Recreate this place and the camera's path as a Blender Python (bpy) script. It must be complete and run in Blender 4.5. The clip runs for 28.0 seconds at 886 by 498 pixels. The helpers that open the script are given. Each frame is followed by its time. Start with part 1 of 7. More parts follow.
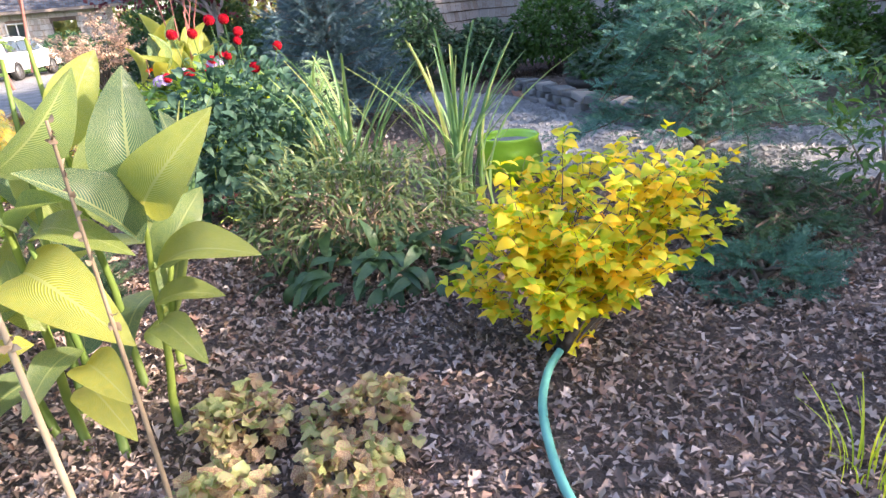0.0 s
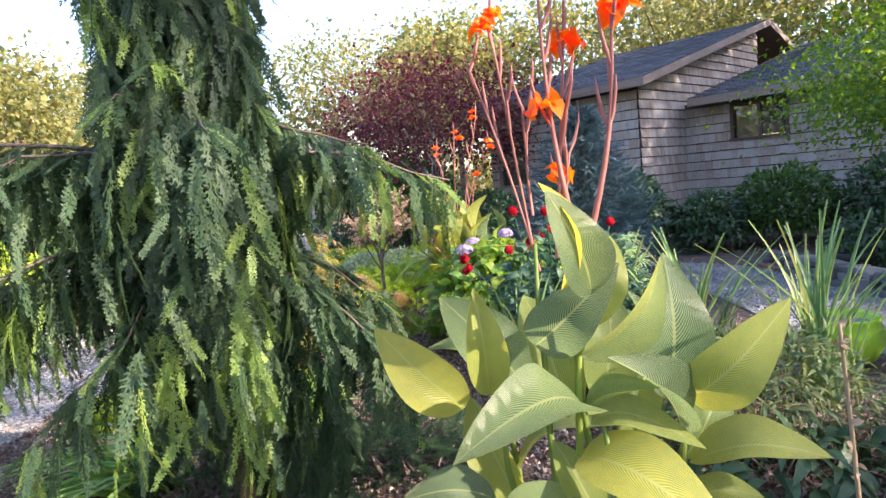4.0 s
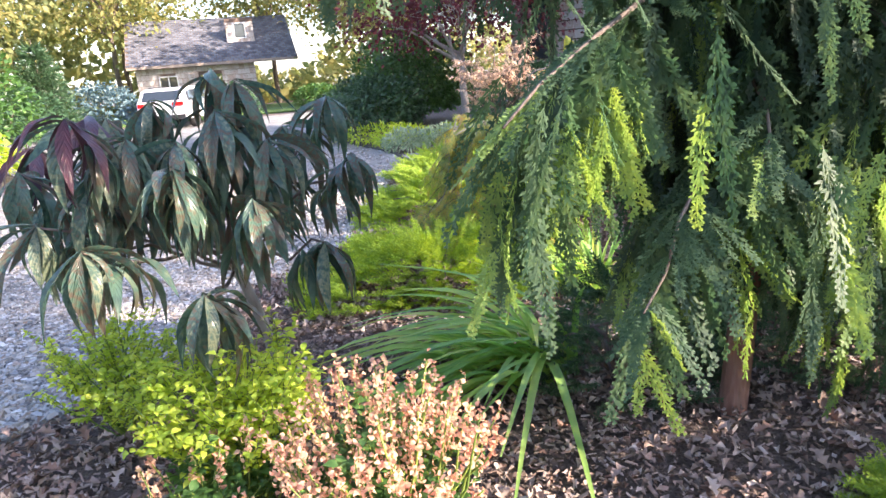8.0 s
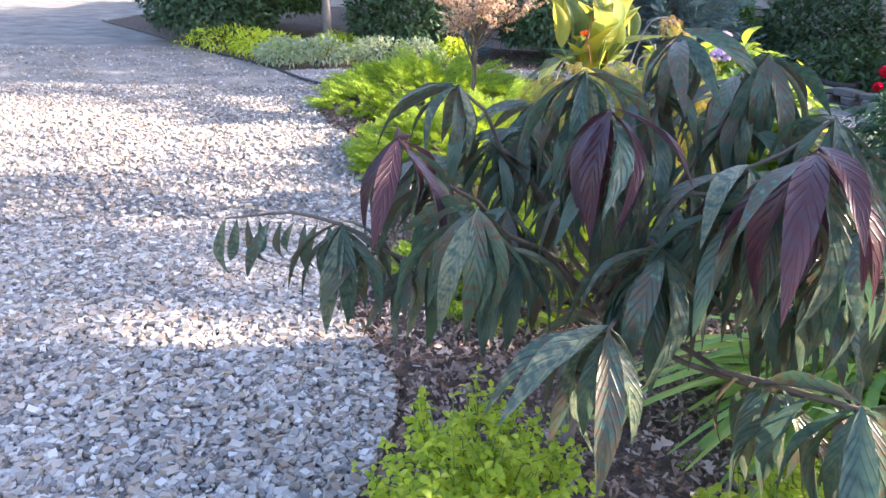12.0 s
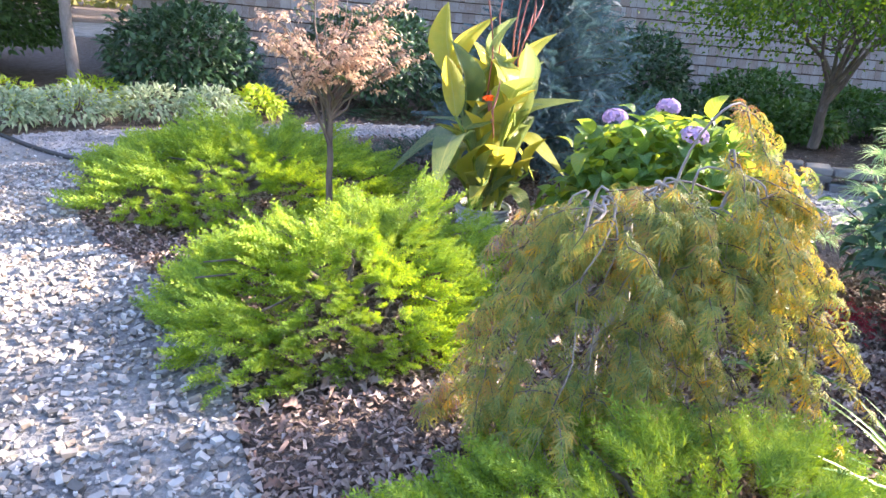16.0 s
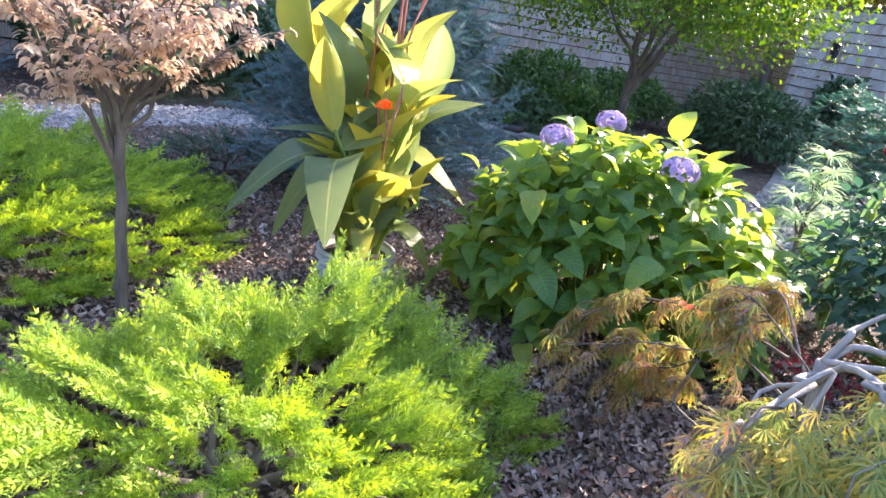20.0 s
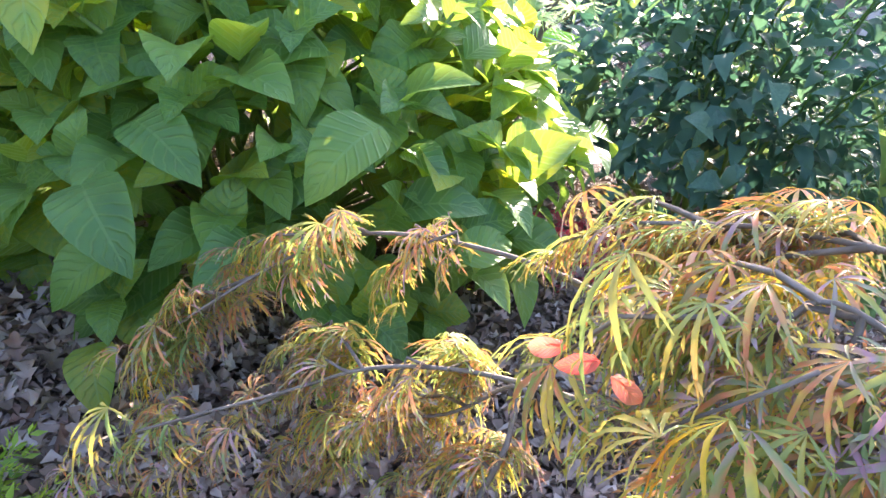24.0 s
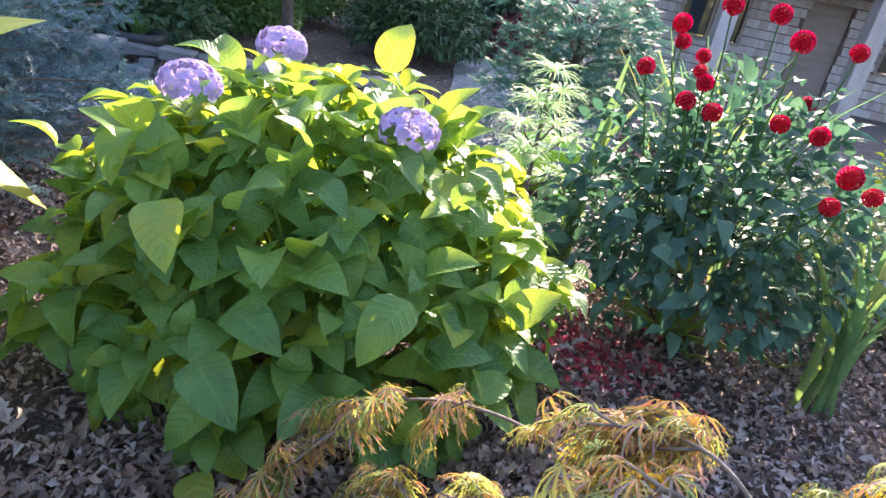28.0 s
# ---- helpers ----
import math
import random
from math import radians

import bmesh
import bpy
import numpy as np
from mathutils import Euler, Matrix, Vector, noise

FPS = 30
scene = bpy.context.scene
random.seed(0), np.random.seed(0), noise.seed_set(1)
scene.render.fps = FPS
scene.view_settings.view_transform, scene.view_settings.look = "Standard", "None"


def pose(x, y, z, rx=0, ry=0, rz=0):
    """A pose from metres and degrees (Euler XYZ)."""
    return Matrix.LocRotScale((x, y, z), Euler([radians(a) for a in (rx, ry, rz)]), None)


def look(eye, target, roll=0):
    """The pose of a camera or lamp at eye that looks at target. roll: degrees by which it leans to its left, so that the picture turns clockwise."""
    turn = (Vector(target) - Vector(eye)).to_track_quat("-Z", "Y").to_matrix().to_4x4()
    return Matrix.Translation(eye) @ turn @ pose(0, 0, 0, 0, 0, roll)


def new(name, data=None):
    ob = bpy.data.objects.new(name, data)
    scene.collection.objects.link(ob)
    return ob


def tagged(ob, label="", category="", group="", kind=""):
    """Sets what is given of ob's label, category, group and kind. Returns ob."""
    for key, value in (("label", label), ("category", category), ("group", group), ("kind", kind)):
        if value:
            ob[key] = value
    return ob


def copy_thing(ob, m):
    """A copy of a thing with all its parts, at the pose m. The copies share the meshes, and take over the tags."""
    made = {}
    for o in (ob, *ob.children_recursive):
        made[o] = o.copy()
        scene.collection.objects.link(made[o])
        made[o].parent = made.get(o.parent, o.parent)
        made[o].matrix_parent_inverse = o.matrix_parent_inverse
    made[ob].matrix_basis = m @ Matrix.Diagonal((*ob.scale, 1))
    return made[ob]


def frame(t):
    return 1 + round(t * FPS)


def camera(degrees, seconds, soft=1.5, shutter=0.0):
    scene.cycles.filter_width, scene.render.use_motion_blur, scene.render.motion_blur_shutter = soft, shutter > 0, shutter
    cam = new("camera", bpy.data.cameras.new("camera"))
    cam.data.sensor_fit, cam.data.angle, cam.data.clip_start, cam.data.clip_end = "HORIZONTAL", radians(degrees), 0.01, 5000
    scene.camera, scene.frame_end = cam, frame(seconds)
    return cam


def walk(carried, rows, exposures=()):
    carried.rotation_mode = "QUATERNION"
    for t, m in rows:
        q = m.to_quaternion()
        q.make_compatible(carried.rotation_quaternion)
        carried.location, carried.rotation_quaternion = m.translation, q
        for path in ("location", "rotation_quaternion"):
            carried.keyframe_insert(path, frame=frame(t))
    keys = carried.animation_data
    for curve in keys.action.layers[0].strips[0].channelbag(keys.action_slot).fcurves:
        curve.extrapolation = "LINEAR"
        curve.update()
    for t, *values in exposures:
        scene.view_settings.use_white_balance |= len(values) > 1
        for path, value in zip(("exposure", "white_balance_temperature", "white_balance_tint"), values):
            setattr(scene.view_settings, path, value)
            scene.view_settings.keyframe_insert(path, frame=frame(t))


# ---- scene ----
cam = camera(69.0, 28.0)
METRES, EYE, TILT, LEAN, TURN = 12.5, 1.35, -21.0, 5.0, 0.0
ROWS = [
    (0.0, 0.0, 0.0, 0.0, -0.0, -0.0, -0.0),
    (0.5, -0.0137, -0.0101, -0.0034, 3.1, 2.54, -0.6),
    (1.0, -0.0287, -0.0198, -0.0039, 5.66, 5.24, -2.71),
    (1.5, -0.0374, -0.0182, -0.0026, 7.7, 6.99, -3.57),
    (2.0, -0.0468, -0.0133, 0.0029, 9.88, 9.56, -3.7),
    (2.5, -0.0574, -0.0141, 0.0047, 10.26, 12.05, -3.49),
    (4.5, -0.1198, -0.0035, 0.0037, 12.6, 13.58, -4.48),
    (5.0, -0.1419, 0.0032, 0.002, 12.45, 13.57, -4.27),
    (5.5, -0.1672, 0.0102, -0.0011, 12.52, 13.3, -4.3),
    (6.0, -0.1961, 0.0209, -0.0025, 12.96, 13.08, -4.38),
    (6.5, -0.2247, 0.0216, -0.0095, 12.53, 13.34, -4.02),
    (7.0, -0.2508, 0.0204, -0.0143, 11.24, 11.01, -3.25),
    (7.5, -0.2738, 0.0319, -0.0183, 9.63, 6.38, -2.6),
    (8.0, -0.2938, 0.0374, -0.0205, 5.09, 5.04, -2.38),
    (8.5, -0.3191, 0.0347, -0.0221, 0.54, 4.88, -2.21),
    (9.0, -0.3361, 0.0403, -0.0251, -3.51, 0.23, -1.68),
    (9.5, -0.3545, 0.0507, -0.0228, -6.62, -2.5, -1.5),
    (10.0, -0.3768, 0.0557, -0.0212, -9.95, -2.15, -1.9),
    (10.5, -0.4002, 0.062, -0.0157, -10.88, -2.22, -2.11),
    (11.0, -0.4167, 0.0789, -0.0064, -10.84, -2.14, -2.29),
    (11.5, -0.4317, 0.0935, 0.0, -13.43, -1.92, -2.24),
    (12.0, -0.449, 0.1085, 0.0069, -15.7, -2.07, -1.95),
    (12.5, -0.4555, 0.1298, 0.0143, -17.22, -2.07, -1.81),
    (13.0, -0.4619, 0.1465, 0.019, -23.2, -2.37, -1.38),
    (13.5, -0.4754, 0.1643, 0.0281, -28.29, -2.3, -1.18),
    (15.5, -0.4568, 0.2507, 0.0617, -32.48, 0.3, -0.06),
    (16.0, -0.4418, 0.2696, 0.0683, -34.76, 0.27, 2.94),
    (16.5, -0.4301, 0.2863, 0.0726, -39.62, -0.95, 3.77),
    (17.0, -0.4255, 0.3052, 0.0782, -47.38, -2.3, 4.23),
    (17.5, -0.4209, 0.3206, 0.0814, -50.8, -3.08, 5.01),
    (18.0, -0.4111, 0.335, 0.0871, -51.01, -3.28, 5.03),
    (18.5, -0.406, 0.3465, 0.0918, -52.32, -3.64, 5.0),
    (19.0, -0.4109, 0.3615, 0.0991, -56.83, -4.32, 5.23),
    (19.5, -0.4158, 0.3745, 0.1058, -57.15, -4.69, 5.21),
    (20.0, -0.41, 0.3866, 0.1117, -57.07, -4.62, 5.25),
    (20.5, -0.4012, 0.3967, 0.1169, -57.67, -4.98, 5.48),
    (21.0, -0.3903, 0.4089, 0.1207, -64.16, -6.36, 5.44),
    (21.5, -0.3732, 0.4139, 0.1224, -71.48, -7.76, 5.1),
    (22.0, -0.3482, 0.4119, 0.1181, -73.35, -8.27, 5.74),
    (22.5, -0.3204, 0.4111, 0.1126, -76.33, -11.95, 7.1),
    (24.5, -0.2943, 0.4233, 0.0988, -86.35, -24.06, 6.98),
    (25.0, -0.2935, 0.4242, 0.0967, -87.25, -24.18, 6.54),
    (25.5, -0.293, 0.4235, 0.0973, -88.26, -24.23, 6.11),
    (26.0, -0.2942, 0.4236, 0.0982, -88.42, -24.37, 6.17),
    (26.5, -0.2961, 0.4227, 0.1001, -88.61, -24.42, 6.07),
    (27.0, -0.3057, 0.4209, 0.1115, -89.32, -21.9, 7.63),
    (27.5, -0.3174, 0.4184, 0.1226, -88.02, -19.0, 8.91),
    (28.0, -0.3174, 0.4165, 0.1266, -85.12, -16.99, 9.68),
]
# seconds, stops, kelvin, tint: the exposure drifts along the walk
LIGHTNESS = [(t, stops, kelvin, 23) for t, stops, kelvin in ((0.0, 2.25, 6450), (1.5, 1.95, 6450), (2.5, 1.8, 6450), (5.0, 2.05, 6400), (7.0, 2.35, 6400), (9.0, 2.25, 6450), (11.0, 2.4, 6600), (12.0, 2.45, 6600), (16.0, 2.5, 6300), (17.0, 2.45, 6250), (20.0, 2.45, 6200), (22.0, 2.5, 6250), (25.0, 3.2, 6150), (26.5, 3.1, 6150), (28.0, 2.55, 6350))]
walk(cam, [(t, pose(0, 0, EYE, TILT, LEAN, TURN) @ pose(METRES * x, METRES * y, METRES * z, 90 + pitch, roll, yaw)) for t, x, y, z, yaw, pitch, roll in ROWS], LIGHTNESS)

# ---- world and sun ----
SUN_AZ, SUN_EL = 104.0, 25.0
world = bpy.data.worlds.new("world")
scene.world = world
world.use_nodes = True
wn = world.node_tree.nodes
sky = wn.new("ShaderNodeTexSky")
sky.sky_type, sky.sun_disc = "NISHITA", False
sky.sun_elevation, sky.sun_rotation = radians(SUN_EL), radians(SUN_AZ)
sky.air_density, sky.dust_density = 1.0, 1.5
wn["Background"].inputs["Strength"].default_value = 0.15
world.node_tree.links.new(sky.outputs["Color"], wn["Background"].inputs["Color"])
sun_data = bpy.data.lights.new("sun", "SUN")
sun_data.energy, sun_data.angle, sun_data.color = 4.3, radians(0.6), (1.0, 0.86, 0.66)
sun = new("sun", sun_data)
sun_from = Vector((math.sin(radians(SUN_AZ)) * math.cos(radians(SUN_EL)), math.cos(radians(SUN_AZ)) * math.cos(radians(SUN_EL)), math.sin(radians(SUN_EL))))
sun.matrix_world = look(sun_from * 60, (0, 0, 0))

# ---- geometry tools ----
rng = np.random.default_rng(7)


def unit(v):
    v = np.asarray(v, float)
    return v / np.maximum(np.linalg.norm(v, axis=-1, keepdims=True), 1e-9)


class Geo:
    """Gathers quads with a uv for each corner, and links them as one mesh."""

    def __init__(self):
        self.v, self.f, self.uv, self.count = [], [], [], 0

    def add(self, v, f, uv=None):
        v, f = np.asarray(v, float), np.asarray(f, int)
        self.v.append(v)
        self.f.append(f + self.count)
        self.uv.append(np.zeros((len(v), 2)) if uv is None else np.asarray(uv, float))
        self.count += len(v)
        return self

    def scatter(self, template, pos, x_axis, up, size):
        """Copies of a template whose length runs along x_axis and whose face looks to up."""
        tv, tf, tuv = template
        pos, x_axis, up = np.atleast_2d(pos).astype(float), unit(np.atleast_2d(x_axis)), np.atleast_2d(up).astype(float)
        k = len(pos)
        x_axis, up = np.broadcast_to(x_axis, (k, 3)), np.broadcast_to(up, (k, 3))
        y = np.cross(up, x_axis)
        bad = np.linalg.norm(y, axis=1) < 1e-4
        y[bad] = np.cross(np.array([0.3, 0.9, 0.1]), x_axis[bad])
        y = unit(y)
        z = np.cross(x_axis, y)
        size = np.broadcast_to(np.asarray(size, float).reshape(-1, 1) if np.ndim(size) < 2 else np.asarray(size, float), (k, 3 if np.ndim(size) == 2 else 1))
        s = tv[None] * size[:, None, :]
        out = pos[:, None] + s[..., :1] * x_axis[:, None] + s[..., 1:2] * y[:, None] + s[..., 2:] * z[:, None]
        n = len(tv)
        faces = (tf[None] + (np.arange(k) * n)[:, None, None]).reshape(-1, 4)
        return self.add(out.reshape(-1, 3), faces, np.tile(tuv, (k, 1)))

    def tube(self, points, radii, sides=6):
        p = np.asarray(points, float)
        n = len(p)
        r = np.broadcast_to(np.asarray(radii, float), (n,)) if np.ndim(radii) == 0 or len(np.atleast_1d(radii)) == n else np.linspace(radii[0], radii[-1], n)
        d = unit(np.gradient(p, axis=0))
        ref = np.array([0.0, 0.0, 1.0]) if abs(d[:, 2]).mean() < 0.8 else np.array([1.0, 0.0, 0.0])
        a = unit(np.cross(d, ref))
        b = np.cross(d, a)
        ang = np.arange(sides) * 2 * np.pi / sides
        v = p[:, None] + r[:, None, None] * (np.cos(ang)[None, :, None] * a[:, None] + np.sin(ang)[None, :, None] * b[:, None])
        f = [[i * sides + j, i * sides + (j + 1) % sides, (i + 1) * sides + (j + 1) % sides, (i + 1) * sides + j] for i in range(n - 1) for j in range(sides)]
        for e in (0, (n - 1) * sides):
            f += [[e, e + j, e + j + 1, e + (j + 2) % sides] for j in range(1, sides - 2, 2)]
        uv = np.stack([np.repeat(np.linspace(0, 1, n), sides), np.tile(np.arange(sides) / sides, n)], 1)
        return self.add(v.reshape(-1, 3), f, uv)

    def box(self, lo, hi, m=None):
        lo, hi = np.asarray(lo, float), np.asarray(hi, float)
        v = np.array([[(lo, hi)[i][0], (lo, hi)[j][1], (lo, hi)[k][2]] for i in (0, 1) for j in (0, 1) for k in (0, 1)])
        if m is not None:
            v = v @ np.array(m.to_3x3()).T + np.array(m.translation)
        return self.add(v, [[0, 1, 3, 2], [4, 6, 7, 5], [0, 4, 5, 1], [2, 3, 7, 6], [0, 2, 6, 4], [1, 5, 7, 3]])

    def lathe(self, profile, sides=32, centre=(0, 0, 0)):
        pr = np.asarray(profile, float)
        ang = np.arange(sides) * 2 * np.pi / sides
        v = np.stack([pr[:, None, 0] * np.cos(ang), pr[:, None, 0] * np.sin(ang), np.repeat(pr[:, 1:2], sides, 1)], -1) + np.asarray(centre)
        f = [[i * sides + j, i * sides + (j + 1) % sides, (i + 1) * sides + (j + 1) % sides, (i + 1) * sides + j] for i in range(len(pr) - 1) for j in range(sides)]
        return self.add(v.reshape(-1, 3), f)

    def mesh(self, name, material, smooth=True):
        v, f, uv = np.concatenate(self.v), np.concatenate(self.f), np.concatenate(self.uv)
        me = bpy.data.meshes.new(name)
        me.vertices.add(len(v))
        me.vertices.foreach_set("co", v.astype(np.float32).ravel())
        me.loops.add(len(f) * 4)
        me.loops.foreach_set("vertex_index", f.astype(np.int32).ravel())
        me.polygons.add(len(f))
        me.polygons.foreach_set("loop_start", np.arange(0, len(f) * 4, 4, dtype=np.int32))
        me.polygons.foreach_set("use_smooth", np.full(len(f), smooth))
        me.uv_layers.new(name="uv").data.foreach_set("uv", uv[f.ravel()].astype(np.float32).ravel())
        me.update(calc_edges=True)
        me.materials.append(material)
        return me


def part(name, geo, material, parent=None, label="", smooth=True, kind=""):
    me = geo if isinstance(geo, bpy.types.Mesh) else geo.mesh(name, material, smooth)
    ob = new(name, me)
    ob.parent = parent
    return tagged(ob, label=label, kind=kind)


def thing(name, at, label, category, group="", turn=0.0):
    ob = new(name)
    ob.empty_display_size = 0.1
    ob.matrix_world = pose(*at, 0, 0, turn)
    return tagged(ob, label, category, group)


def place(me, name, parent, pos, x_axis, up, size=1.0):
    """One piece on shared mesh data, its length along x_axis."""
    x = Vector(x_axis).normalized()
    y = Vector(up).cross(x)
    y = y.normalized() if y.length > 1e-4 else x.orthogonal().normalized()
    z = x.cross(y)
    ob = new(name, me)
    ob.parent = parent
    ob.matrix_basis = Matrix.Translation(Vector(pos)) @ Matrix((x, y, z)).transposed().to_4x4() @ Matrix.Scale(size, 4)
    return ob


# ---- templates ----
def leaf_shape(width, profile, segs=6, droop=0.25, fold=0.12, wave=0.0, twist=0.0):
    """A leaf 1 long along x; profile gives the half width from 0 to 1."""
    v, uv, f = [], [], []
    for i in range(segs + 1):
        u = i / segs
        w = max(width * 0.5 * profile(u), 0.004)
        z = 0.1 * math.sin(u * 3.1) - droop * u * u
        x = u * (1 - 0.22 * abs(droop) * u)
        for s in (-1, 0, 1):
            lift = fold * w * abs(s) * 2 + wave * w * s * math.sin(u * 11 + s)
            a = twist * u * s * w
            v.append((x, s * w, z + lift + a))
            uv.append((u, s * 0.5 + 0.5))
    for i in range(segs):
        for s in (0, 1):
            a = i * 3 + s
            f.append((a, a + 3, a + 4, a + 1))
    return np.array(v), np.array(f), np.array(uv)


def oval(u):
    return math.sin(math.pi * min(max(u, 0.0), 1.0) ** 0.8) ** 0.75


def lance(u):
    return math.sin(math.pi * u ** 0.9) ** 0.9


def strap(u):
    return min(1.0, 0.55 + u * 2) * (1 - u ** 3) ** 0.8


def ovate(u):
    return math.sin(math.pi * min(max(u, 0.0), 1.0) ** 0.8) ** 0.8 * (1 - 0.12 * u) + 0.035 * math.sin(u * 60) * (u > 0.1)


def rounded(u):
    return max(0.0, 1 - (2 * u - 0.95) ** 2) ** 0.5


def heart(u):
    return min(1.0, (u * 7) ** 0.5) * (1 - u) ** 0.62 * 1.25


def merge(parts):
    v, f, uv, n = [], [], [], 0
    for a, b, c in parts:
        v.append(a), f.append(b + n), uv.append(c)
        n += len(a)
    return np.concatenate(v), np.concatenate(f), np.concatenate(uv)


def moved(t, at=(0, 0, 0), x_axis=(1, 0, 0), up=(0, 0, 1), size=1.0):
    g = Geo().scatter(t, [at], [x_axis], [up], size)
    return g.v[0], g.f[0], t[2]


BLADE = (np.array([(0, 0, 0), (0.45, -0.5, 0.02), (1, 0, -0.03), (0.45, 0.5, 0.02)], float), np.array([(0, 1, 2, 3)]), np.array([(0, 0.5), (0.5, 0), (1, 0.5), (0.5, 1)], float))


def thin(width):
    v = BLADE[0].copy()
    v[:, 1] *= width
    return v, BLADE[1], BLADE[2]


def feather(pairs, reach, droop=0.15, width=0.022, sub=0, angle=0.75, seed=0, taper=1.0):
    """A flat spray 1 long: a midrib with side shoots on both sides, each with shoots of its own."""
    r = np.random.default_rng(seed)
    out = []
    for i in range(4):
        a, b = i / 4, (i + 1) / 4
        out.append(moved(thin(width * 0.8 / 0.28), (a, 0, -droop * a * a), (b - a, 0, -droop * (b * b - a * a)), (0, 0, 1), (0.28)))
    for i in range(pairs):
        u = (i + 0.6) / pairs
        for s in (-1, 1):
            length = reach * (1 - u * 0.75) ** taper * r.uniform(0.75, 1.15) * min(1.0, 0.45 + 3 * u)
            an = angle * r.uniform(0.8, 1.2)
            d = np.array((math.cos(an), s * math.sin(an), r.uniform(-0.25, 0.2)))
            at = np.array((u + r.uniform(-0.02, 0.02), 0, -droop * u * u))
            out.append(moved(thin(width / length), at, d, (0, 0, 1), length))
            for k in range(sub):
                q = (k + 0.8) / (sub + 0.5)
                for s2 in (-1, 1):
                    an2 = an * s + s2 * 0.7
                    d2 = np.array((math.cos(an2), math.sin(an2), r.uniform(-0.3, 0.3)))
                    l2 = length * 0.45 * (1.1 - q * 0.7)
                    out.append(moved(thin(width * 0.9 / l2), at + d * length * q, d2, (0, 0, 1), l2))
    return merge(out)


def dome(n, squash=1.0, low=-0.2):
    """Unit vectors over a dome."""
    z = rng.uniform(low, 1, n)
    a = rng.uniform(0, 2 * np.pi, n)
    h = np.sqrt(np.maximum(0, 1 - z * z))
    return np.stack([h * np.cos(a), h * np.sin(a), z * squash], 1)


def jitter(n, s):
    return rng.normal(0, s, (n, 3))


# ---- materials ----
def ramp(nodes, cols):
    r = nodes.new("ShaderNodeValToRGB")
    el = r.color_ramp.elements
    while len(el) < len(cols):
        el.new(0.5)
    for i, c in enumerate(cols):
        el[i].position, el[i].color = i / max(1, len(cols) - 1), (*c, 1)
    return r


def start(name):
    m = bpy.data.materials.new(name)
    m.use_nodes = True
    return m, m.node_tree.nodes, m.node_tree.links, m.node_tree.nodes["Principled BSDF"]


def math_node(n, l, op, a, b=None):
    q = n.new("ShaderNodeMath")
    q.operation = op
    for i, v in enumerate((a, b)):
        if v is None:
            continue
        if isinstance(v, (int, float)):
            q.inputs[i].default_value = v
        else:
            l.new(v, q.inputs[i])
    return q.outputs[0]


def random_value(n, l):
    a, b = n.new("ShaderNodeNewGeometry"), n.new("ShaderNodeObjectInfo")
    return math_node(n, l, "FRACT", math_node(n, l, "ADD", a.outputs["Random Per Island"], b.outputs["Random"]))


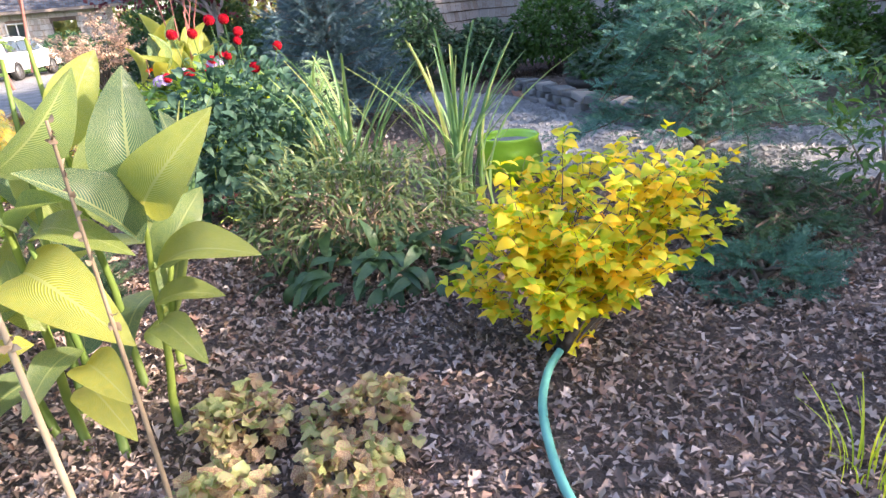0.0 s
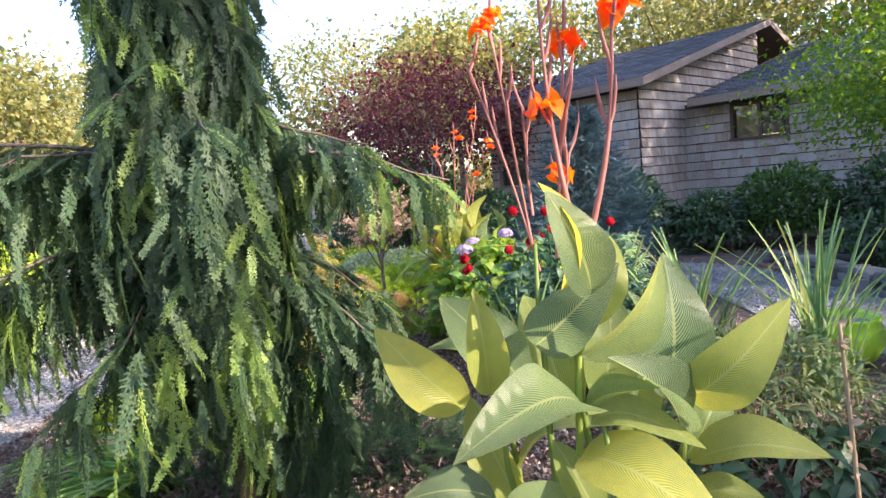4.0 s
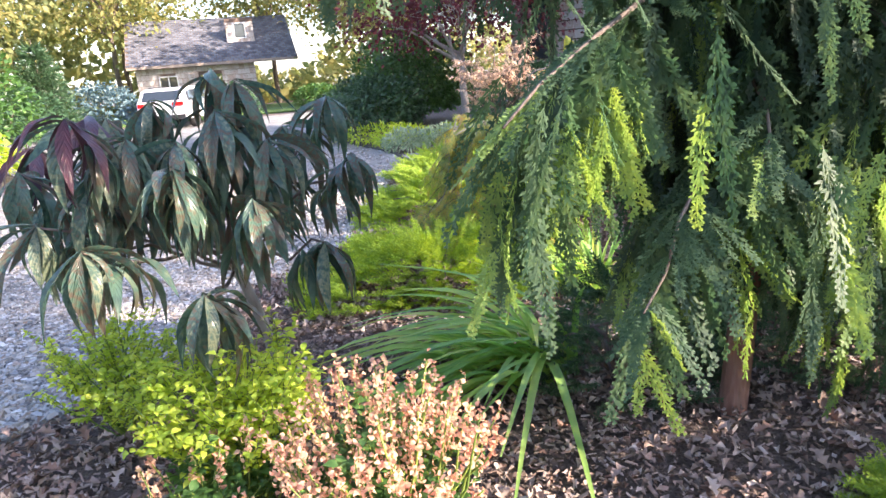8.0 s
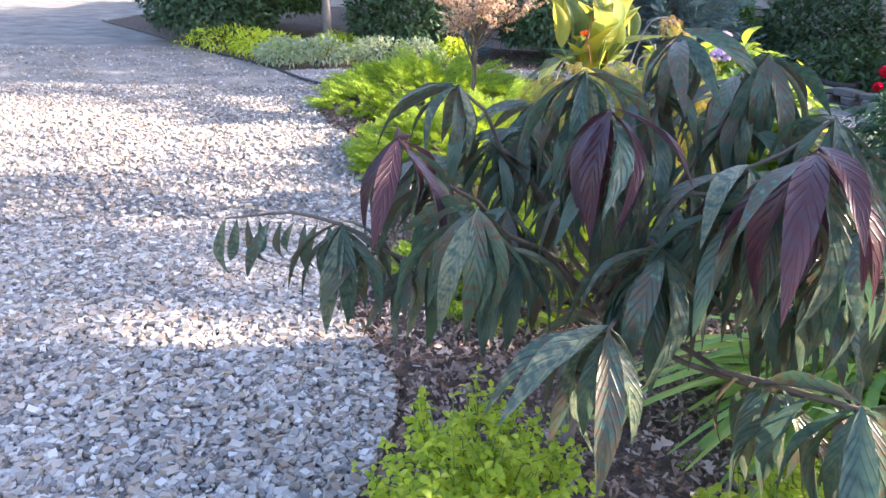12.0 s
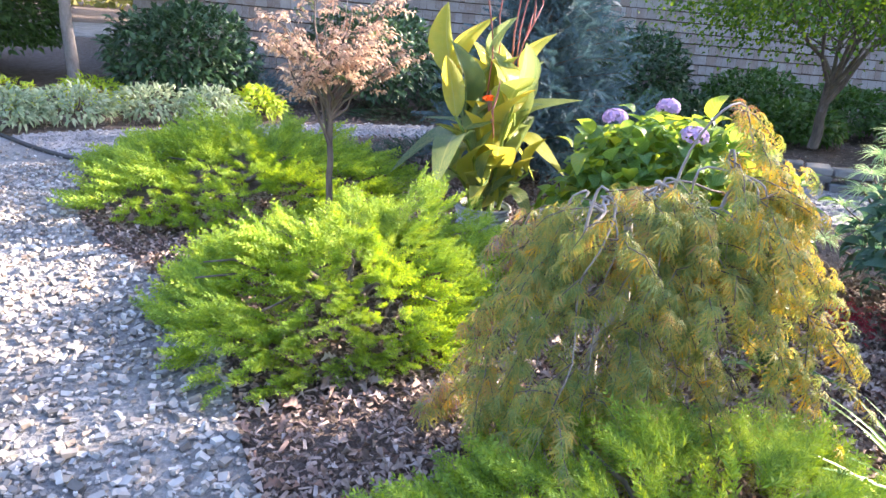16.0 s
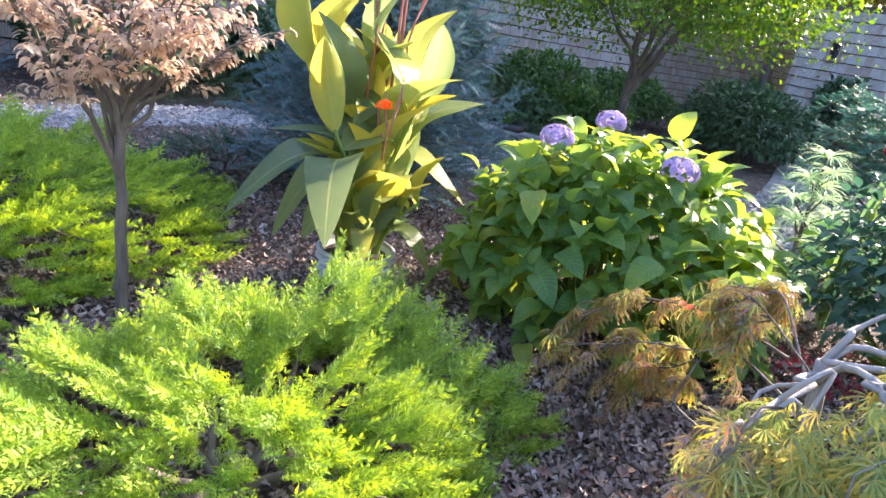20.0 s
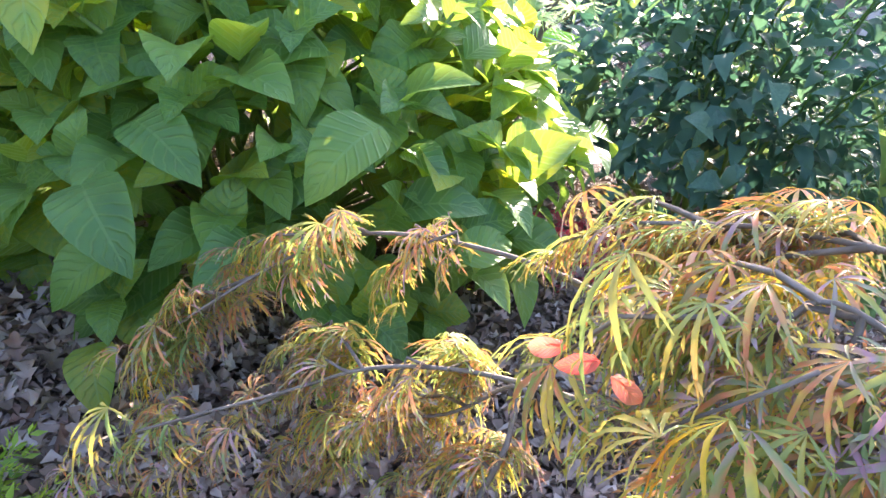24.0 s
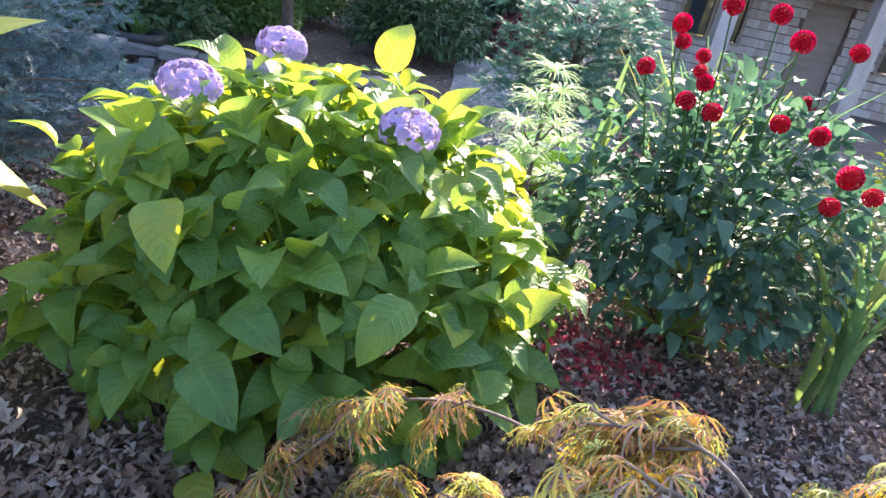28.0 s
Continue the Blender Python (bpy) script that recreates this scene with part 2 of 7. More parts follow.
def leaf_mat(name, cols, trans=0.4, rough=0.45, vein="", vein_col=None, vein_amount=0.5, blotch=0.35, spec=0.4, glow=(1.9, 1.15, 0.482)):
    m, n, l, bsdf = start(name)
    tex = n.new("ShaderNodeTexCoord")
    noise_tex = n.new("ShaderNodeTexNoise")
    noise_tex.inputs["Scale"].default_value = 14
    noise_tex.inputs["Detail"].default_value = 4
    l.new(tex.outputs["Object"], noise_tex.inputs["Vector"])
    patch = math_node(n, l, "ADD", math_node(n, l, "MULTIPLY", noise_tex.outputs["Fac"], 2.4), -0.7)
    mixv = math_node(n, l, "ADD", math_node(n, l, "MULTIPLY", random_value(n, l), 1 - blotch), math_node(n, l, "MULTIPLY", patch, blotch))
    col = ramp(n, cols)
    l.new(mixv, col.inputs["Fac"])
    out = col.outputs["Color"]
    bump_from = noise_tex.outputs["Fac"]
    if vein:
        sep = n.new("ShaderNodeSeparateXYZ")
        l.new(tex.outputs["UV"], sep.inputs[0])
        side = math_node(n, l, "ABSOLUTE", math_node(n, l, "SUBTRACT", sep.outputs["Y"], 0.5))
        k, slant, sweep = (34.0, 0.55, 1.5) if vein == "canna" else (9.0, 0.5, 0.0)
        run = math_node(n, l, "SUBTRACT", sep.outputs["X"], math_node(n, l, "MULTIPLY", side, math_node(n, l, "ADD", math_node(n, l, "MULTIPLY", side, sweep), slant)))
        wave = math_node(n, l, "SINE", math_node(n, l, "MULTIPLY", run, k * 6.283))
        line = math_node(n, l, "POWER", math_node(n, l, "ADD", math_node(n, l, "MULTIPLY", wave, 0.5), 0.5), 2.0 if vein == "canna" else 8.0)
        rib = math_node(n, l, "LESS_THAN", side, 0.022)
        both = math_node(n, l, "MAXIMUM", line, rib)
        mx = n.new("ShaderNodeMix")
        mx.data_type = "RGBA"
        l.new(math_node(n, l, "MULTIPLY", both, vein_amount), mx.inputs["Factor"])
        l.new(out, mx.inputs["A"])
        mx.inputs["B"].default_value = (*(vein_col or cols[-1]), 1)
        out = mx.outputs["Result"]
        bump_from = both
    bump = n.new("ShaderNodeBump")
    bump.inputs["Strength"].default_value = 0.5
    bump.inputs["Distance"].default_value = 0.0032 if vein == "canna" else 0.006
    l.new(bump_from, bump.inputs["Height"])
    l.new(bump.outputs["Normal"], bsdf.inputs["Normal"])
    l.new(out, bsdf.inputs["Base Color"])
    bsdf.inputs["Roughness"].default_value = rough
    bsdf.inputs["Specular IOR Level"].default_value = spec
    tr = n.new("ShaderNodeBsdfTranslucent")
    hue = n.new("ShaderNodeHueSaturation")
    hue.inputs["Value"].default_value, hue.inputs["Saturation"].default_value, hue.inputs["Hue"].default_value = glow
    l.new(out, hue.inputs["Color"])
    l.new(hue.outputs["Color"], tr.inputs["Color"])
    ms = n.new("ShaderNodeMixShader")
    ms.inputs["Fac"].default_value = trans
    l.new(bsdf.outputs[0], ms.inputs[1])
    l.new(tr.outputs[0], ms.inputs[2])
    l.new(ms.outputs[0], n["Material Output"].inputs["Surface"])
    return m


def solid_mat(name, cols, rough=0.7, scale=6.0, bump=0.3, spread=0.5, metal=0.0, stretch=(1, 1, 1), fine=40.0, dist=0.01, spec=0.5):
    m, n, l, bsdf = start(name)
    tex = n.new("ShaderNodeTexCoord")
    mp = n.new("ShaderNodeMapping")
    mp.inputs["Scale"].default_value = stretch
    l.new(tex.outputs["Object"], mp.inputs["Vector"])
    a, b = n.new("ShaderNodeTexNoise"), n.new("ShaderNodeTexNoise")
    a.inputs["Scale"].default_value, b.inputs["Scale"].default_value = scale, fine
    a.inputs["Detail"].default_value = b.inputs["Detail"].default_value = 6
    for t in (a, b):
        l.new(mp.outputs["Vector"], t.inputs["Vector"])
    mixv = math_node(n, l, "ADD", math_node(n, l, "MULTIPLY", random_value(n, l), spread),
                     math_node(n, l, "MULTIPLY", math_node(n, l, "ADD", math_node(n, l, "MULTIPLY", a.outputs["Fac"], 0.6), math_node(n, l, "MULTIPLY", b.outputs["Fac"], 0.4)), 1 - spread))
    mr = n.new("ShaderNodeMapRange")
    lo = 0.3 * (1 - spread)
    mr.inputs["From Min"].default_value, mr.inputs["From Max"].default_value = lo, 1 - lo
    l.new(mixv, mr.inputs["Value"])
    col = ramp(n, cols)
    l.new(mr.outputs["Result"], col.inputs["Fac"])
    l.new(col.outputs["Color"], bsdf.inputs["Base Color"])
    bsdf.inputs["Roughness"].default_value, bsdf.inputs["Metallic"].default_value = rough, metal
    bsdf.inputs["Specular IOR Level"].default_value = spec
    bp = n.new("ShaderNodeBump")
    bp.inputs["Strength"].default_value, bp.inputs["Distance"].default_value = bump, dist
    l.new(b.outputs["Fac"], bp.inputs["Height"])
    l.new(bp.outputs["Normal"], bsdf.inputs["Normal"])
    return m


def glass_mat(name, tint=(0.03, 0.04, 0.05)):
    m, n, l, bsdf = start(name)
    bsdf.inputs["Base Color"].default_value = (*tint, 1)
    bsdf.inputs["Roughness"].default_value, bsdf.inputs["Specular IOR Level"].default_value = 0.03, 0.9
    return m


M = {}
M["mulch"] = solid_mat("mulch_ground", [(0.05, 0.036, 0.03), (0.13, 0.1, 0.085), (0.24, 0.19, 0.17)], 0.95, 9, 1.0, 0.0, fine=90, dist=0.03)
M["chip"] = solid_mat("wood_chip", [(0.07, 0.047, 0.037), (0.21, 0.15, 0.12), (0.36, 0.285, 0.245), (0.23, 0.13, 0.095), (0.48, 0.41, 0.37), (0.31, 0.215, 0.165)], 0.9, 20, 0.5, 0.9)
M["gravel"] = solid_mat("gravel_sheet", [(0.11, 0.11, 0.108), (0.24, 0.24, 0.235), (0.39, 0.39, 0.38)], 0.9, 2.2, 1.0, 0.0, fine=55, dist=0.03)
M["pebble"] = solid_mat("shell_pebble", [(0.09, 0.088, 0.085), (0.26, 0.26, 0.255), (0.41, 0.415, 0.41), (0.27, 0.205, 0.155), (0.6, 0.605, 0.595), (0.18, 0.18, 0.18), (0.39, 0.33, 0.265), (0.49, 0.495, 0.49)], 0.75, 30, 0.3, 0.9)
M["path"] = solid_mat("path_gravel", [(0.22, 0.22, 0.23), (0.36, 0.36, 0.37), (0.52, 0.52, 0.52)], 0.9, 3, 1.0, 0.0, fine=60, dist=0.03)
M["bark"] = solid_mat("bark", [(0.06, 0.045, 0.038), (0.15, 0.12, 0.1), (0.24, 0.2, 0.17)], 0.9, 10, 0.8, 0.1, stretch=(1, 1, 0.25), fine=45)
M["cedar_bark"] = solid_mat("reddish_bark", [(0.09, 0.04, 0.028), (0.2, 0.1, 0.07), (0.28, 0.17, 0.13)], 0.9, 14, 0.8, 0.1, stretch=(1, 1, 0.2), fine=60)
M["grey_bark"] = solid_mat("pale_grey_bark", [(0.18, 0.16, 0.15), (0.33, 0.3, 0.28), (0.45, 0.42, 0.4)], 0.8, 16, 0.4, 0.1, stretch=(1, 1, 0.4), fine=60)
M["shingle"] = solid_mat("cedar_shingle", [(0.22, 0.17, 0.145), (0.36, 0.32, 0.295), (0.45, 0.42, 0.4), (0.32, 0.25, 0.21), (0.5, 0.47, 0.45)], 0.9, 3, 0.5, 0.35, stretch=(1, 1, 0.2), fine=50)
M["roof"] = solid_mat("asphalt_roof_shingle", [(0.05, 0.055, 0.07), (0.1, 0.108, 0.13), (0.15, 0.16, 0.185)], 0.95, 3, 0.6, 0.6, fine=80)
M["trim"] = solid_mat("weathered_trim", [(0.15, 0.11, 0.09), (0.25, 0.2, 0.17), (0.34, 0.28, 0.25)], 0.8, 5, 0.3, 0.2, stretch=(0.3, 0.3, 2))
M["soffit"] = solid_mat("brown_soffit", [(0.08, 0.055, 0.042), (0.14, 0.1, 0.08)], 0.9, 5, 0.3, 0.2)
M["white_paint"] = solid_mat("white_paint", [(0.62, 0.62, 0.62), (0.78, 0.78, 0.77)], 0.6, 3, 0.1, 0.1)
M["glass"] = glass_mat("dark_window_glass")
M["stone"] = solid_mat("grey_wall_stone", [(0.09, 0.095, 0.1), (0.17, 0.175, 0.18), (0.27, 0.26, 0.25)], 0.9, 8, 0.6, 0.5)
M["red_stone"] = solid_mat("reddish_brick", [(0.3, 0.13, 0.09), (0.4, 0.2, 0.14)], 0.9, 8, 0.5, 0.4)

# ---- ground ----
from mathutils.geometry import tessellate_polygon


def sheet(name, outline, z, material, cell=0.25, rough=0.012, label="", skirt=0.06):
    """A closed ground patch with a wavy edge, slightly crowned, that sinks into the ground along its rim."""
    flat = [Vector((x, y, z)) for x, y in outline]
    low = [(x, y, z - 0.05) for x, y in outline]
    tris = tessellate_polygon([flat])
    n = len(flat)
    tris = [t if (flat[t[1]] - flat[t[0]]).cross(flat[t[2]] - flat[t[0]]).z > 0 else t[::-1] for t in tris]
    me = bpy.data.meshes.new(name)
    me.from_pydata([tuple(v) for v in flat] + low, [], [tuple(t) for t in tris] + [(i, (i + 1) % n, n + (i + 1) % n, n + i) for i in range(n)])
    me.materials.append(material)
    ob = new(name, me)
    return tagged(ob, label, "ground", kind="structure")


def smooth_line(pts, n=6, closed=False):
    p = np.array(pts, float)
    out = []
    k = len(p)
    for i in range(k if closed else k - 1):
        a, b, c, d = (p[(i + j) % k] if closed else p[min(max(i + j, 0), k - 1)] for j in (-1, 0, 1, 2))
        for t in np.arange(n) / n:
            out.append(0.5 * (2 * b + (c - a) * t + (2 * a - 5 * b + 4 * c - d) * t * t + (3 * b - a - 3 * c + d) * t ** 3))
    if not closed:
        out.append(p[-1])
    return np.array(out)


g = Geo()
xs = np.concatenate([[-400, -120, -50, -25], np.linspace(-14, 14, 57), [25, 50, 120, 400]])
ys = np.concatenate([[-400, -120, -50, -20], np.linspace(-8, 20, 57), [32, 60, 120, 400]])
gx, gy = np.meshgrid(xs, ys, indexing="ij")
near = (abs(gx) < 13.9) & (gy > -7.9) & (gy < 19.9)
gz = np.array([0.016 * noise.noise((x * 1.3, y * 1.3, 0)) for x, y in zip(gx.ravel(), gy.ravel())]).reshape(gx.shape) * near
nx, ny = gx.shape
idx = np.arange(nx * ny).reshape(nx, ny)
g.add(np.stack([gx, gy, gz], -1).reshape(-1, 3), np.stack([idx[:-1, :-1], idx[1:, :-1], idx[1:, 1:], idx[:-1, 1:]], -1).reshape(-1, 4))
ground = part("ground", g, M["mulch"])
tagged(ground, "brown leaf and bark mulch covering the garden beds", "ground", kind="structure")

WEST_EDGE = smooth_line([(-7.2, -3), (-6.6, 0.4), (-6.05, 1.7), (-5.72, 2.36), (-5.45, 2.75), (-5.27, 3.15), (-5.33, 3.6), (-5.42, 4.0), (-5.1, 4.7), (-5.0, 5.3), (-4.85, 6.2), (-4.97, 6.8), (-5.2, 7.75), (-5.12, 8.8), (-4.95, 9.35)], 4)
EDGING = smooth_line([(-4.95, 9.35), (-5.3, 10.0), (-5.68, 10.97), (-6.15, 11.8), (-6.7, 12.7), (-7.6, 14.5), (-9.2, 17.5)], 5)
drive = list(map(tuple, WEST_EDGE)) + list(map(tuple, EDGING[1:])) + [(-8.5, 20.5), (-5.5, 24), (2, 28), (2, 34), (-9, 32), (-14, 28), (-19, 27), (-22, 20), (-16.5, 14.5), (-11.8, 10.5), (-10.4, 6.0), (-10.8, 1.0), (-12, -3)]
driveway = sheet("gravel_driveway", drive, 0.022, M["gravel"], label="pale crushed stone driveway, partly sunlit")
path_out = [(-4.9, 9.4), (-4.3, 9.75), (-3.2, 10.15), (-1.9, 10.2), (-0.8, 9.7), (-0.3, 8.7), (0.1, 7.2), (0.35, 5.9), (0.95, 4.9), (2.1, 4.2), (3.6, 4.0), (6.0, 4.5), (8.3, 3.6), (8.6, 4.4), (6.6, 5.9), (4.2, 5.9), (2.6, 5.9), (1.7, 6.6), (1.4, 7.5), (1.0, 8.9), (0.5, 9.8), (-0.9, 10.8), (-2.4, 11.05), (-4.0, 11.0), (-5.5, 10.75), (-5.28, 10.05)]
path = sheet("gravel_path", list(map(tuple, smooth_line(path_out, 4, True))), 0.014, M["path"], label="grey gravel path winding round the planted bed")
M["black_plastic"] = solid_mat("black_plastic", [(0.012, 0.012, 0.013), (0.03, 0.03, 0.032)], 0.5, 10, 0.1, 0.1)
edging = part("lawn_edging", Geo().tube([(x, y, 0.035) for x, y in EDGING], 0.022, 8), M["black_plastic"])
tagged(edging, "black plastic edging strip between driveway and path", "edging", kind="structure")


# ---- house ----
def frame_to(origin, along):
    """x along the wall, y into it, z up."""
    a = Vector((along[0], along[1], 0)).normalized()
    inn = Vector((-a.y, a.x, 0))
    m = Matrix((a, inn, Vector((0, 0, 1)))).transposed().to_4x4()
    m.translation = Vector(origin)
    return m


SHINGLE = Geo().add([(0, -1, 0), (1, -1, 0), (1, -0.14, 1), (0, -0.14, 1), (0, 0, 0), (1, 0, 0), (1, 0, 1), (0, 0, 1)], [[0, 1, 2, 3], [4, 5, 1, 0], [4, 0, 3, 7], [1, 5, 6, 2], [3, 2, 6, 7]]).mesh("shingle", M["shingle"], False)


def wall(name, m, length, height, openings=(), gable=0.0, label="", base=0.0, course=0.19, thick=0.18, pieces=0):
    """A shingled wall from x=0 to length: boards behind, lapped shingles in front, with openings (x0, x1, z0, z1)."""
    body = Geo()
    xs = sorted({0.0, length, *[o[0] for o in openings], *[o[1] for o in openings]})
    zs = sorted({base, height, *[o[2] for o in openings], *[o[3] for o in openings]})
    for a, b in zip(xs, xs[1:]):
        for c, d in zip(zs, zs[1:]):
            if not any(o[0] <= a and b <= o[1] and o[2] <= c and d <= o[3] for o in openings):
                body.box((a, 0, c), (b, thick, d), m)
    if gable:
        tri = np.array([(0, 0, height), (length, 0, height), (length, 0, height + gable), (0, 0, height + 0.001), (0, thick, height), (length, thick, height), (length, thick, height + gable), (0, thick, height + 0.001)])
        body.add(tri @ np.array(m.to_3x3()).T + np.array(m.translation), [[0, 1, 2, 3], [7, 6, 5, 4], [3, 2, 6, 7]])
    ob = part(name, body, M["soffit"], None, smooth=False)
    tagged(ob, label, "wall", kind="structure")
    sh = Geo()
    r = np.random.default_rng(len(name) * 17 + int(length * 10))
    top = height + gable
    rows = int((top - base) / course)
    made = 0
    for i in range(rows):
        z0 = base + i * course
        x = -r.uniform(0, 0.1)
        while x < length:
            w = r.uniform(0.08, 0.2)
            a, b = max(0, x), min(length, x + w - 0.004)
            x += w
            mid = (a + b) / 2
            lim = height + (gable * (mid / length) if gable else 0)
            if b - a < 0.02 or z0 + 0.02 > lim or any(o[0] - 0.02 < mid < o[1] + 0.02 and o[2] - 0.08 < z0 + course / 2 < o[3] + 0.06 for o in openings):
                continue
            dz = r.uniform(-0.006, 0.004)
            t = r.uniform(0.034, 0.042)
            # 2 cm slot onto the dark backing stands in for the course's shadow line
            h = min(course - 0.02, lim - z0 + 0.02)
            if made < pieces and mid < length * 0.62 and z0 > base + 0.4:
                made += 1
                so = new("shingle", SHINGLE)
                so.parent = ob
                so.matrix_basis = m @ Matrix.Translation((a, 0, z0 + dz)) @ Matrix.Diagonal((b - a, t, h - dz, 1))
                continue
            v = np.array([(a, -t, z0 + dz), (b, -t, z0 + dz), (b, -0.012, z0 + h), (a, -0.012, z0 + h), (a, 0, z0 + dz), (b, 0, z0 + dz)])
            v = v @ np.array(m.to_3x3()).T + np.array(m.translation)
            sh.add(v, [[0, 1, 2, 3], [4, 5, 1, 0], [0, 3, 3, 4], [1, 5, 2, 2]][:2])
    part("shingle_courses", sh, M["shingle"], ob, "weathered grey cedar shingles in lapped courses", smooth=False, kind="stuff")
    return ob


def window_unit(name, m, x0, x1, z0, z1, mullions=1, label="dark window in a weathered wooden frame", frame_mat="trim", glass=None):
    ob = thing(name, (0, 0, 0), label, "window")
    ob["kind"] = "structure"
    w = 0.06
    for nm, lo, hi in (("window_sill", (x0 - 0.08, -0.07, z0 - 0.05), (x1 + 0.08, 0.05, z0)), ("window_head", (x0 - 0.05, -0.05, z1), (x1 + 0.05, 0.05, z1 + w)),
                       ("window_jamb", (x0 - w, -0.045, z0), (x0, 0.05, z1)), ("window_jamb", (x1, -0.045, z0), (x1 + w, 0.05, z1))):
        part(nm, Geo().box(lo, hi, m), M[frame_mat], ob, smooth=False)
    step = (x1 - x0) / mullions
    for i in range(mullions):
        part("pane", Geo().box((x0 + i * step + 0.02, 0.06, z0 + 0.02), (x0 + (i + 1) * step - 0.02, 0.07, z1 - 0.02), m), glass or M["glass"], ob, smooth=False)
        if i:
            part("mullion", Geo().box((x0 + i * step - 0.03, 0.01, z0), (x0 + i * step + 0.03, 0.08, z1), m), M[frame_mat], ob, smooth=False)
    return ob


def roof_slab(name, corners, thick=0.14, label=""):
    """A roof plane from four corners (eave left, eave right, ridge right, ridge left), with shingle courses and fascia boards."""
    c = [Vector(p) for p in corners]
    g = Geo()
    low = [p - Vector((0, 0, thick)) for p in c]
    g.add(np.array([list(p) for p in c + low]), [[0, 1, 2, 3], [7, 6, 5, 4], [0, 4, 5, 1], [1, 5, 6, 2], [2, 6, 7, 3], [3, 7, 4, 0]])
    ob = part(name, g, M["soffit"], None, smooth=False)
    tagged(ob, label, "roof", kind="structure")
    n = max(3, int((c[3] - c[0]).length / 0.2))
    nrm = (c[1] - c[0]).cross(c[3] - c[0]).normalized()
    if nrm.z < 0:
        nrm = -nrm
    tabs = Geo()
    r = np.random.default_rng(5)
    for i in range(n):
        a, b = i / n, (i + 1.12) / n
        b = min(b, 1)
        width = (c[1] - c[0]).length
        k = max(2, int(width / 0.3))
        for j in range(k):
            u0, u1 = (j + (i % 2) * 0.5) / k, (j + 1 + (i % 2) * 0.5) / k - 0.004
            u0, u1 = min(u0, 1), min(u1, 1)
            if u1 - u0 < 0.002:
                continue
            e = lambda u, t, h: list(c[0].lerp(c[1], u).lerp(c[3].lerp(c[2], u), t) + nrm * h)
            h = 0.016 + r.uniform(0, 0.006)
            tabs.add(np.array([e(u0, a, h), e(u1, a, h), e(u1, b, 0.005), e(u0, b, 0.005), e(u0, a, 0.002), e(u1, a, 0.002)]), [[0, 1, 2, 3], [4, 5, 1, 0]])
    part("roof_shingles", tabs, M["roof"], ob, "dark grey asphalt shingles", smooth=False, kind="stuff")
    for a, b in ((0, 1), (1, 2), (3, 0)):
        d = (c[b] - c[a])
        out = Vector((d.y, -d.x, 0)).normalized() * 0.012
        cen = (c[0] + c[1] + c[2] + c[3]) / 4
        if (c[a] - cen).dot(out) < 0:
            out = -out
        q = [c[a] + out * 0.3, c[b] + out * 0.3, c[b] + out * 0.3 - Vector((0, 0, thick + 0.02)), c[a] + out * 0.3 - Vector((0, 0, thick + 0.02))]
        q2 = [p + out * 2 for p in q]
        part("fascia_board", Geo().add(np.array([list(p) for p in q + q2]), [[0, 1, 2, 3], [7, 6, 5, 4], [0, 4, 5, 1], [1, 5, 6, 2], [2, 6, 7, 3], [3, 7, 4, 0]]), M["trim"], ob, smooth=False)
    return ob


AX, BX = Vector((0.85, -0.53, 0)).normalized(), Vector((0.53, 0.85, 0)).normalized()
C = Vector((-0.31, 13.3, 0))
EAVE = 3.2
a0 = C - AX * 3.85
win_a = [(0.3, 1.05, 1.35, 2.55)]
m_a = frame_to(a0, AX)
wall("wall_front", m_a, 3.85, EAVE, win_a, pieces=300, label="grey cedar shingle wall of the house behind the beds")
window_unit("window_1", m_a, *win_a[0], 1, label="tall window in the grey shingle wall reflecting trees")
m_b = frame_to(C, BX)
wall("wall_gable", m_b, 6.5, EAVE, (), gable=1.68, label="short shingled gable wall under the sloping roof")
w0 = C + BX * 2.0
win_w = [(1.05, 2.05, 1.93, 2.58)]
m_w = frame_to(w0, AX)
wall("wall_recess", m_w, 10.2, 2.75, win_w, pieces=300, label="long grey shingle wall set back under a lower roof")
window_unit("window_2", m_w, *win_w[0], 2, label="low wide dark window under the eave", frame_mat="soffit")
far_w = w0 + AX * 10.2
wall("wall_end", frame_to(far_w, BX), 3.0, 2.75, (), label="shingled end wall of the house")
wall("wall_left_end", frame_to(a0 + BX * 12.6, -BX), 12.6, EAVE, (), label="shingled side wall of the house")
ridge = 5.0
z3 = lambda p, z: (p.x, p.y, z)
roof_slab("roof_main", [z3(a0 - AX * 0.4 - BX * 0.45, EAVE - 0.02), z3(C + AX * 0.35 - BX * 0.45, EAVE - 0.02), z3(C + AX * 0.35 + BX * 6.5, ridge), z3(a0 - AX * 0.4 + BX * 6.5, ridge)], label="dark grey shingle roof with a pale fascia")
roof_slab("roof_back", [z3(C + AX * 0.35 + BX * 13.4, EAVE - 0.02), z3(a0 - AX * 0.4 + BX * 13.4, EAVE - 0.02), z3(a0 - AX * 0.4 + BX * 6.52, ridge), z3(C + AX * 0.35 + BX * 6.52, ridge)], label="far slope of the dark grey roof")
roof_slab("roof_lower", [z3(w0 + AX * 0.36 - BX * 0.55, 2.82), z3(far_w + AX * 0.4 - BX * 0.55, 2.82), z3(far_w + AX * 0.4 + BX * 7.5, 4.66), z3(w0 + AX * 0.36 + BX * 7.5, 4.66)], label="lower dark grey roof over the long wall")
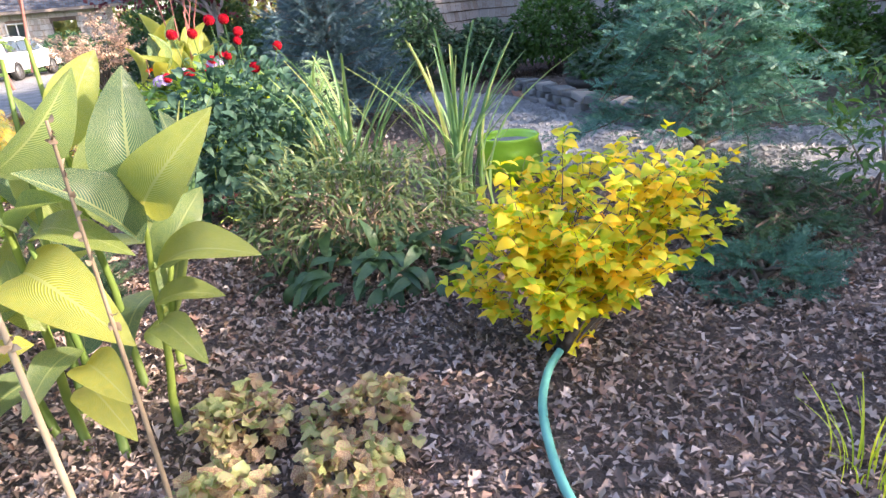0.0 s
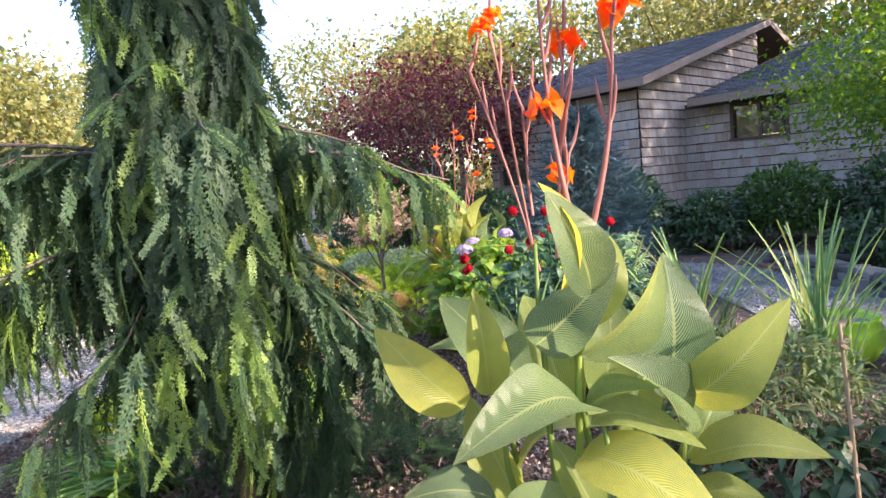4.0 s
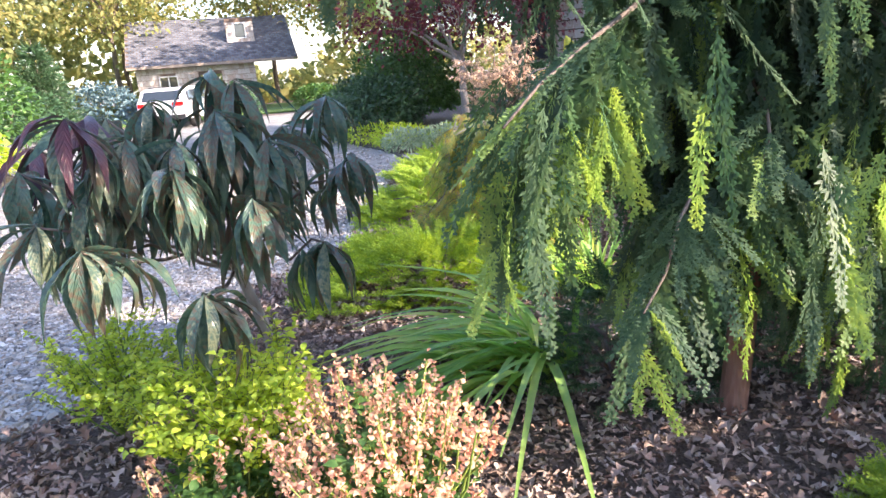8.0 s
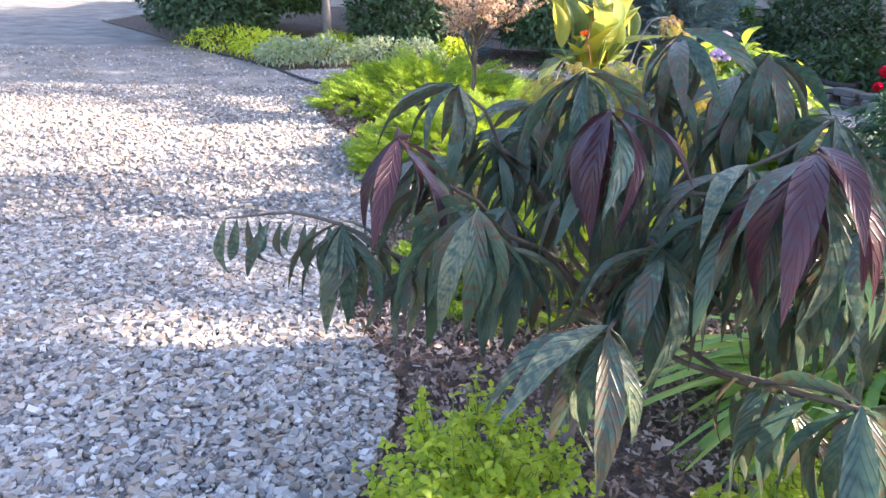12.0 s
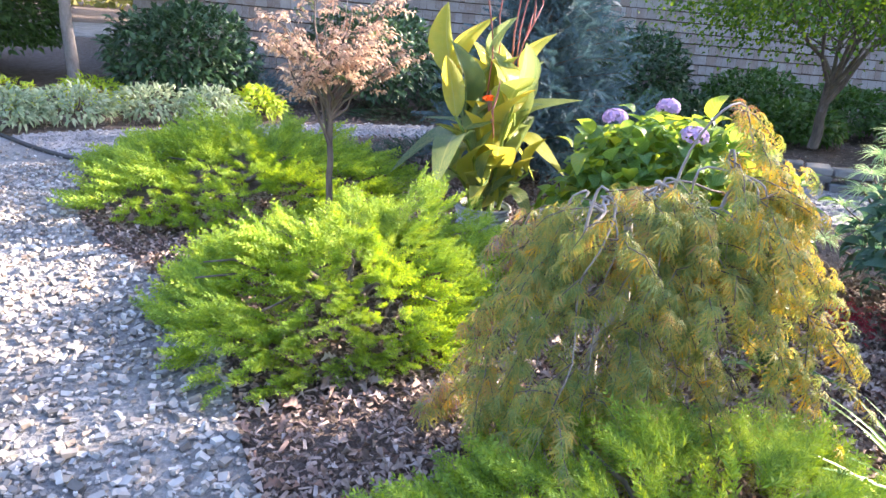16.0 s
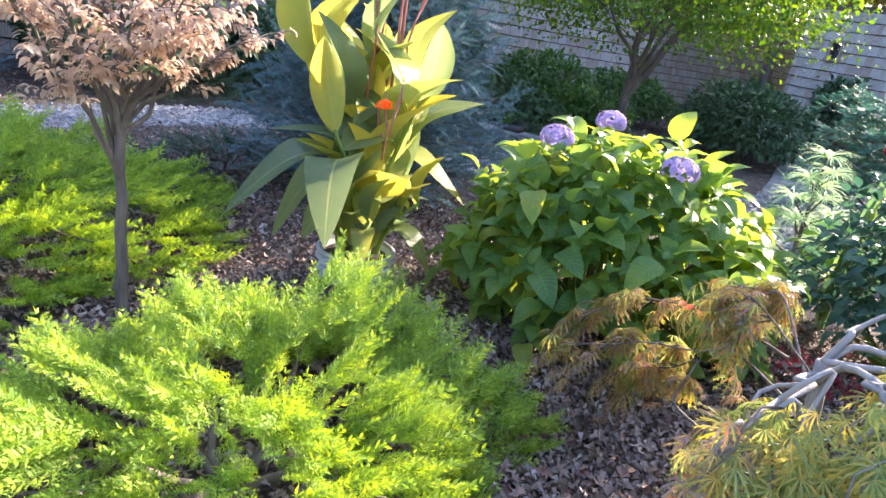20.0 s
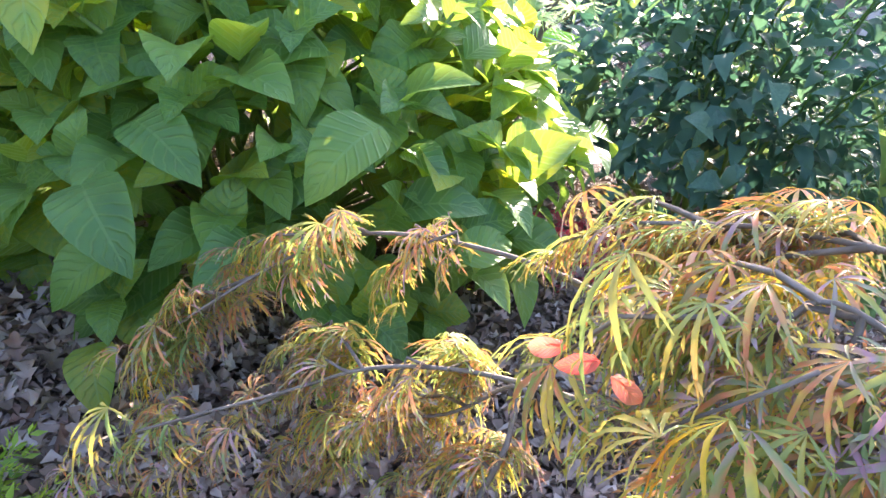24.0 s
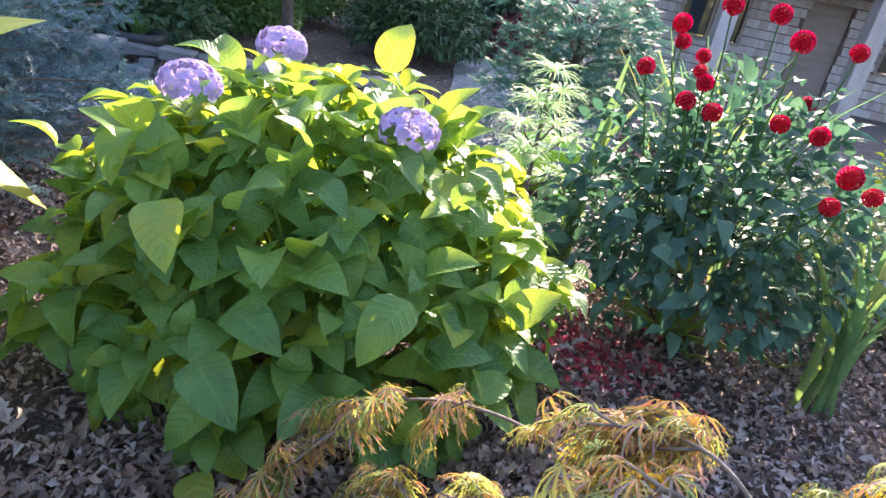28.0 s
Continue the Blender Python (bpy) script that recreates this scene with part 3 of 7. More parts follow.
# passage behind the end of the long wall, with a pale door
p0 = far_w + BX * 3.0
m_p = frame_to(p0, AX)
wall("wall_passage", m_p, 9.0, 2.75, [(0.5, 1.35, 0.05, 2.1), (1.9, 2.7, 0.9, 2.0)], label="shingled wall behind the passage")
window_unit("window_3", m_p, 1.9, 2.7, 0.9, 2.0, 2, label="white framed window", frame_mat="white_paint")
door = thing("door_1", (0, 0, 0), "pale painted door with a glazed upper half", "door")
door["kind"] = "structure"
part("door_leaf", Geo().box((0.5, 0.05, 0.05), (1.35, 0.09, 1.05), m_p), M["white_paint"], door, smooth=False)
part("pane", Geo().box((0.56, 0.06, 1.1), (1.29, 0.075, 2.02), m_p), M["glass"], door, smooth=False)
part("door_frame", Geo().box((0.5, 0.03, 2.02), (1.35, 0.09, 2.1), m_p).box((0.5, 0.03, 1.05), (0.56, 0.09, 2.02), m_p).box((1.29, 0.03, 1.05), (1.35, 0.09, 2.02), m_p), M["white_paint"], door, smooth=False)
# wing on the east side
G = Vector((8.9, 4.2, 0))
wall("wing_wall_west", frame_to(G + BX * 3.1, -BX), 3.1, 2.75, [(0.75, 0.95, 1.75, 2.05)], pieces=200, label="shingled west wall of the side wing in shade")
window_unit("window_4", frame_to(G + BX * 3.1, -BX), 0.75, 0.95, 1.75, 2.05, 1, label="tiny dark window in the wing")
wall("wing_wall_south", frame_to(G, AX), 2.3, 2.75, (), label="warm shingled wall of the side wing")
m_g = frame_to(G + AX * 2.3 + BX * 0.9, AX)
wall("wing_porch_wall", m_g, 5.0, 2.75, [(0.4, 1.7, 0.95, 1.95), (2.3, 3.2, 0.05, 2.1)], label="shaded porch wall of the wing")
window_unit("window_5", m_g, 0.4, 1.7, 0.95, 1.95, 2, label="porch window reflecting sunlit trees")
porch_post = thing("porch_post", (G + AX * 4.6), "square tan wooden porch post", "post", "porch posts", turn=-32)
part("post_shaft", Geo().box((-0.16, -0.16, 0.0), (0.16, 0.16, 2.7)), M["shingle"], porch_post, smooth=False)
part("post_cap", Geo().box((-0.2, -0.2, 2.62), (0.2, 0.2, 2.72)), M["trim"], porch_post, smooth=False)
roof_slab("roof_wing", [z3(G - AX * 0.5 - BX * 0.55, 2.78), z3(G + AX * 7.6 - BX * 0.55, 2.78), z3(G + AX * 7.6 + BX * 3.6, 4.5), z3(G - AX * 0.5 + BX * 3.6, 4.5)], label="dark roof of the wing with a pale eave board")

# porch front south of the wing
m_q = frame_to((11.4, 2.4, 0), (-0.06, -1, 0))
wall("porch_front", m_q, 7.5, 2.7, [(0.7, 2.0, 0.95, 1.95), (3.2, 4.1, 0.05, 2.1), (5.0, 6.2, 0.95, 1.95)], label="shaded shingled porch front")
window_unit("window_8", m_q, 0.7, 2.0, 0.95, 1.95, 2, label="porch window reflecting sunlit leaves")
window_unit("window_9", m_q, 5.0, 6.2, 0.95, 1.95, 2, label="wide porch window beside the door")
part("door_2", Geo().box((3.2, 0.05, 0.05), (4.1, 0.09, 2.1), m_q), M["trim"], None, smooth=False)
tagged(bpy.data.objects["door_2"], "weathered wooden porch door", "door", kind="structure")
for y in (1.2, -1.6, -4.6):
    copy_thing(porch_post, pose(9.9, y, 0, 0, 0, 3))
roof_slab("roof_porch", [(9.3, -5.6, 2.72), (9.5, 2.3, 2.72), (13.6, 2.2, 4.3), (13.4, -5.6, 4.3)], label="dark porch roof with a brown soffit")

# ---- plants: tools ----
M["green"] = leaf_mat("mid_green_leaf", [(0.03, 0.08, 0.02), (0.06, 0.14, 0.035), (0.1, 0.2, 0.05)], 0.3)
M["dark_green"] = leaf_mat("dark_green_leaf", [(0.025, 0.06, 0.035), (0.05, 0.11, 0.05), (0.08, 0.15, 0.065)], 0.2, 0.4)
M["juniper"] = leaf_mat("lime_juniper", [(0.06, 0.13, 0.035), (0.19, 0.31, 0.05), (0.31, 0.44, 0.06), (0.5, 0.56, 0.08)], 0.3, 0.6, blotch=0.6)
# one green in three copies: plain, painted shade for inside, painted sun for ends
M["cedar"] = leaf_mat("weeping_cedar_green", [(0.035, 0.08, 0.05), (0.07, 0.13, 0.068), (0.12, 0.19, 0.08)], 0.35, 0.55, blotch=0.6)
M["cedar_dark"] = leaf_mat("weeping_cedar_shaded", [(0.018, 0.042, 0.026), (0.034, 0.072, 0.04), (0.055, 0.1, 0.05)], 0.25, 0.6, blotch=0.6)
M["cedar_light"] = leaf_mat("weeping_cedar_sunlit", [(0.11, 0.21, 0.075), (0.2, 0.31, 0.09), (0.31, 0.41, 0.11)], 0.4, 0.5, blotch=0.6)
M["blue"] = leaf_mat("blue_needles", [(0.045, 0.09, 0.105), (0.09, 0.155, 0.175), (0.17, 0.25, 0.27)], 0.15, 0.6)
M["deodar"] = leaf_mat("blue_green_needles", [(0.04, 0.115, 0.09), (0.08, 0.195, 0.15), (0.15, 0.285, 0.215)], 0.2, 0.6)
# yellow stops stand in for sun through the leaf, blue-greens for shaded leaves
M["canna"] = leaf_mat("striped_canna_leaf", [(0.035, 0.1, 0.07), (0.06, 0.14, 0.08), (0.1, 0.19, 0.075), (0.19, 0.27, 0.06), (0.32, 0.36, 0.06), (0.55, 0.52, 0.07)], 0.42, 0.33, "canna", (0.42, 0.46, 0.2), 0.62, 0.12, glow=(2.1, 1.15, 0.465))
M["hydrangea"] = leaf_mat("hydrangea_leaf", [(0.05, 0.13, 0.04), (0.09, 0.2, 0.052), (0.15, 0.27, 0.058), (0.3, 0.33, 0.055)], 0.42, 0.42, "pinnate", (0.2, 0.34, 0.12), 0.36, glow=(2.6, 1.2, 0.445))
M["yellow_leaf"] = leaf_mat("yellow_autumn_leaf", [(0.16, 0.34, 0.03), (0.36, 0.5, 0.04), (0.6, 0.6, 0.05), (0.8, 0.6, 0.04), (0.85, 0.5, 0.06)], 0.4, 0.5)
M["rhodo"] = leaf_mat("drooping_dark_leaf", [(0.03, 0.065, 0.055), (0.055, 0.11, 0.088), (0.085, 0.15, 0.105), (0.12, 0.09, 0.06), (0.06, 0.115, 0.095), (0.19, 0.22, 0.14), (0.05, 0.095, 0.08)], 0.22, 0.27, "pinnate", (0.06, 0.1, 0.06), 0.3, spec=0.5)
M["maple_orange"] = leaf_mat("turning_laceleaf", [(0.12, 0.18, 0.07), (0.3, 0.15, 0.2), (0.19, 0.24, 0.07), (0.46, 0.38, 0.07), (0.55, 0.2, 0.1), (0.2, 0.24, 0.1), (0.34, 0.2, 0.25), (0.6, 0.42, 0.07), (0.3, 0.17, 0.2), (0.58, 0.26, 0.1)], 0.22, 0.5, blotch=0.6, glow=(1.5, 1.0, 0.495))
M["purple"] = leaf_mat("purple_leaf", [(0.05, 0.015, 0.02), (0.12, 0.03, 0.035), (0.2, 0.06, 0.05)], 0.3, 0.5)
M["peach"] = leaf_mat("peach_autumn_leaf", [(0.2, 0.145, 0.1), (0.42, 0.29, 0.21), (0.5, 0.38, 0.27), (0.6, 0.48, 0.36), (0.28, 0.25, 0.13)], 0.4, 0.6, blotch=0.6)
M["iris"] = leaf_mat("iris_blade", [(0.07, 0.15, 0.08), (0.12, 0.23, 0.1), (0.2, 0.3, 0.1), (0.36, 0.32, 0.14)], 0.3, 0.45)
M["straw"] = leaf_mat("dry_stalk", [(0.2, 0.14, 0.09), (0.36, 0.28, 0.18), (0.45, 0.38, 0.27)], 0.1, 0.8)
M["stem"] = leaf_mat("green_stem", [(0.1, 0.18, 0.04), (0.25, 0.32, 0.06)], 0.15, 0.5)
M["canna_stalk"] = leaf_mat("pink_flower_stalk", [(0.3, 0.12, 0.1), (0.45, 0.2, 0.17)], 0.15, 0.5)
M["orange"] = leaf_mat("orange_petal", [(0.85, 0.16, 0.02), (0.95, 0.28, 0.03), (0.95, 0.4, 0.05)], 0.5, 0.5)
M["red"] = leaf_mat("red_dahlia_petal", [(0.26, 0.004, 0.012), (0.42, 0.009, 0.02), (0.56, 0.02, 0.028)], 0.25, 0.75, spec=0.15)
M["lilac"] = leaf_mat("lilac_petal", [(0.36, 0.27, 0.52), (0.44, 0.34, 0.57), (0.54, 0.4, 0.56)], 0.25, 0.8, spec=0.15)
M["pinkbloom"] = leaf_mat("dusty_pink_bloom", [(0.48, 0.24, 0.17), (0.6, 0.35, 0.24), (0.66, 0.45, 0.31), (0.5, 0.4, 0.2)], 0.3, 0.7)
M["lime"] = leaf_mat("lime_leaf", [(0.2, 0.34, 0.05), (0.38, 0.5, 0.07), (0.56, 0.62, 0.1)], 0.4, 0.5)
M["woods"] = leaf_mat("sunlit_woods_leaf", [(0.075, 0.11, 0.045), (0.2, 0.22, 0.08), (0.42, 0.36, 0.14)], 0.5, 0.6)
M["heuchera"] = leaf_mat("heuchera_leaf", [(0.14, 0.2, 0.08), (0.26, 0.33, 0.12), (0.38, 0.4, 0.18), (0.42, 0.3, 0.18), (0.24, 0.14, 0.09), (0.32, 0.38, 0.16)], 0.3, 0.45, blotch=0.5)

SMALL = leaf_shape(0.62, oval, 3, 0.2, 0.15)
LONG = leaf_shape(0.28, lance, 5, 0.35, 0.1)


def bottlebrush(rings, reach, width, seed):
    """A shoot 1 long with short stubby leaves set all round it, curving up a little at its tip."""
    r = np.random.default_rng(seed)
    out = []
    for i in range(rings):
        u = (i + 0.3) / rings
        for k in range(3):
            a = k * 2.094 + i * 1.1 + r.uniform(-0.3, 0.3)
            ln = reach * (1.05 - 0.55 * u) * r.uniform(0.8, 1.2)
            out.append(moved(thin(width / ln), (u, 0, 0.1 * u * u), (0.95, 0.75 * math.cos(a), 0.75 * math.sin(a) + 0.15), (0, -math.sin(a), math.cos(a)), ln))
    return merge(out)


_shoot, _twig = bottlebrush(8, 0.2, 0.045, 3), bottlebrush(6, 0.44, 0.075, 4)
TUFT = merge([_shoot] + [moved(_twig, (u, 0, 0.1 * u * u), (0.8, s * 0.62, 0.16 * (k % 3) - 0.05), (0, 0, 1), 0.3 - 0.16 * u) for k, u in enumerate((0.08, 0.25, 0.42, 0.58, 0.74)) for s in (-1, 1)])
CEDAR_SPRAYS = [feather(14, 0.25, 0.1, 0.03, 2, 0.44, s, 0.65) for s in (1, 2, 3)]
NEEDLE = feather(13, 0.19, 0.05, 0.042, 0, 0.85, 5, 0.6)


def limb(p0, p1, sag=0.0, n=6, wob=0.03):
    p0, p1 = np.array(p0, float), np.array(p1, float)
    t = np.linspace(0, 1, n)[:, None]
    q = p0 + (p1 - p0) * t + np.array([0, 0, 1.0]) * (sag * 4 * t * (1 - t))
    q[1:-1] += rng.normal(0, wob, (n - 2, 3))
    return q


def shrub(name, at, radius, height, leaf, material, n, size, label, category="shrub", group="", stems=9, stem_mat="bark", lift=0.3, fill=0.35, pieces=0, lump=0.3, vase=0.0):
    """Stems from one base and a crown of single leaves, thickest in an uneven outer shell."""
    ob = thing(name, at, label, category, group)
    rx, ry = radius if isinstance(radius, tuple) else (radius, radius)
    g = Geo()
    tips = dome(stems, 1, 0.1) * np.array([rx, ry, height]) * rng.uniform(0.6, 0.95, (stems, 1))
    for t in tips:
        part("stem", Geo().tube(limb((t[0] * 0.1, t[1] * 0.1, -0.02), t, 0.04), (0.007 + 0.006 * height, 0.003), 5), M[stem_mat], ob)
    lumps = dome(14, 1, 0.0)
    d = dome(n, 1, -0.25)
    bulge = 1.12 - lump + lump * np.max(d @ lumps.T, axis=1) ** 6
    shell = np.where(rng.uniform(0, 1, n) < fill, rng.uniform(0.45, 0.9, n), rng.uniform(0.86, 1.08, n)) * bulge
    mid = height * 0.35
    pos = d * np.array([rx, ry, height - mid]) * shell[:, None]
    pos[:, 2] = np.maximum(pos[:, 2] + mid, 0.03)
    pos[:, :2] *= (1 - vase + 1.25 * vase * np.clip(pos[:, 2:] / height, 0, 1.1))
    axis = unit(d + jitter(n, 0.5) + np.array([0, 0, -0.15 - vase]))
    up = unit(d * 0.5 + np.array([0, 0, lift + 0.6]) + jitter(n, 0.35))
    sizes = rng.uniform(0.7, 1.2, n) * size
    order = np.argsort(-shell)
    if pieces:
        me = Geo().add(*leaf).mesh("leaf", M[material])
        for i in order[:pieces]:
            place(me, "leaf", ob, pos[i], axis[i], up[i], sizes[i])
    rest = order[pieces:]
    part("leaves", Geo().scatter(leaf, pos[rest], axis[rest], up[rest], sizes[rest]), M[material], ob, kind="stuff")
    return ob


def mound(name, at, radius, height, n, size, label, material="juniper", category="juniper", group="spreading junipers", template=TUFT):
    """A low spreading conifer: woody arms and feathery shoots that point outwards and up."""
    ob = thing(name, at, label, category, group)
    rx, ry = radius
    g = Geo()
    for k in range(10):
        a = k * 0.628 + rng.uniform(-0.2, 0.2)
        part("branch", Geo().tube(limb((0, 0, 0), (rx * 0.8 * math.cos(a), ry * 0.8 * math.sin(a), height * 0.5), 0.05), (0.016, 0.004), 5), M["bark"], ob)
    r = np.sqrt(rng.uniform(0.0, 1, n))
    a = rng.uniform(0, 2 * np.pi, n)
    edge = 1 + 0.12 * np.sin(3 * a + at[0]) + 0.09 * np.sin(7 * a + at[1])
    x, y = rx * r * np.cos(a) * edge, ry * r * np.sin(a) * edge
    lump = np.array([noise.noise((p * 4.5, q * 4.5, at[0])) for p, q in zip(x, y)])
    z = height * (1 - r ** 2.6) * (0.75 + 0.95 * lump) + 0.03 - 0.1 * rng.uniform(0, 1, n) ** 2
    flow = np.array([noise.noise((p * 1.7, q * 1.7, 5.0)) for p, q in zip(x, y)]) * 1.6
    axis = np.stack([np.cos(a + flow) * (0.4 + r), np.sin(a + flow) * (0.4 + r), rng.uniform(0.1, 0.55, n) * (1.1 - 0.4 * r)], 1) + jitter(n, 0.2)
    part("foliage", Geo().scatter(template, np.stack([x, y, np.maximum(z, 0.02)], 1), axis, np.array([0, 0, 1]) + jitter(n, 0.35), rng.uniform(0.7, 1.25, n) * size), M[material], ob, kind="stuff")
    return ob


def twiggy(name, at, radius, height, stems, leaf, material, size, label, category="shrub", stem_mat="stem", twigs=5, pairs=7, low=0.25, low_mat=None, lean=(0.0, 0.0), tall=0.8):
    """A loose shrub: every stem rises from the base, forks into twigs and bears its leaves in pairs."""
    ob = thing(name, at, label, category)
    rx, ry = radius
    rows = []
    for i in range(stems):
        a, r = i * 2.399 + rng.uniform(-0.3, 0.3), math.sqrt((i + 0.5) / stems) * rng.uniform(0.85, 1.1)
        tip = np.array([rx * r * math.cos(a), ry * r * math.sin(a), height * (1.08 - 0.42 * r * r) * rng.uniform(tall, 1.12)])
        foot = (tip[0] * 0.12, tip[1] * 0.12, -0.02)
        tip[:2] += np.array(lean) * tip[2] / height
        p = limb(foot, tip, 0.05 * height, 6, 0.02 * height)
        stem = part("stem", Geo().tube(p, (0.003 + 0.004 * height, 0.0015), 5), M[stem_mat], ob)
        lines = [(p, low)]
        g = Geo()
        for k in range(twigs):
            u = rng.uniform(0.35, 0.9)
            q = np.array([np.interp(u, np.linspace(0, 1, 6), p[:, c]) for c in range(3)])
            b = a + rng.normal(0, 1.2)
            e = q + np.array([math.cos(b), math.sin(b), rng.uniform(0.5, 1.6)]) * height * rng.uniform(0.1, 0.24)
            w = limb(q, e, 0, 4, 0.005)
            g.tube(w, (0.002, 0.001), 4)
            lines.append((w, 0.15))
        part("twig", g, M[stem_mat], stem, kind="stuff")
        for w, first in lines:
            for u in np.linspace(first, 1.0, pairs):
                q = np.array([np.interp(u, np.linspace(0, 1, len(w)), w[:, c]) for c in range(3)])
                for s in (0, 3.14):
                    b = u * 9 + s + i
                    rows.append((q, (math.cos(b), math.sin(b), rng.uniform(-0.2, 0.9)), np.array([0, 0, 1.0]) + rng.normal(0, 0.3, 3), size * rng.uniform(0.6, 1.2)))
    q, d, u, s = (np.array([r[j] for r in rows]) for j in range(4))
    keep = q[:, 2] > height * 0.5 if low_mat else np.ones(len(q), bool)
    part("leaves", Geo().scatter(leaf, q[keep], d[keep], u[keep], s[keep]), M[material], ob, kind="stuff")
    if low_mat:
        part("lower_leaves", Geo().scatter(leaf, q[~keep], d[~keep], u[~keep], s[~keep]), M[low_mat], ob, kind="stuff")
    return ob


def straps(name, at, n, length, width, lean, label, material="iris", category="iris", spread=0.15, toward=None, droop=(0.15, 0.9), group=""):
    """A clump of sword-shaped leaves; each blade is a piece of its own."""
    ob = thing(name, at, label, category, group)
    meshes = [Geo().add(*leaf_shape(width, strap, 7, dr, 0.35, 0.0)).mesh("blade", M[material]) for dr in np.linspace(droop[0], droop[1], 5)]
    for i in range(n):
        a = rng.uniform(0, 2 * np.pi)
        tilt = lean * rng.uniform(0.2, 1.2)
        d = np.array([math.cos(a) * tilt, math.sin(a) * tilt, 1.0])
        if toward is not None:
            d[:2] += np.array(toward) * rng.uniform(0.3, 1.1)
        base = (math.cos(a) * spread * rng.uniform(0, 1), math.sin(a) * spread * rng.uniform(0, 1), -0.01)
        back = np.array([-d[0] * 1.0, -d[1] * 1.0, 0.35 * np.hypot(d[0], d[1])]) if np.hypot(d[0], d[1]) > 0.05 else np.array([1, 0, 0])
        place(meshes[rng.integers(5)], "blade", ob, base, d, back, length * rng.uniform(0.6, 1.1))
    return ob


def tree(name, at, height, crown_at, crown_r, material, n, leaf_size, label, trunk_r=0.1, bark="bark", limbs=7, fork=0.45, clump=26, leaf=SMALL, category="tree", group="", split=False):
    """A tapered trunk, limbs and a crown of leaf clumps with gaps."""
    ob = thing(name, at, label, category, group)
    g = Geo()
    cz = np.array(crown_at, float)
    rx, ry, rz = crown_r
    fk = np.array([cz[0] * 0.3, cz[1] * 0.3, height * fork])
    g.tube(limb((0, 0, -0.1), fk, 0, 6, trunk_r * 0.15), (trunk_r, trunk_r * 0.72), 9)
    limbs_own = []
    k = max(6, n // clump)
    dirs = dome(k, 1, -0.75)
    rad = rng.uniform(0.35, 1.0, k) ** 0.6
    centres = cz + dirs * np.array([rx, ry, rz]) * rad[:, None]
    pick = rng.permutation(k)[:limbs * 3]
    for i, j in enumerate(pick):
        if i < limbs:
            mid = fk + (centres[j] - fk) * 0.6
            (limbs_own.append(Geo()) or limbs_own[-1] if split else g).tube(limb(fk - np.array([0, 0, 0.05 * i]), centres[j], 0.05 * height * 0.1, 7, 0.04 * trunk_r * 8), (trunk_r * 0.45, trunk_r * 0.08), 6)
        else:
            s = fk + (cz - fk) * rng.uniform(0.2, 0.8)
            (limbs_own.append(Geo()) or limbs_own[-1] if split else g).tube(limb(s, centres[j], 0, 5, 0.05), (trunk_r * 0.16, trunk_r * 0.04), 5)
    part("trunk", g, M[bark], ob)
    for limb_geo in limbs_own:
        part("limb", limb_geo, M[bark], ob)
    per = max(1, n // k)
    spread = (rx + ry + rz) / 3 * 0.26
    pos = np.repeat(centres, per, 0) + rng.normal(0, 1, (k * per, 3)) * np.array([spread, spread, spread * 0.55])
    axis = unit(pos - cz) * 0.6 + jitter(len(pos), 0.6) + np.array([0, 0, -0.25])
    part("crown", Geo().scatter(leaf, pos, axis, np.array([0, 0, 1]) + jitter(len(pos), 0.6), rng.uniform(0.6, 1.3, len(pos)) * leaf_size), M[material], ob, kind="stuff")
    return ob

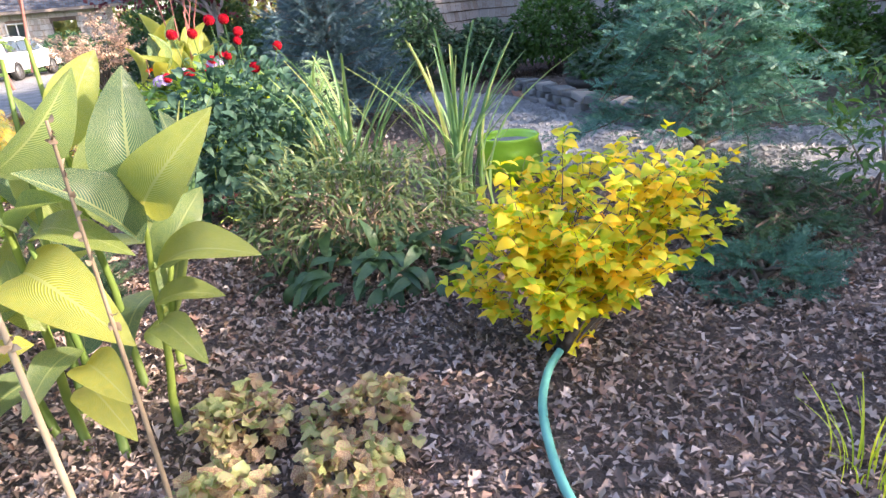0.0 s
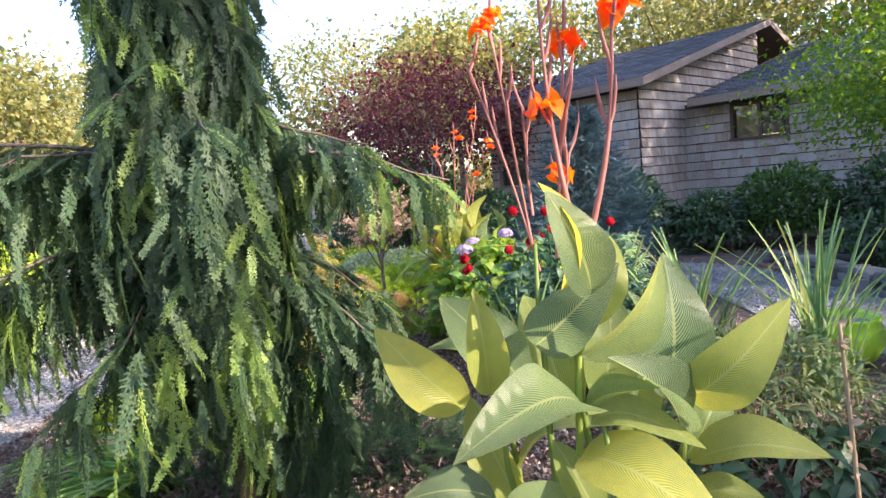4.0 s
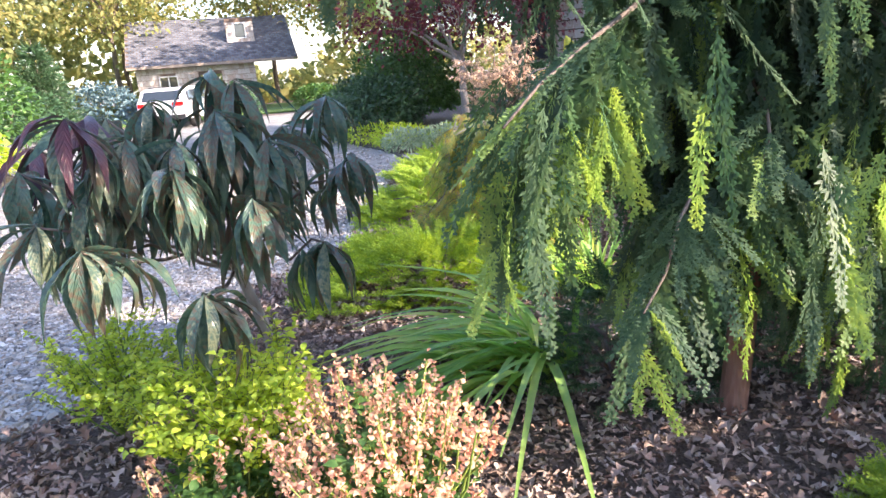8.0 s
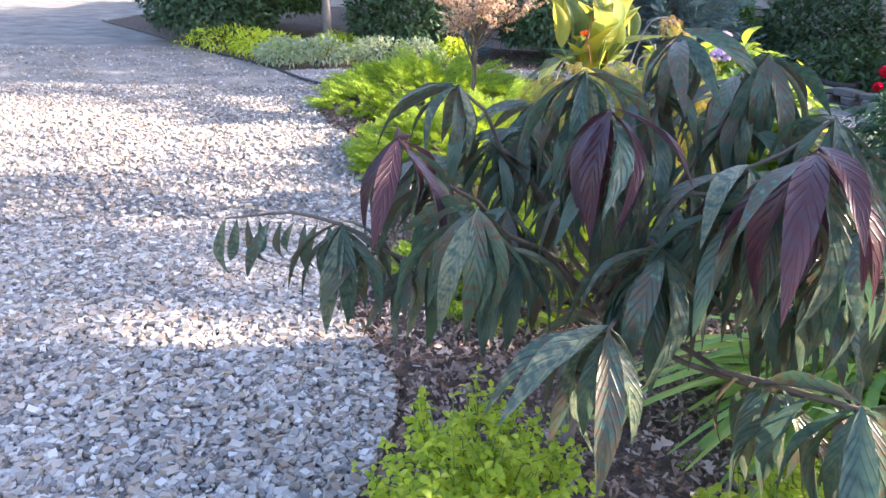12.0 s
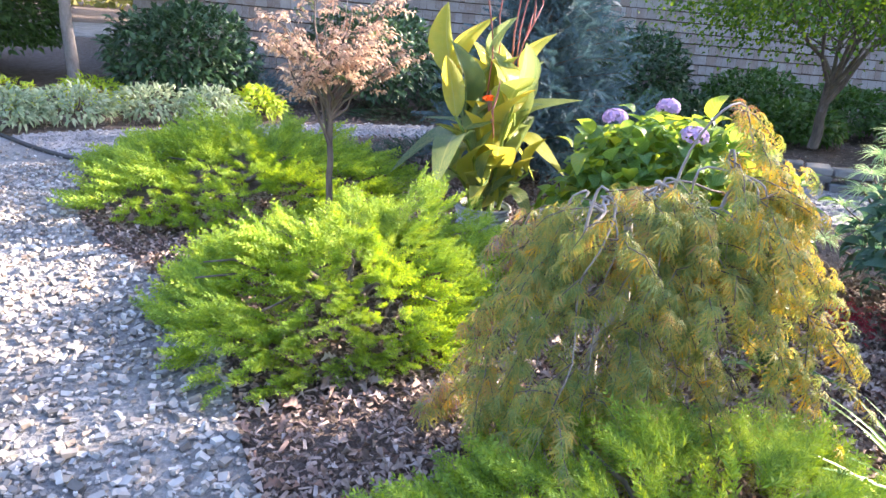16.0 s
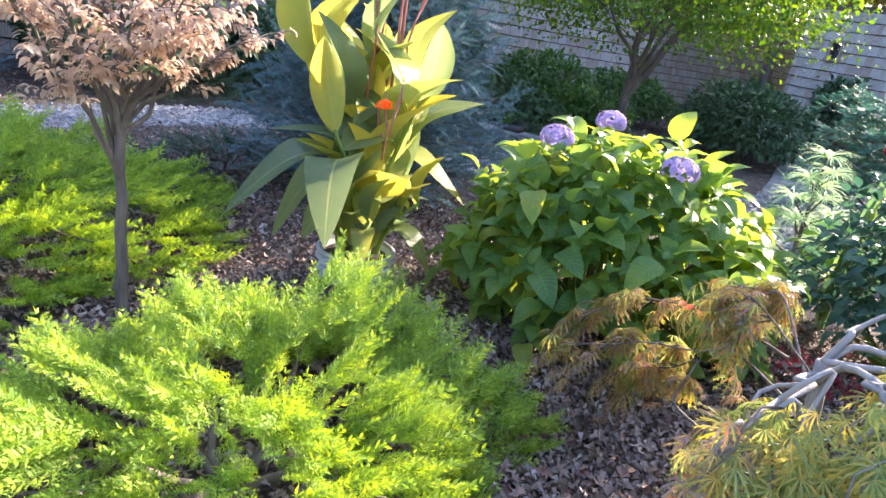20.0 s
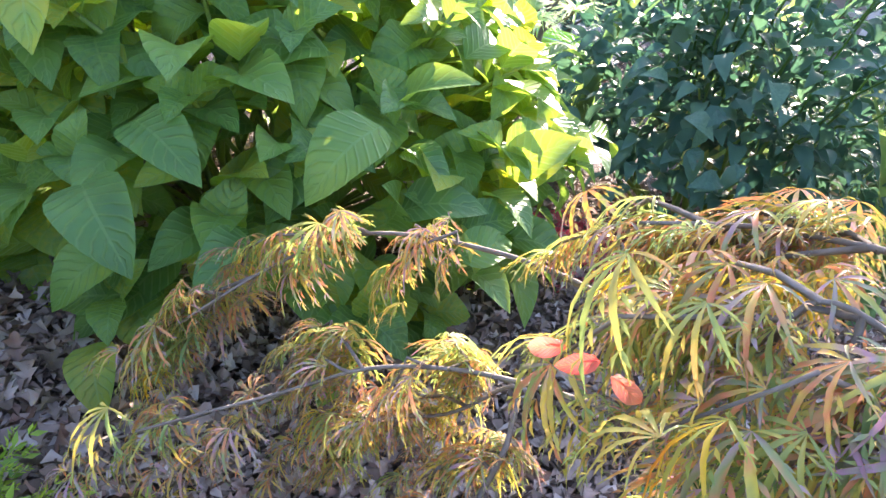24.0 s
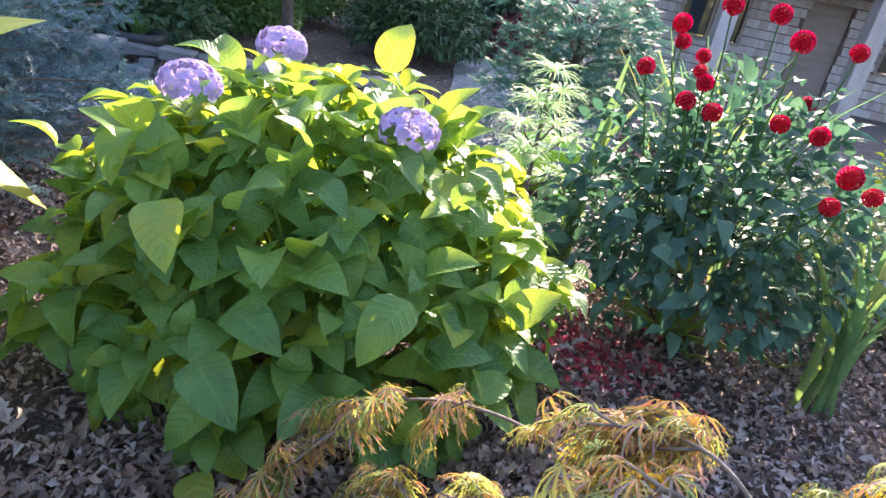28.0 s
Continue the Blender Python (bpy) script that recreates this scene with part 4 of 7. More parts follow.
# ---- island bed: conifers ----
def weeping_cedar(at):
    ob = thing("weeping_cedar", at, "weeping cedar with long hanging green sprays in the bed", "tree")
    top = 3.9
    trunk = np.array([(0.03 * math.sin(z * 2.2), 0.04 * math.sin(z * 1.4 + 1) - 0.03 * z, z) for z in np.linspace(-0.05, top, 14)])
    part("trunk", Geo().tube(trunk, np.linspace(0.05, 0.012, 14), 9), M["cedar_bark"], ob, "reddish brown stringy trunk")
    # height on the trunk, tip, longest strand, share of strands coloured as sunlit
    here = np.array(at)
    arms = [(1.68, (-4.1, 1.81, 1.78), 0.26, 0.05), (1.62, (-3.55, 1.92, 1.74), 0.42, 0.05), (1.62, (-3.8, 2.15, 1.72), 0.22, 0.05), (1.42, (-3.71, 1.68, 1.14), 0.34, 0.8), (1.4, (-3.62, 1.95, 1.2), 0.4, 0.4), (1.15, (-3.4, 1.82, 0.66), 0.2, 0.9),
            (1.65, (-1.9, 2.74, 1.54), 0.16, 0.7), (1.7, (-2.15, 2.5, 1.72), 0.26, 0.4), (1.3, (-2.02, 2.36, 0.82), 0.24, 0.05), (1.35, (-2.2, 2.6, 1.06), 0.28, 0.05), (1.95, (-2.97, 1.97, 1.93), 0.66, 0.75), (1.75, (-2.56, 2.0, 1.8), 0.56, 0.4), (1.3, (-2.75, 2.02, 1.24), 0.7, 0.75), (1.25, (-3.1, 1.98, 0.98), 0.4, 0.7), (1.5, (-2.62, 2.16, 1.4), 0.8, 0.15)]
    for k in range(72):
        z, a = 0.85 + (top - 1.1) * (k / 71) ** 0.95, (k * 2.399 + rng.uniform(-0.3, 0.3)) % 6.283
        reach = (0.56 - 0.09 * z) * rng.uniform(0.4, 1.1)
        if z > 1.3 or abs(a - 4.5) > 0.75:
            arms.append((z, here + np.array([reach * math.cos(a), reach * math.sin(a), z + 0.1 - 0.35 * reach]), rng.uniform(0.45, 0.9), 0.2))
    sprays = {}
    for z, tip, longest, share in arms:
        base = np.array([np.interp(z, trunk[:, 2], trunk[:, 0]), np.interp(z, trunk[:, 2], trunk[:, 1]), z])
        span = np.array(tip) - here - base
        reach, a = math.hypot(span[0], span[1]), math.atan2(span[1], span[0])
        d = np.array([math.cos(a), math.sin(a), 0.0])
        across = np.array([-d[1], d[0], 0.0])
        t = np.linspace(0, 1, 9)
        p = base + np.outer(t, span) + np.outer(np.sin(t * 3.14) * (0.05 + 0.06 * reach), (0, 0, 1))
        p[1:] += rng.normal(0, 0.012, (8, 3))
        part("branch", Geo().tube(p, (0.013, 0.003), 5), M["bark"], ob)
        for i in range(int(12 + reach * 32)):
            u = rng.uniform(0.1, 1.0)
            q = np.array([np.interp(u, t, p[:, j]) for j in range(3)]) + across * rng.normal(0, 0.07)
            length = min(longest * rng.uniform(0.45, 1.0) * (0.6 + 0.5 * u), q[2] - 0.05)
            # shade and sun are put in by colour: darker inside, sunlit towards the ends
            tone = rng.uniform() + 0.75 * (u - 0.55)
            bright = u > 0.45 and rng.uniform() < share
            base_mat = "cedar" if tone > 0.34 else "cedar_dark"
            lean = d * rng.uniform(0.0, 0.3) + across * rng.normal(0, 0.12)
            face = across * rng.normal(0, 0.6) + d * rng.uniform(0.4, 1.0)
            step, down = 0.0, 0.0
            while down < max(length, 0.1):
                size = rng.uniform(0.19, 0.32) * (1.2 - 0.45 * down / max(length, 0.1))
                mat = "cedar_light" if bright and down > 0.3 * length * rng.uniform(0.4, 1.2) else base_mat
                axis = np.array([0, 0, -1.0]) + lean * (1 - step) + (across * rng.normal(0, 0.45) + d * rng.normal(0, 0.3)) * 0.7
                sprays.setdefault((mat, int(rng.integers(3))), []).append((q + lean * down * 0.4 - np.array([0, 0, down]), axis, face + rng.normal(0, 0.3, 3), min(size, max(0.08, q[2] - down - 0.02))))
                down += size * 0.36
                step = min(1.0, step + 0.3)
        for i in range(int(10 + reach * 26)):
            u = rng.uniform(0.1, 1.0)
            q = np.array([np.interp(u, t, p[:, j]) for j in range(3)])
            turn = a + rng.normal(0, 0.8)
            mat = "cedar_light" if u > 0.85 and rng.uniform() < 0.5 else "cedar"
            sprays.setdefault((mat, int(rng.integers(3))), []).append((q, np.array([math.cos(turn), math.sin(turn), 0.1 - 0.9 * u]), np.array([0.2 * d[0], 0.2 * d[1], 1]) + rng.normal(0, 0.3, 3), rng.uniform(0.14, 0.24)))
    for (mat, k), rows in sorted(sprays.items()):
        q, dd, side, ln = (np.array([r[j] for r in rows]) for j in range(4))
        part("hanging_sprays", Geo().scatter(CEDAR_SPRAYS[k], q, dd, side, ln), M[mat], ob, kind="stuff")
    return ob


weeping_cedar((-2.95, 2.5, 0.02))
mound("spreading_juniper", (-3.95, 8.55, 0.02), (1.15, 1.25), 0.36, 1250, 0.23, "low lime green spreading juniper beside the driveway")
mound("spreading_juniper", (-4.15, 6.15, 0.02), (0.96, 0.7), 0.42, 1550, 0.175, "lime green spreading juniper at the gravel edge")
mound("spreading_juniper", (-4.2, 4.15, 0.02), (0.85, 0.6), 0.3, 1200, 0.16, "bright green spreading juniper between gravel and irises")


def spruce(at, height, radius, label, tiers=15, material="blue", size=0.17, group=""):
    ob = thing("blue_spruce", at, label, "tree", group)
    part("trunk", Geo().tube([(0, 0, -0.05), (0, 0, height * 0.6), (0.01, 0, height)], (0.05, 0.03, 0.006), 7), M["bark"], ob)
    pos, axis = [], []
    for i in range(tiers):
        h = height * (0.07 + 0.9 * i / tiers)
        r = radius * (1 - i / tiers) ** 0.85 + 0.05
        k = max(5, int(13 * (1 - i / tiers) + 5))
        for j in range(k):
            a = 2 * math.pi * (j + rng.uniform(-0.3, 0.3)) / k + i
            d = np.array([math.cos(a), math.sin(a), 0.12 + 0.3 * i / tiers])
            rr = r * rng.uniform(0.75, 1.12)
            part("branch", Geo().tube([(0, 0, h), tuple(np.array([0, 0, h]) + d * rr)], (0.009, 0.003), 4), M["bark"], ob)
            for u in np.arange(0.12, 1.03, 0.06):
                p = np.array([0, 0, h]) + d * rr * u
                for s in (-0.7, 0, 0.7):
                    c, sn = math.cos(a + s), math.sin(a + s)
                    pos.append(p), axis.append((c, sn, 0.15 + rng.normal(0, 0.55)))
    pos, axis = np.array(pos), np.array(axis)
    part("needles", Geo().scatter(NEEDLE, pos, axis, np.array([0, 0, 1]) + jitter(len(pos), 1.2), rng.uniform(0.55, 0.95, len(pos)) * size), M[material], ob, kind="stuff")
    return ob


spruce((-1.38, 8.0, 0.02), 2.36, 0.95, "blue spruce with stiff silvery needles behind the canna pot", 17, size=0.215)
# ---- trees of the garden ----
M["maple_green"] = leaf_mat("maple_green_leaf", [(0.035, 0.09, 0.02), (0.08, 0.17, 0.025), (0.22, 0.32, 0.04)], 0.45, 0.5)
tree("purple_maple", (-4.65, 14.1, 0.0), 3.9, (0.0, 0, 2.9), (2.1, 2.1, 1.4), "purple", 9000, 0.1, "purple-leaved maple on a slim grey trunk", 0.09, "grey_bark", 8, 0.42, split=True)
tree("green_maple", (3.4, 7.8, 0.3), 3.4, (-0.3, -0.1, 1.95), (2.0, 1.9, 0.85), "maple_green", 26000, 0.062, "green maple with several slender trunks before the house", 0.07, "bark", 10, 0.24, split=True)


def autumn_tree(at):
    ob = thing("small_autumn_tree", at, "young tree with peach autumn leaves on a thin trunk", "tree")
    fork = np.array([0.0, 0.01, 0.72])
    part("trunk", Geo().tube(limb((0, 0, -0.05), fork, 0, 7, 0.006), (0.026, 0.019), 8), M["bark"], ob)
    rows = {"peach": [], "lily": []}
    for i in range(20):
        a = i * 2.399
        r = 0.12 + 0.36 * rng.uniform(0.3, 1.0)
        e = np.array([r * math.cos(a), r * math.sin(a), (0.8 if i % 5 == 4 else 0.98) + 0.62 * (1 - 0.6 * (r / 0.5) ** 2) * rng.uniform(0.35, 1.15)])
        s = fork - np.array([0, 0, 0.18 * (i % 5 == 4)]) + np.array([0, 0, 0.02 * (i % 4)])
        p = limb(s, e, 0.03, 7, 0.015)
        br = part("limb", Geo().tube(p, (0.011, 0.0025), 6), M["bark"], ob)
        for j in range(13):
            u = rng.uniform(0.35, 1.0)
            q = np.array([np.interp(u, np.linspace(0, 1, 7), p[:, c]) for c in range(3)])
            b = a + rng.normal(0, 1.1)
            w = q + np.array([math.cos(b), math.sin(b), rng.uniform(0.0, 0.7)]) * rng.uniform(0.08, 0.2)
            part("twig", Geo().tube(limb(q, w, 0.01, 4, 0.005), (0.003, 0.0012), 4), M["bark"], br)
            mat = "lily" if e[2] < 0.72 or rng.uniform() < 0.08 else "peach"
            for v in np.linspace(0.35, 1.0, 7 if mat == "peach" else 4):
                for sd in (-1, 1):
                    rows[mat].append((q + (w - q) * v + rng.normal(0, 0.008, 3), (math.cos(b + sd * 0.9), math.sin(b + sd * 0.9), rng.uniform(-0.7, 0.3)), np.array([0, 0, 1.0]) + rng.normal(0, 0.35, 3), rng.uniform(0.026, 0.048)))
    for mat, rw in rows.items():
        q, d, u, s = (np.array([r[j] for r in rw]) for j in range(4))
        part("crown", Geo().scatter(leaf_shape(0.42, lance, 4, 0.3, 0.2), q, d, u, s), M[mat], ob, kind="stuff")
    return ob

# ---- woods and distance ----
WOODS = [(-34, 30, 11), (-28, 40, 13), (-20, 46, 14), (-12, 42, 12), (-8, 34, 11), (-3, 38, 12), (3, 33, 12), (9, 31, 12), (14, 27, 11), (20, 24, 12), (26, 17, 12), (28, 9, 12), (24, 3, 9), (27, -4, 12), (23, -9, 11), (14, -15, 10),
         (-24, 22, 9), (-30, 15, 11), (-24, 8, 10), (-26, 0, 10), (-20, -8, 10), (-8, -16, 10), (4, -18, 11), (-38, 44, 14), (-14, 54, 15), (6, 46, 14), (18, 40, 14), (-44, 24, 13), (34, 3, 13), (33, 12, 13)]
# the eastern trees here are added to cast dappled shade on house and garden
WOODS += [(-31, 46, 14), (15, -0.6, 7.6), (15.5, 9.5, 9), (18, 4.5, 9.5), (20, -4, 11), (12.8, 12.3, 10), (12.2, 15.5, 10), (21, 7.5, 11)]
proto = None
for i, (x, y, h) in enumerate(WOODS):
    if i < 4:
        woods_tree = tree("woodland_tree", (x, y, 0), h, (0, 0, h * 0.6), (h * 0.3, h * 0.3, h * 0.36), "woods", 5600, 0.33, "tall leafy tree in the surrounding woods", 0.18, "bark", 9, 0.4, group="surrounding woods")
        proto = (proto or []) + [(woods_tree, h)]
    else:
        src, sh = proto[i % 4]
        c = copy_thing(src, pose(x, y, 0, 0, 0, i * 67))
        c.scale = (h / sh,) * 3

# high crowns added behind the side wing for shade, with a gap that lets one band of sun onto the driveway
for y, h, n in ((5.0, 13.5, 1500), (7.9, 13.8, 1500), (10.8, 13.5, 1300), (-1.2, 14.2, 930), (-3.9, 14.2, 600), (-6.9, 14.2, 600), (13.6, 13.6, 900)):
    tree("woodland_tree", (15.0, y, 0), h, (0, 0, 12.1 if y < -3 else 11.5 if y < 0 else 11.1), (2.0, 1.65, 2.1), "woods", n, 0.32, "tall slender tree with a high crown, added behind the wing for shade", 0.16, "bark", 7, 0.75, clump=14, group="surrounding woods")

# thickets that close the view between the trunks
n = 26000
a = rng.uniform(0, 2 * np.pi, n)
r = rng.uniform(40, 54, n)
x, y = r * np.cos(a) - 4, r * np.sin(a) + 14
h = np.array([4.5 + 3.5 * noise.noise((math.cos(t) * 6, math.sin(t) * 6, 0)) for t in a])
pos = np.stack([x, y, rng.uniform(0, 1, n) ** 1.3 * h], 1)
far = part("far_thicket", Geo().scatter(SMALL, pos, jitter(n, 1), jitter(n, 1), rng.uniform(0.5, 1.1, n)), M["woods"])
tagged(far, "sunlit thicket of bushes and saplings beyond the drive", "woods", kind="stuff")

# ---- flowers and leafy things ----
def broad(u):
    return math.sin(math.pi * min(max(u, 0.0), 1.0) ** 0.85) ** 0.74


CANNA_LEAVES = [Geo().add(*leaf_shape(w, broad, 14, dr, fo, wv)).mesh("leaf", M["canna"]) for w, dr, fo, wv in ((0.45, 0.25, 0.24, 0.06), (0.46, 0.5, 0.16, 0.1), (0.36, 0.1, 0.55, 0.06), (0.48, 0.8, 0.14, 0.12))]
PETAL = leaf_shape(0.95, rounded, 4, 0.35, 0.3, 0.25)


def canna(name, at, stems, label, tall=(), turns=6, upright=0.0):
    """stems: x, y, height, lean x, lean y, leaf length. tall: x, y, top, lean x, lean y, blooms."""
    ob = thing(name, at, label, "canna")
    for x, y, h, lx, ly, ln in stems:
        p = np.array([(x + lx * t * t, y + ly * t * t, h * 0.86 * t) for t in np.linspace(0, 1, 7)])
        part("stem", Geo().tube(p, (0.017, 0.008), 8), M["stem"], ob)
        a = math.atan2(ly, lx) + rng.uniform(-0.6, 0.6)
        for i in range(turns):
            u = 0.14 + 0.84 * i / (turns - 1)
            q = [np.interp(u, np.linspace(0, 1, 7), p[:, j]) for j in range(3)]
            a += 3.14 + rng.uniform(-0.7, 0.7)
            rise = rng.uniform(0.9, 2.0) + 1.6 * u ** 2 + upright * rng.uniform(0.2, 1.4) * u
            if u > 0.45 and rng.uniform() < 0.22:
                rise = rng.uniform(0.1, 0.5)
            d = (math.cos(a), math.sin(a), rise)
            kind = 2 if i >= turns - 1 else int(rng.choice([1, 3])) if rise < 1.2 else int(rng.choice([0, 1, 2]))
            tw = rng.normal(0, 0.8)
            place(CANNA_LEAVES[kind], "leaf", ob, q, d, (-math.cos(a + tw) * rise, -math.sin(a + tw) * rise, 1), ln * rng.uniform(0.8, 1.15) * (0.85 + 0.3 * math.sin(3 * u)))
    for x, y, h, lx, ly, blooms in tall:
        t = np.linspace(0, 1, 8)
        low = min(0.55, h * 0.4)
        p = np.stack([x + 1.8 * lx * t ** 2, y + 1.8 * ly * t ** 2, low + (h - low) * t], 1)
        p[1:-1, :2] += rng.normal(0, 0.012, (6, 2))
        stalk = part("flower_stalk", Geo().tube(p, (0.008, 0.004), 7), M["canna_stalk"], ob, "pinkish flower stalk")
        for j in range(3):
            b = p[5 + (j % 3)]
            s = rng.uniform(-1, 1, 2)
            g = Geo().tube([b, b + np.array((s[0] * 0.04, s[1] * 0.04, 0.09)), b + np.array((s[0] * 0.06, s[1] * 0.06, 0.18))], (0.004, 0.008, 0.0015), 6)
            part("bud", g, M["canna_stalk"], stalk)
        for j in range(blooms):
            c = p[-1] + np.array([rng.uniform(-0.05, 0.05), rng.uniform(-0.05, 0.05), 0.05 - j * 0.07])
            n = 7
            a = np.arange(n) * 2.4
            axis = np.stack([np.cos(a), np.sin(a), rng.uniform(0.1, 1.2, n)], 1)
            g = Geo().scatter(PETAL, np.repeat([c], n, 0), axis, np.array([0, 0, 1]) + jitter(n, 0.4), rng.uniform(0.04, 0.07, n))
            part("bloom", g, M["orange"], stalk, "orange canna bloom")
    return ob


def canna_leaf(ob, at, base, tip, face, kind):
    """One leaf from its foot to its tip, in world coordinates, its upper side towards face."""
    base, tip, droop = np.array(base) - at, np.array(tip) - at, (0.25, 0.5, 0.1, 0.8)[kind]
    d = tip - base
    up = np.array(face, float)
    up = unit(up - unit(d) * (up @ unit(d)))
    reach = math.hypot(1 - 0.22 * droop, droop)
    x_axis = unit(d) * (1 - 0.22 * droop) + up * droop
    place(CANNA_LEAVES[kind], "leaf", ob, base, x_axis, up + 0.0 * d, np.linalg.norm(d) / reach)


def flower_stalk(ob, at, foot, top, bow, blooms, pods=5, r=0.0055):
    """A pink stalk with pods along its upper part and a few open blooms."""
    t = np.linspace(0, 1, 9)
    p = np.array(foot) - at + np.outer(t, np.array(top) - np.array(foot)) + np.outer(np.sin(t * 3.14), bow)
    stalk = part("flower_stalk", Geo().tube(p, (r, 0.0035), 8), M["canna_stalk"], ob, "pinkish flower stalk")
    for j in range(pods):
        b = p[4 + j % 5]
        sx, sy = rng.uniform(-1, 1, 2)
        part("bud", Geo().tube([b, b + np.array((sx * 0.025, sy * 0.025, 0.05)), b + np.array((sx * 0.045, sy * 0.045, 0.11)), b + np.array((sx * 0.05, sy * 0.05, 0.15))], (0.003, 0.0065, 0.005, 0.0012), 6), M["canna_stalk"], stalk)
    for u in blooms:
        c = np.array([np.interp(u, t, p[:, k]) for k in range(3)]) + np.array([rng.uniform(-0.03, 0.03), rng.uniform(-0.03, 0.03), 0.03])
        a = np.arange(8) * 2.4
        axis = np.stack([np.cos(a), np.sin(a), rng.uniform(-0.5, 1.2, 8)], 1)
        part("bloom", Geo().scatter(PETAL, np.repeat([c], 8, 0), axis, np.array([0, 0, 1]) + jitter(8, 0.5), rng.uniform(0.04, 0.075, 8)), M["orange"], stalk, "orange canna bloom")


def canna_clump(at):
    ob = canna("canna_clump", at, [(0.1, 0.32, 0.85, 0.1, 0.12, 0.4), (-0.28, 0.3, 0.9, -0.1, 0.12, 0.4)], "tall striped canna with orange blooms on pink stalks", turns=6)
    at = np.array(at)
    for foot, top in (((-1.06, 1.92, 0.0), (-1.01, 1.97, 0.86)), ((-1.36, 1.86, 0.0), (-1.3, 1.74, 1.36)), ((-1.5, 1.92, 0.0), (-1.6, 1.88, 0.92)), ((-1.44, 2.0, 0.0), (-1.46, 2.2, 1.3)), ((-1.3, 2.2, 0.0), (-1.36, 2.2, 1.36)), ((-1.2, 1.8, 0.0), (-1.26, 1.76, 0.8))):
        a, b = np.array(foot) - at, np.array(top) - at
        part("stem", Geo().tube(limb(a, b, 0, 7, 0.006), (0.017, 0.007), 8), M["stem"], ob)
    toward, above, side = (0.3, -1.0, 0.35), (0.1, -0.45, 1.0), (1.0, -0.3, 0.3)
    # leaves round the right-hand stem, then the tall one, then the low and rear ones
    for foot, tip, face, kind in (((-1.01, 1.97, 0.81), (-0.71, 1.94, 1.12), toward, 1), ((-1.06, 2.05, 0.78), (-1.04, 2.13, 1.25), toward, 0), ((-1.01, 1.95, 0.61), (-0.63, 1.88, 0.66), above, 0), ((-1.03, 1.95, 0.71), (-1.24, 1.75, 1.01), side, 2), ((-1.02, 2.0, 0.6), (-0.88, 2.15, 0.83), toward, 0), ((-1.02, 1.9, 0.44), (-0.82, 1.75, 0.36), above, 1), ((-1.03, 1.93, 0.5), (-0.8, 1.95, 0.5), above, 0)):
        canna_leaf(ob, at, foot, tip, face, kind)
    for foot, tip, face, kind in (((-1.34, 1.8, 0.69), (-0.93, 1.58, 0.53), (0.2, -0.7, 0.8), 1), ((-1.3, 1.78, 0.83), (-1.62, 1.37, 0.86), above, 1), ((-1.45, 1.86, 1.02), (-1.19, 1.75, 1.28), toward, 0), ((-1.33, 1.8, 1.0), (-1.07, 1.9, 1.27), side, 2), ((-1.31, 1.8, 0.82), (-1.1, 1.74, 0.92), above, 2), ((-1.3, 1.85, 0.78), (-0.98, 1.8, 0.72), above, 3), ((-1.35, 1.7, 1.22), (-1.39, 1.65, 1.52), side, 2), ((-1.27, 1.72, 1.2), (-1.37, 1.62, 1.5), toward, 0)):
        canna_leaf(ob, at, foot, tip, face, kind)
    for foot, tip, face, kind in (((-1.68, 1.83, 0.84), (-1.93, 1.76, 1.12), (-0.3, -1.0, 0.6), 0), ((-1.61, 1.88, 0.86), (-1.63, 1.86, 1.21), toward, 2), ((-1.5, 2.0, 0.84), (-1.8, 2.1, 1.14), toward, 0), ((-1.39, 2.2, 0.66), (-1.54, 2.4, 1.08), toward, 0), ((-1.27, 2.2, 0.7), (-1.22, 2.4, 1.09), toward, 0), ((-1.35, 1.75, 0.6), (-1.64, 1.53, 0.4), (-0.2, -0.8, 0.7), 1), ((-1.62, 1.9, 0.5), (-1.92, 1.8, 0.53), above, 0), ((-1.38, 1.8, 0.45), (-1.68, 1.72, 0.24), above, 1)):
        canna_leaf(ob, at, foot, tip, face, kind)
    for foot, tip, face, kind in (((-1.18, 1.72, 0.46), (-1.26, 1.5, 0.36), above, 1), ((-1.17, 1.7, 0.42), (-0.95, 1.52, 0.38), above, 0), ((-1.29, 1.75, 0.52), (-1.42, 1.86, 0.72), toward, 0), ((-1.24, 1.78, 0.3), (-1.02, 1.6, 0.2), above, 1), ((-1.42, 1.86, 0.3), (-1.6, 1.62, 0.16), above, 1), ((-1.44, 2.1, 0.95), (-1.32, 1.98, 1.2), side, 2), ((-1.3, 2.15, 1.0), (-1.2, 2.3, 1.3), toward, 0)):
        canna_leaf(ob, at, foot, tip, face, kind)
    flower_stalk(ob, at, (-1.29, 1.73, 1.3), (-1.36, 1.76, 2.02), (-0.02, 0, 0), (1.0, 0.55), 6, 0.0095)
    flower_stalk(ob, at, (-1.28, 1.74, 1.3), (-1.17, 1.76, 1.98), (0.03, 0, 0), (1.0, 0.93), 6, 0.0095)
    flower_stalk(ob, at, (-1.36, 1.76, 1.3), (-1.3, 1.78, 1.9), (0.0, 0.02, 0), (0.95,), 5)
    flower_stalk(ob, at, (-1.45, 2.2, 1.2), (-1.64, 2.2, 1.92), (0.01, 0, 0), (), 6)
    flower_stalk(ob, at, (-1.47, 2.2, 1.3), (-1.56, 2.2, 2.06), (0.0, 0, 0), (1.0, 0.95), 5)
    flower_stalk(ob, at, (-1.46, 2.2, 1.4), (-1.43, 2.2, 1.85), (-0.02, 0, 0), (), 4)
